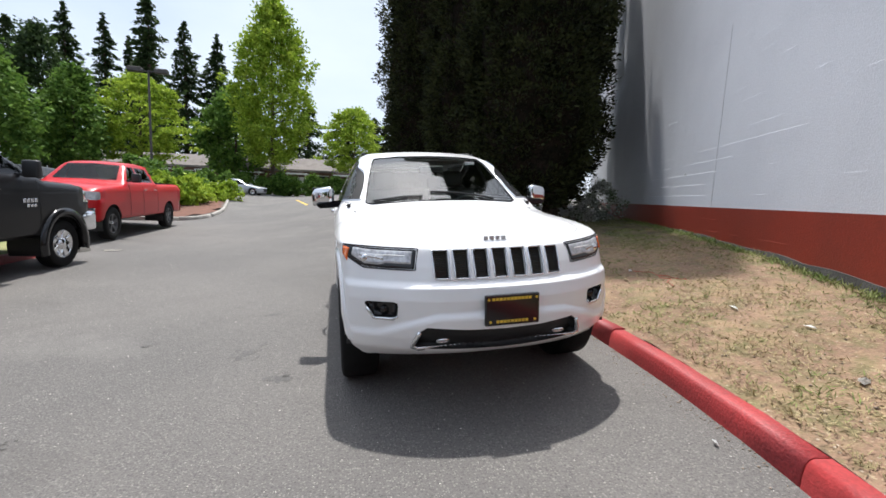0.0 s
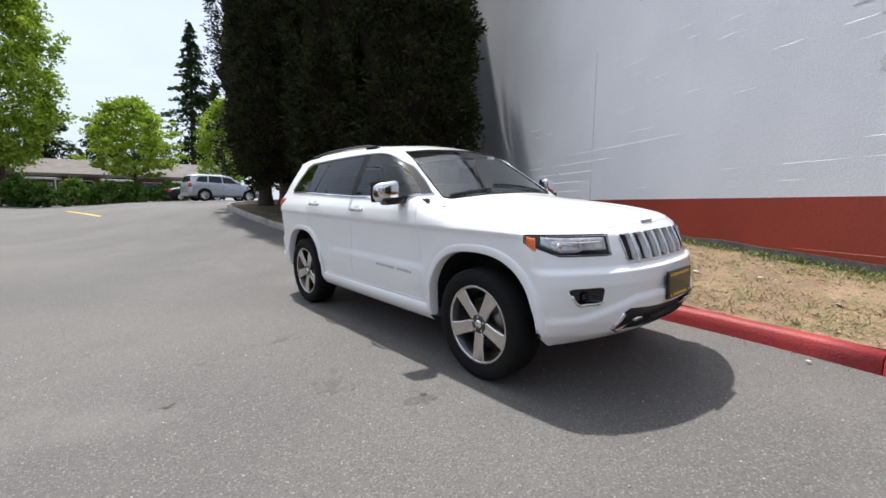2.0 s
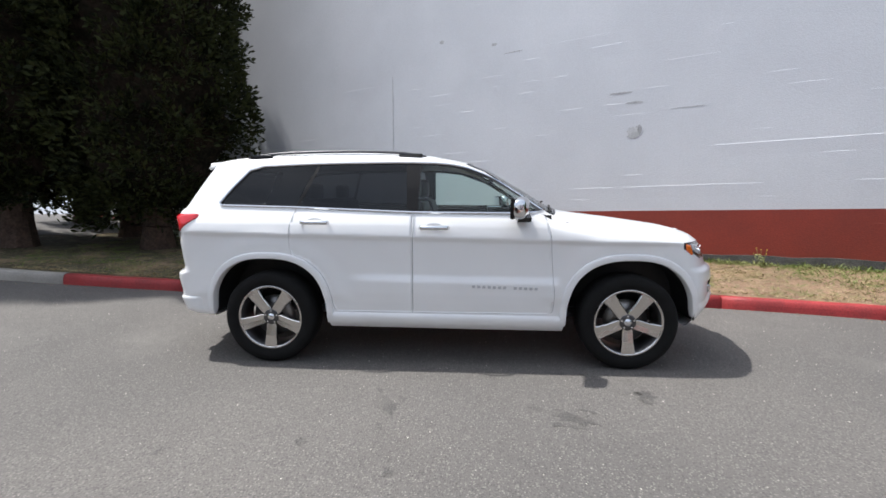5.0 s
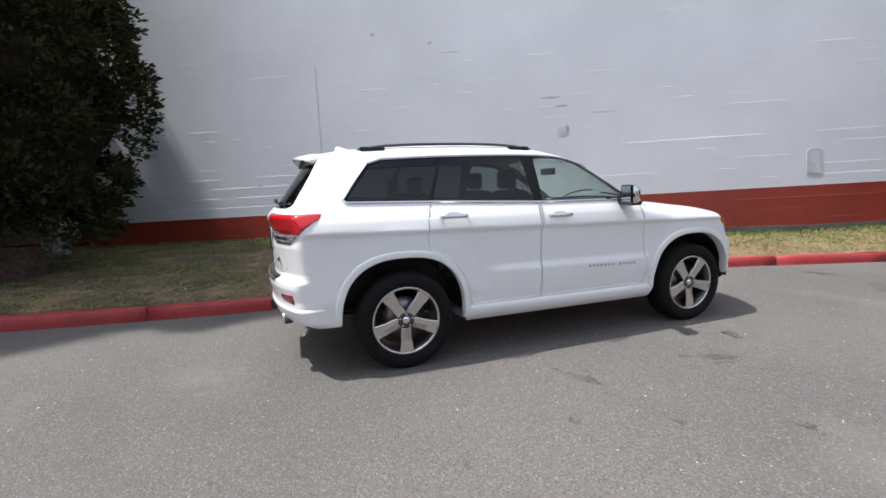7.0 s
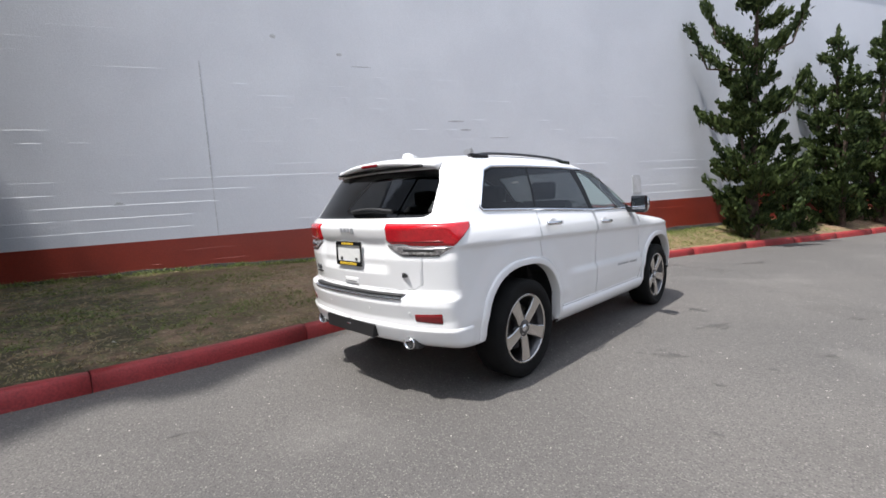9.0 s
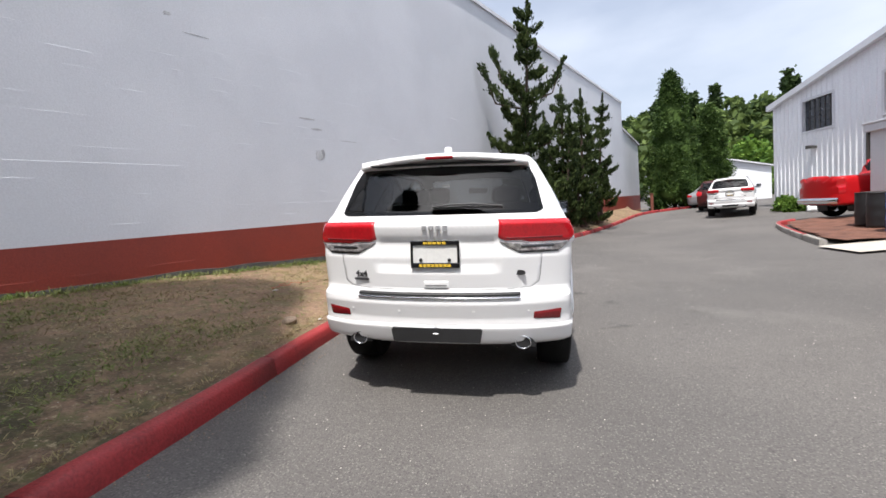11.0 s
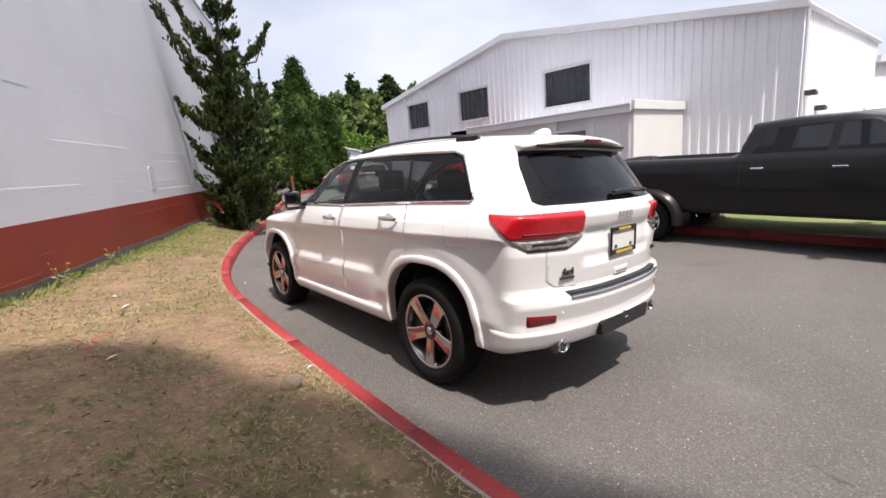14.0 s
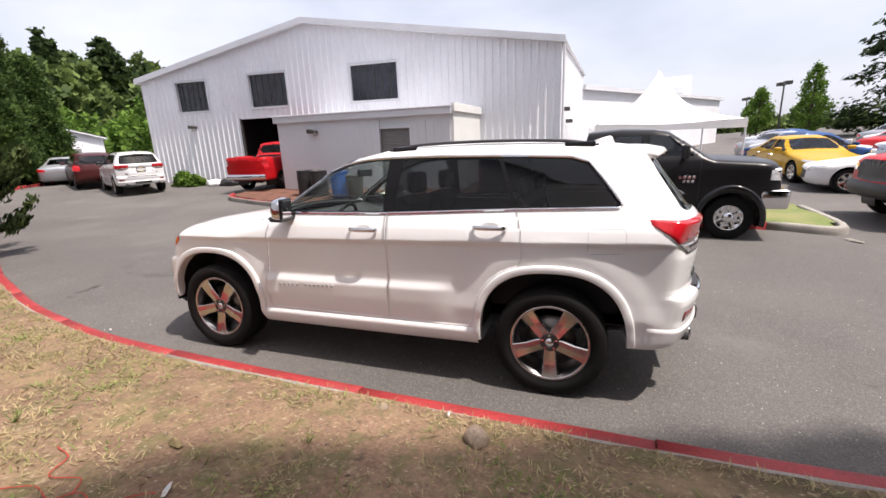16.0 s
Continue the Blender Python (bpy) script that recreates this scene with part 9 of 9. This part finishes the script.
M["yellow_flower"] = mat("yellow_petals", (0.65, 0.45, 0.05), 0.8, vary=0.15, scale=20, fine=90)
for i, (x, y, h, n, fl, lb) in enumerate(((2.11, 0.37, 0.07, 5, False, "low green broad-leaved weed on the bare soil"), (2.95, -3.25, 0.34, 5, True, "tall weed with yellow flowers at the wall's foot"),
                                            (2.5, -1.25, 0.09, 6, False, "dark green weed tuft in the dry lawn"), (2.3, -4.5, 0.3, 5, True, "tall weed with yellow flowers at the wall's foot"), (3.4, -2.0, 0.18, 5, False, "green weed at the wall's foot"))):
    weed(x, y, h, n, 300 + i, fl, lb)


# ---- stains on the asphalt ----
def stain(x, y, rx, ry, turn, seed, drops=6):
    r = random.Random(seed)
    bm = bmesh.new()
    ct, sn = math.cos(radians(turn)), math.sin(radians(turn))

    def spot(cx, cy, ax, ay, n=18):
        ring = []
        for k in range(n):
            a = 2 * math.pi * k / n
            q = r.uniform(0.35, 1.15)
            u, w = cx + ax * q * math.cos(a), cy + ay * q * math.sin(a)
            px, py = x + u * ct - w * sn, y + u * sn + w * ct
            ring.append(bm.verts.new((px, py, float(height(px, py)) + (0.0022 if abs(px) < 2.5 and abs(py) < 4.4 else 0.005))))
        px, py = x + cx * ct - cy * sn, y + cx * sn + cy * ct
        m = bm.verts.new((px, py, float(height(px, py)) + (0.0022 if abs(px) < 2.5 and abs(py) < 4.4 else 0.005)))
        for p, q in zip(ring, ring[1:] + ring[:1]):
            bm.faces.new((m, p, q))

    spot(0, 0, rx, ry)
    for _ in range(drops):
        s = r.uniform(0.1, 0.35)
        spot(r.uniform(-2.2, 2.2) * rx, r.uniform(-1.8, 1.8) * ry, rx * s, ry * s * 1.3, 10)
    tagged(part("stain", bm, M["stain"]), "dark oil stain soaked into the asphalt", "stain", "stains on the asphalt", "structure")


for i, (x, y, rx, ry, tn) in enumerate(((-1.62, 0.32, 0.15, 0.07, 20), (-1.70, -0.87, 0.17, 0.08, 70), (-1.36, -1.44, 0.12, 0.09, 0), (-0.05, -4.85, 0.26, 0.06, 20), (-0.95, -4.55, 0.34, 0.08, 100), (-1.25, -5.75, 0.28, 0.07, 60),
                                         (-2.05, 0.75, 0.05, 0.03, 0), (-2.3, 0.2, 0.04, 0.03, 0), (-2.6, -0.4, 0.05, 0.03, 30), (-2.2, 1.5, 0.05, 0.025, 0), (-1.9, -3.0, 0.10, 0.05, 45), (0.2, 3.6, 0.07, 0.02, 80), (-2.75, -1.9, 0.06, 0.04, 10), (-8.6, -15.2, 0.7, 0.1, 5), (-6.5, -9.5, 0.5, 0.08, 160))):
    stain(x, y, rx, ry, tn, 500 + i, 5)

# plants and clutter at the metal building's foot
thicket("foot_shrub", "low rounded green shrub at the metal building's foot", [(-12.4, -17.3, -0.1, 0.62, 0.55), (-12.5, -16.7, -0.1, 0.5, 0.45)], M["leafy"], 70, 40, 0.12, 41)
for x, y, r_, lb, mt in ((-12.75, -15.7, 0.35, "white bag lying at the metal building's foot", "white"), (-12.9, -15.0, 0.4, "dark rubbish bag at the metal building's foot", "black")):
    bm = bmesh.new()
    bmesh.ops.create_icosphere(bm, subdivisions=3, radius=1.0)
    for v in bm.verts:
        k = 1 + 0.3 * noise.noise(v.co * 1.6 + Vector((x, y, 0)))
        v.co = Vector((v.co.x * r_ * k, v.co.y * r_ * 1.3 * k, max(v.co.z, -0.6) * r_ * 0.6 * k))
    ob = part("bag", bm, M[mt], None, "", smooth=True)
    ob.matrix_world = Matrix.Translation((x, y, float(height(x, y)) + 0.3 * r_))
    tagged(ob, lb, "bag")
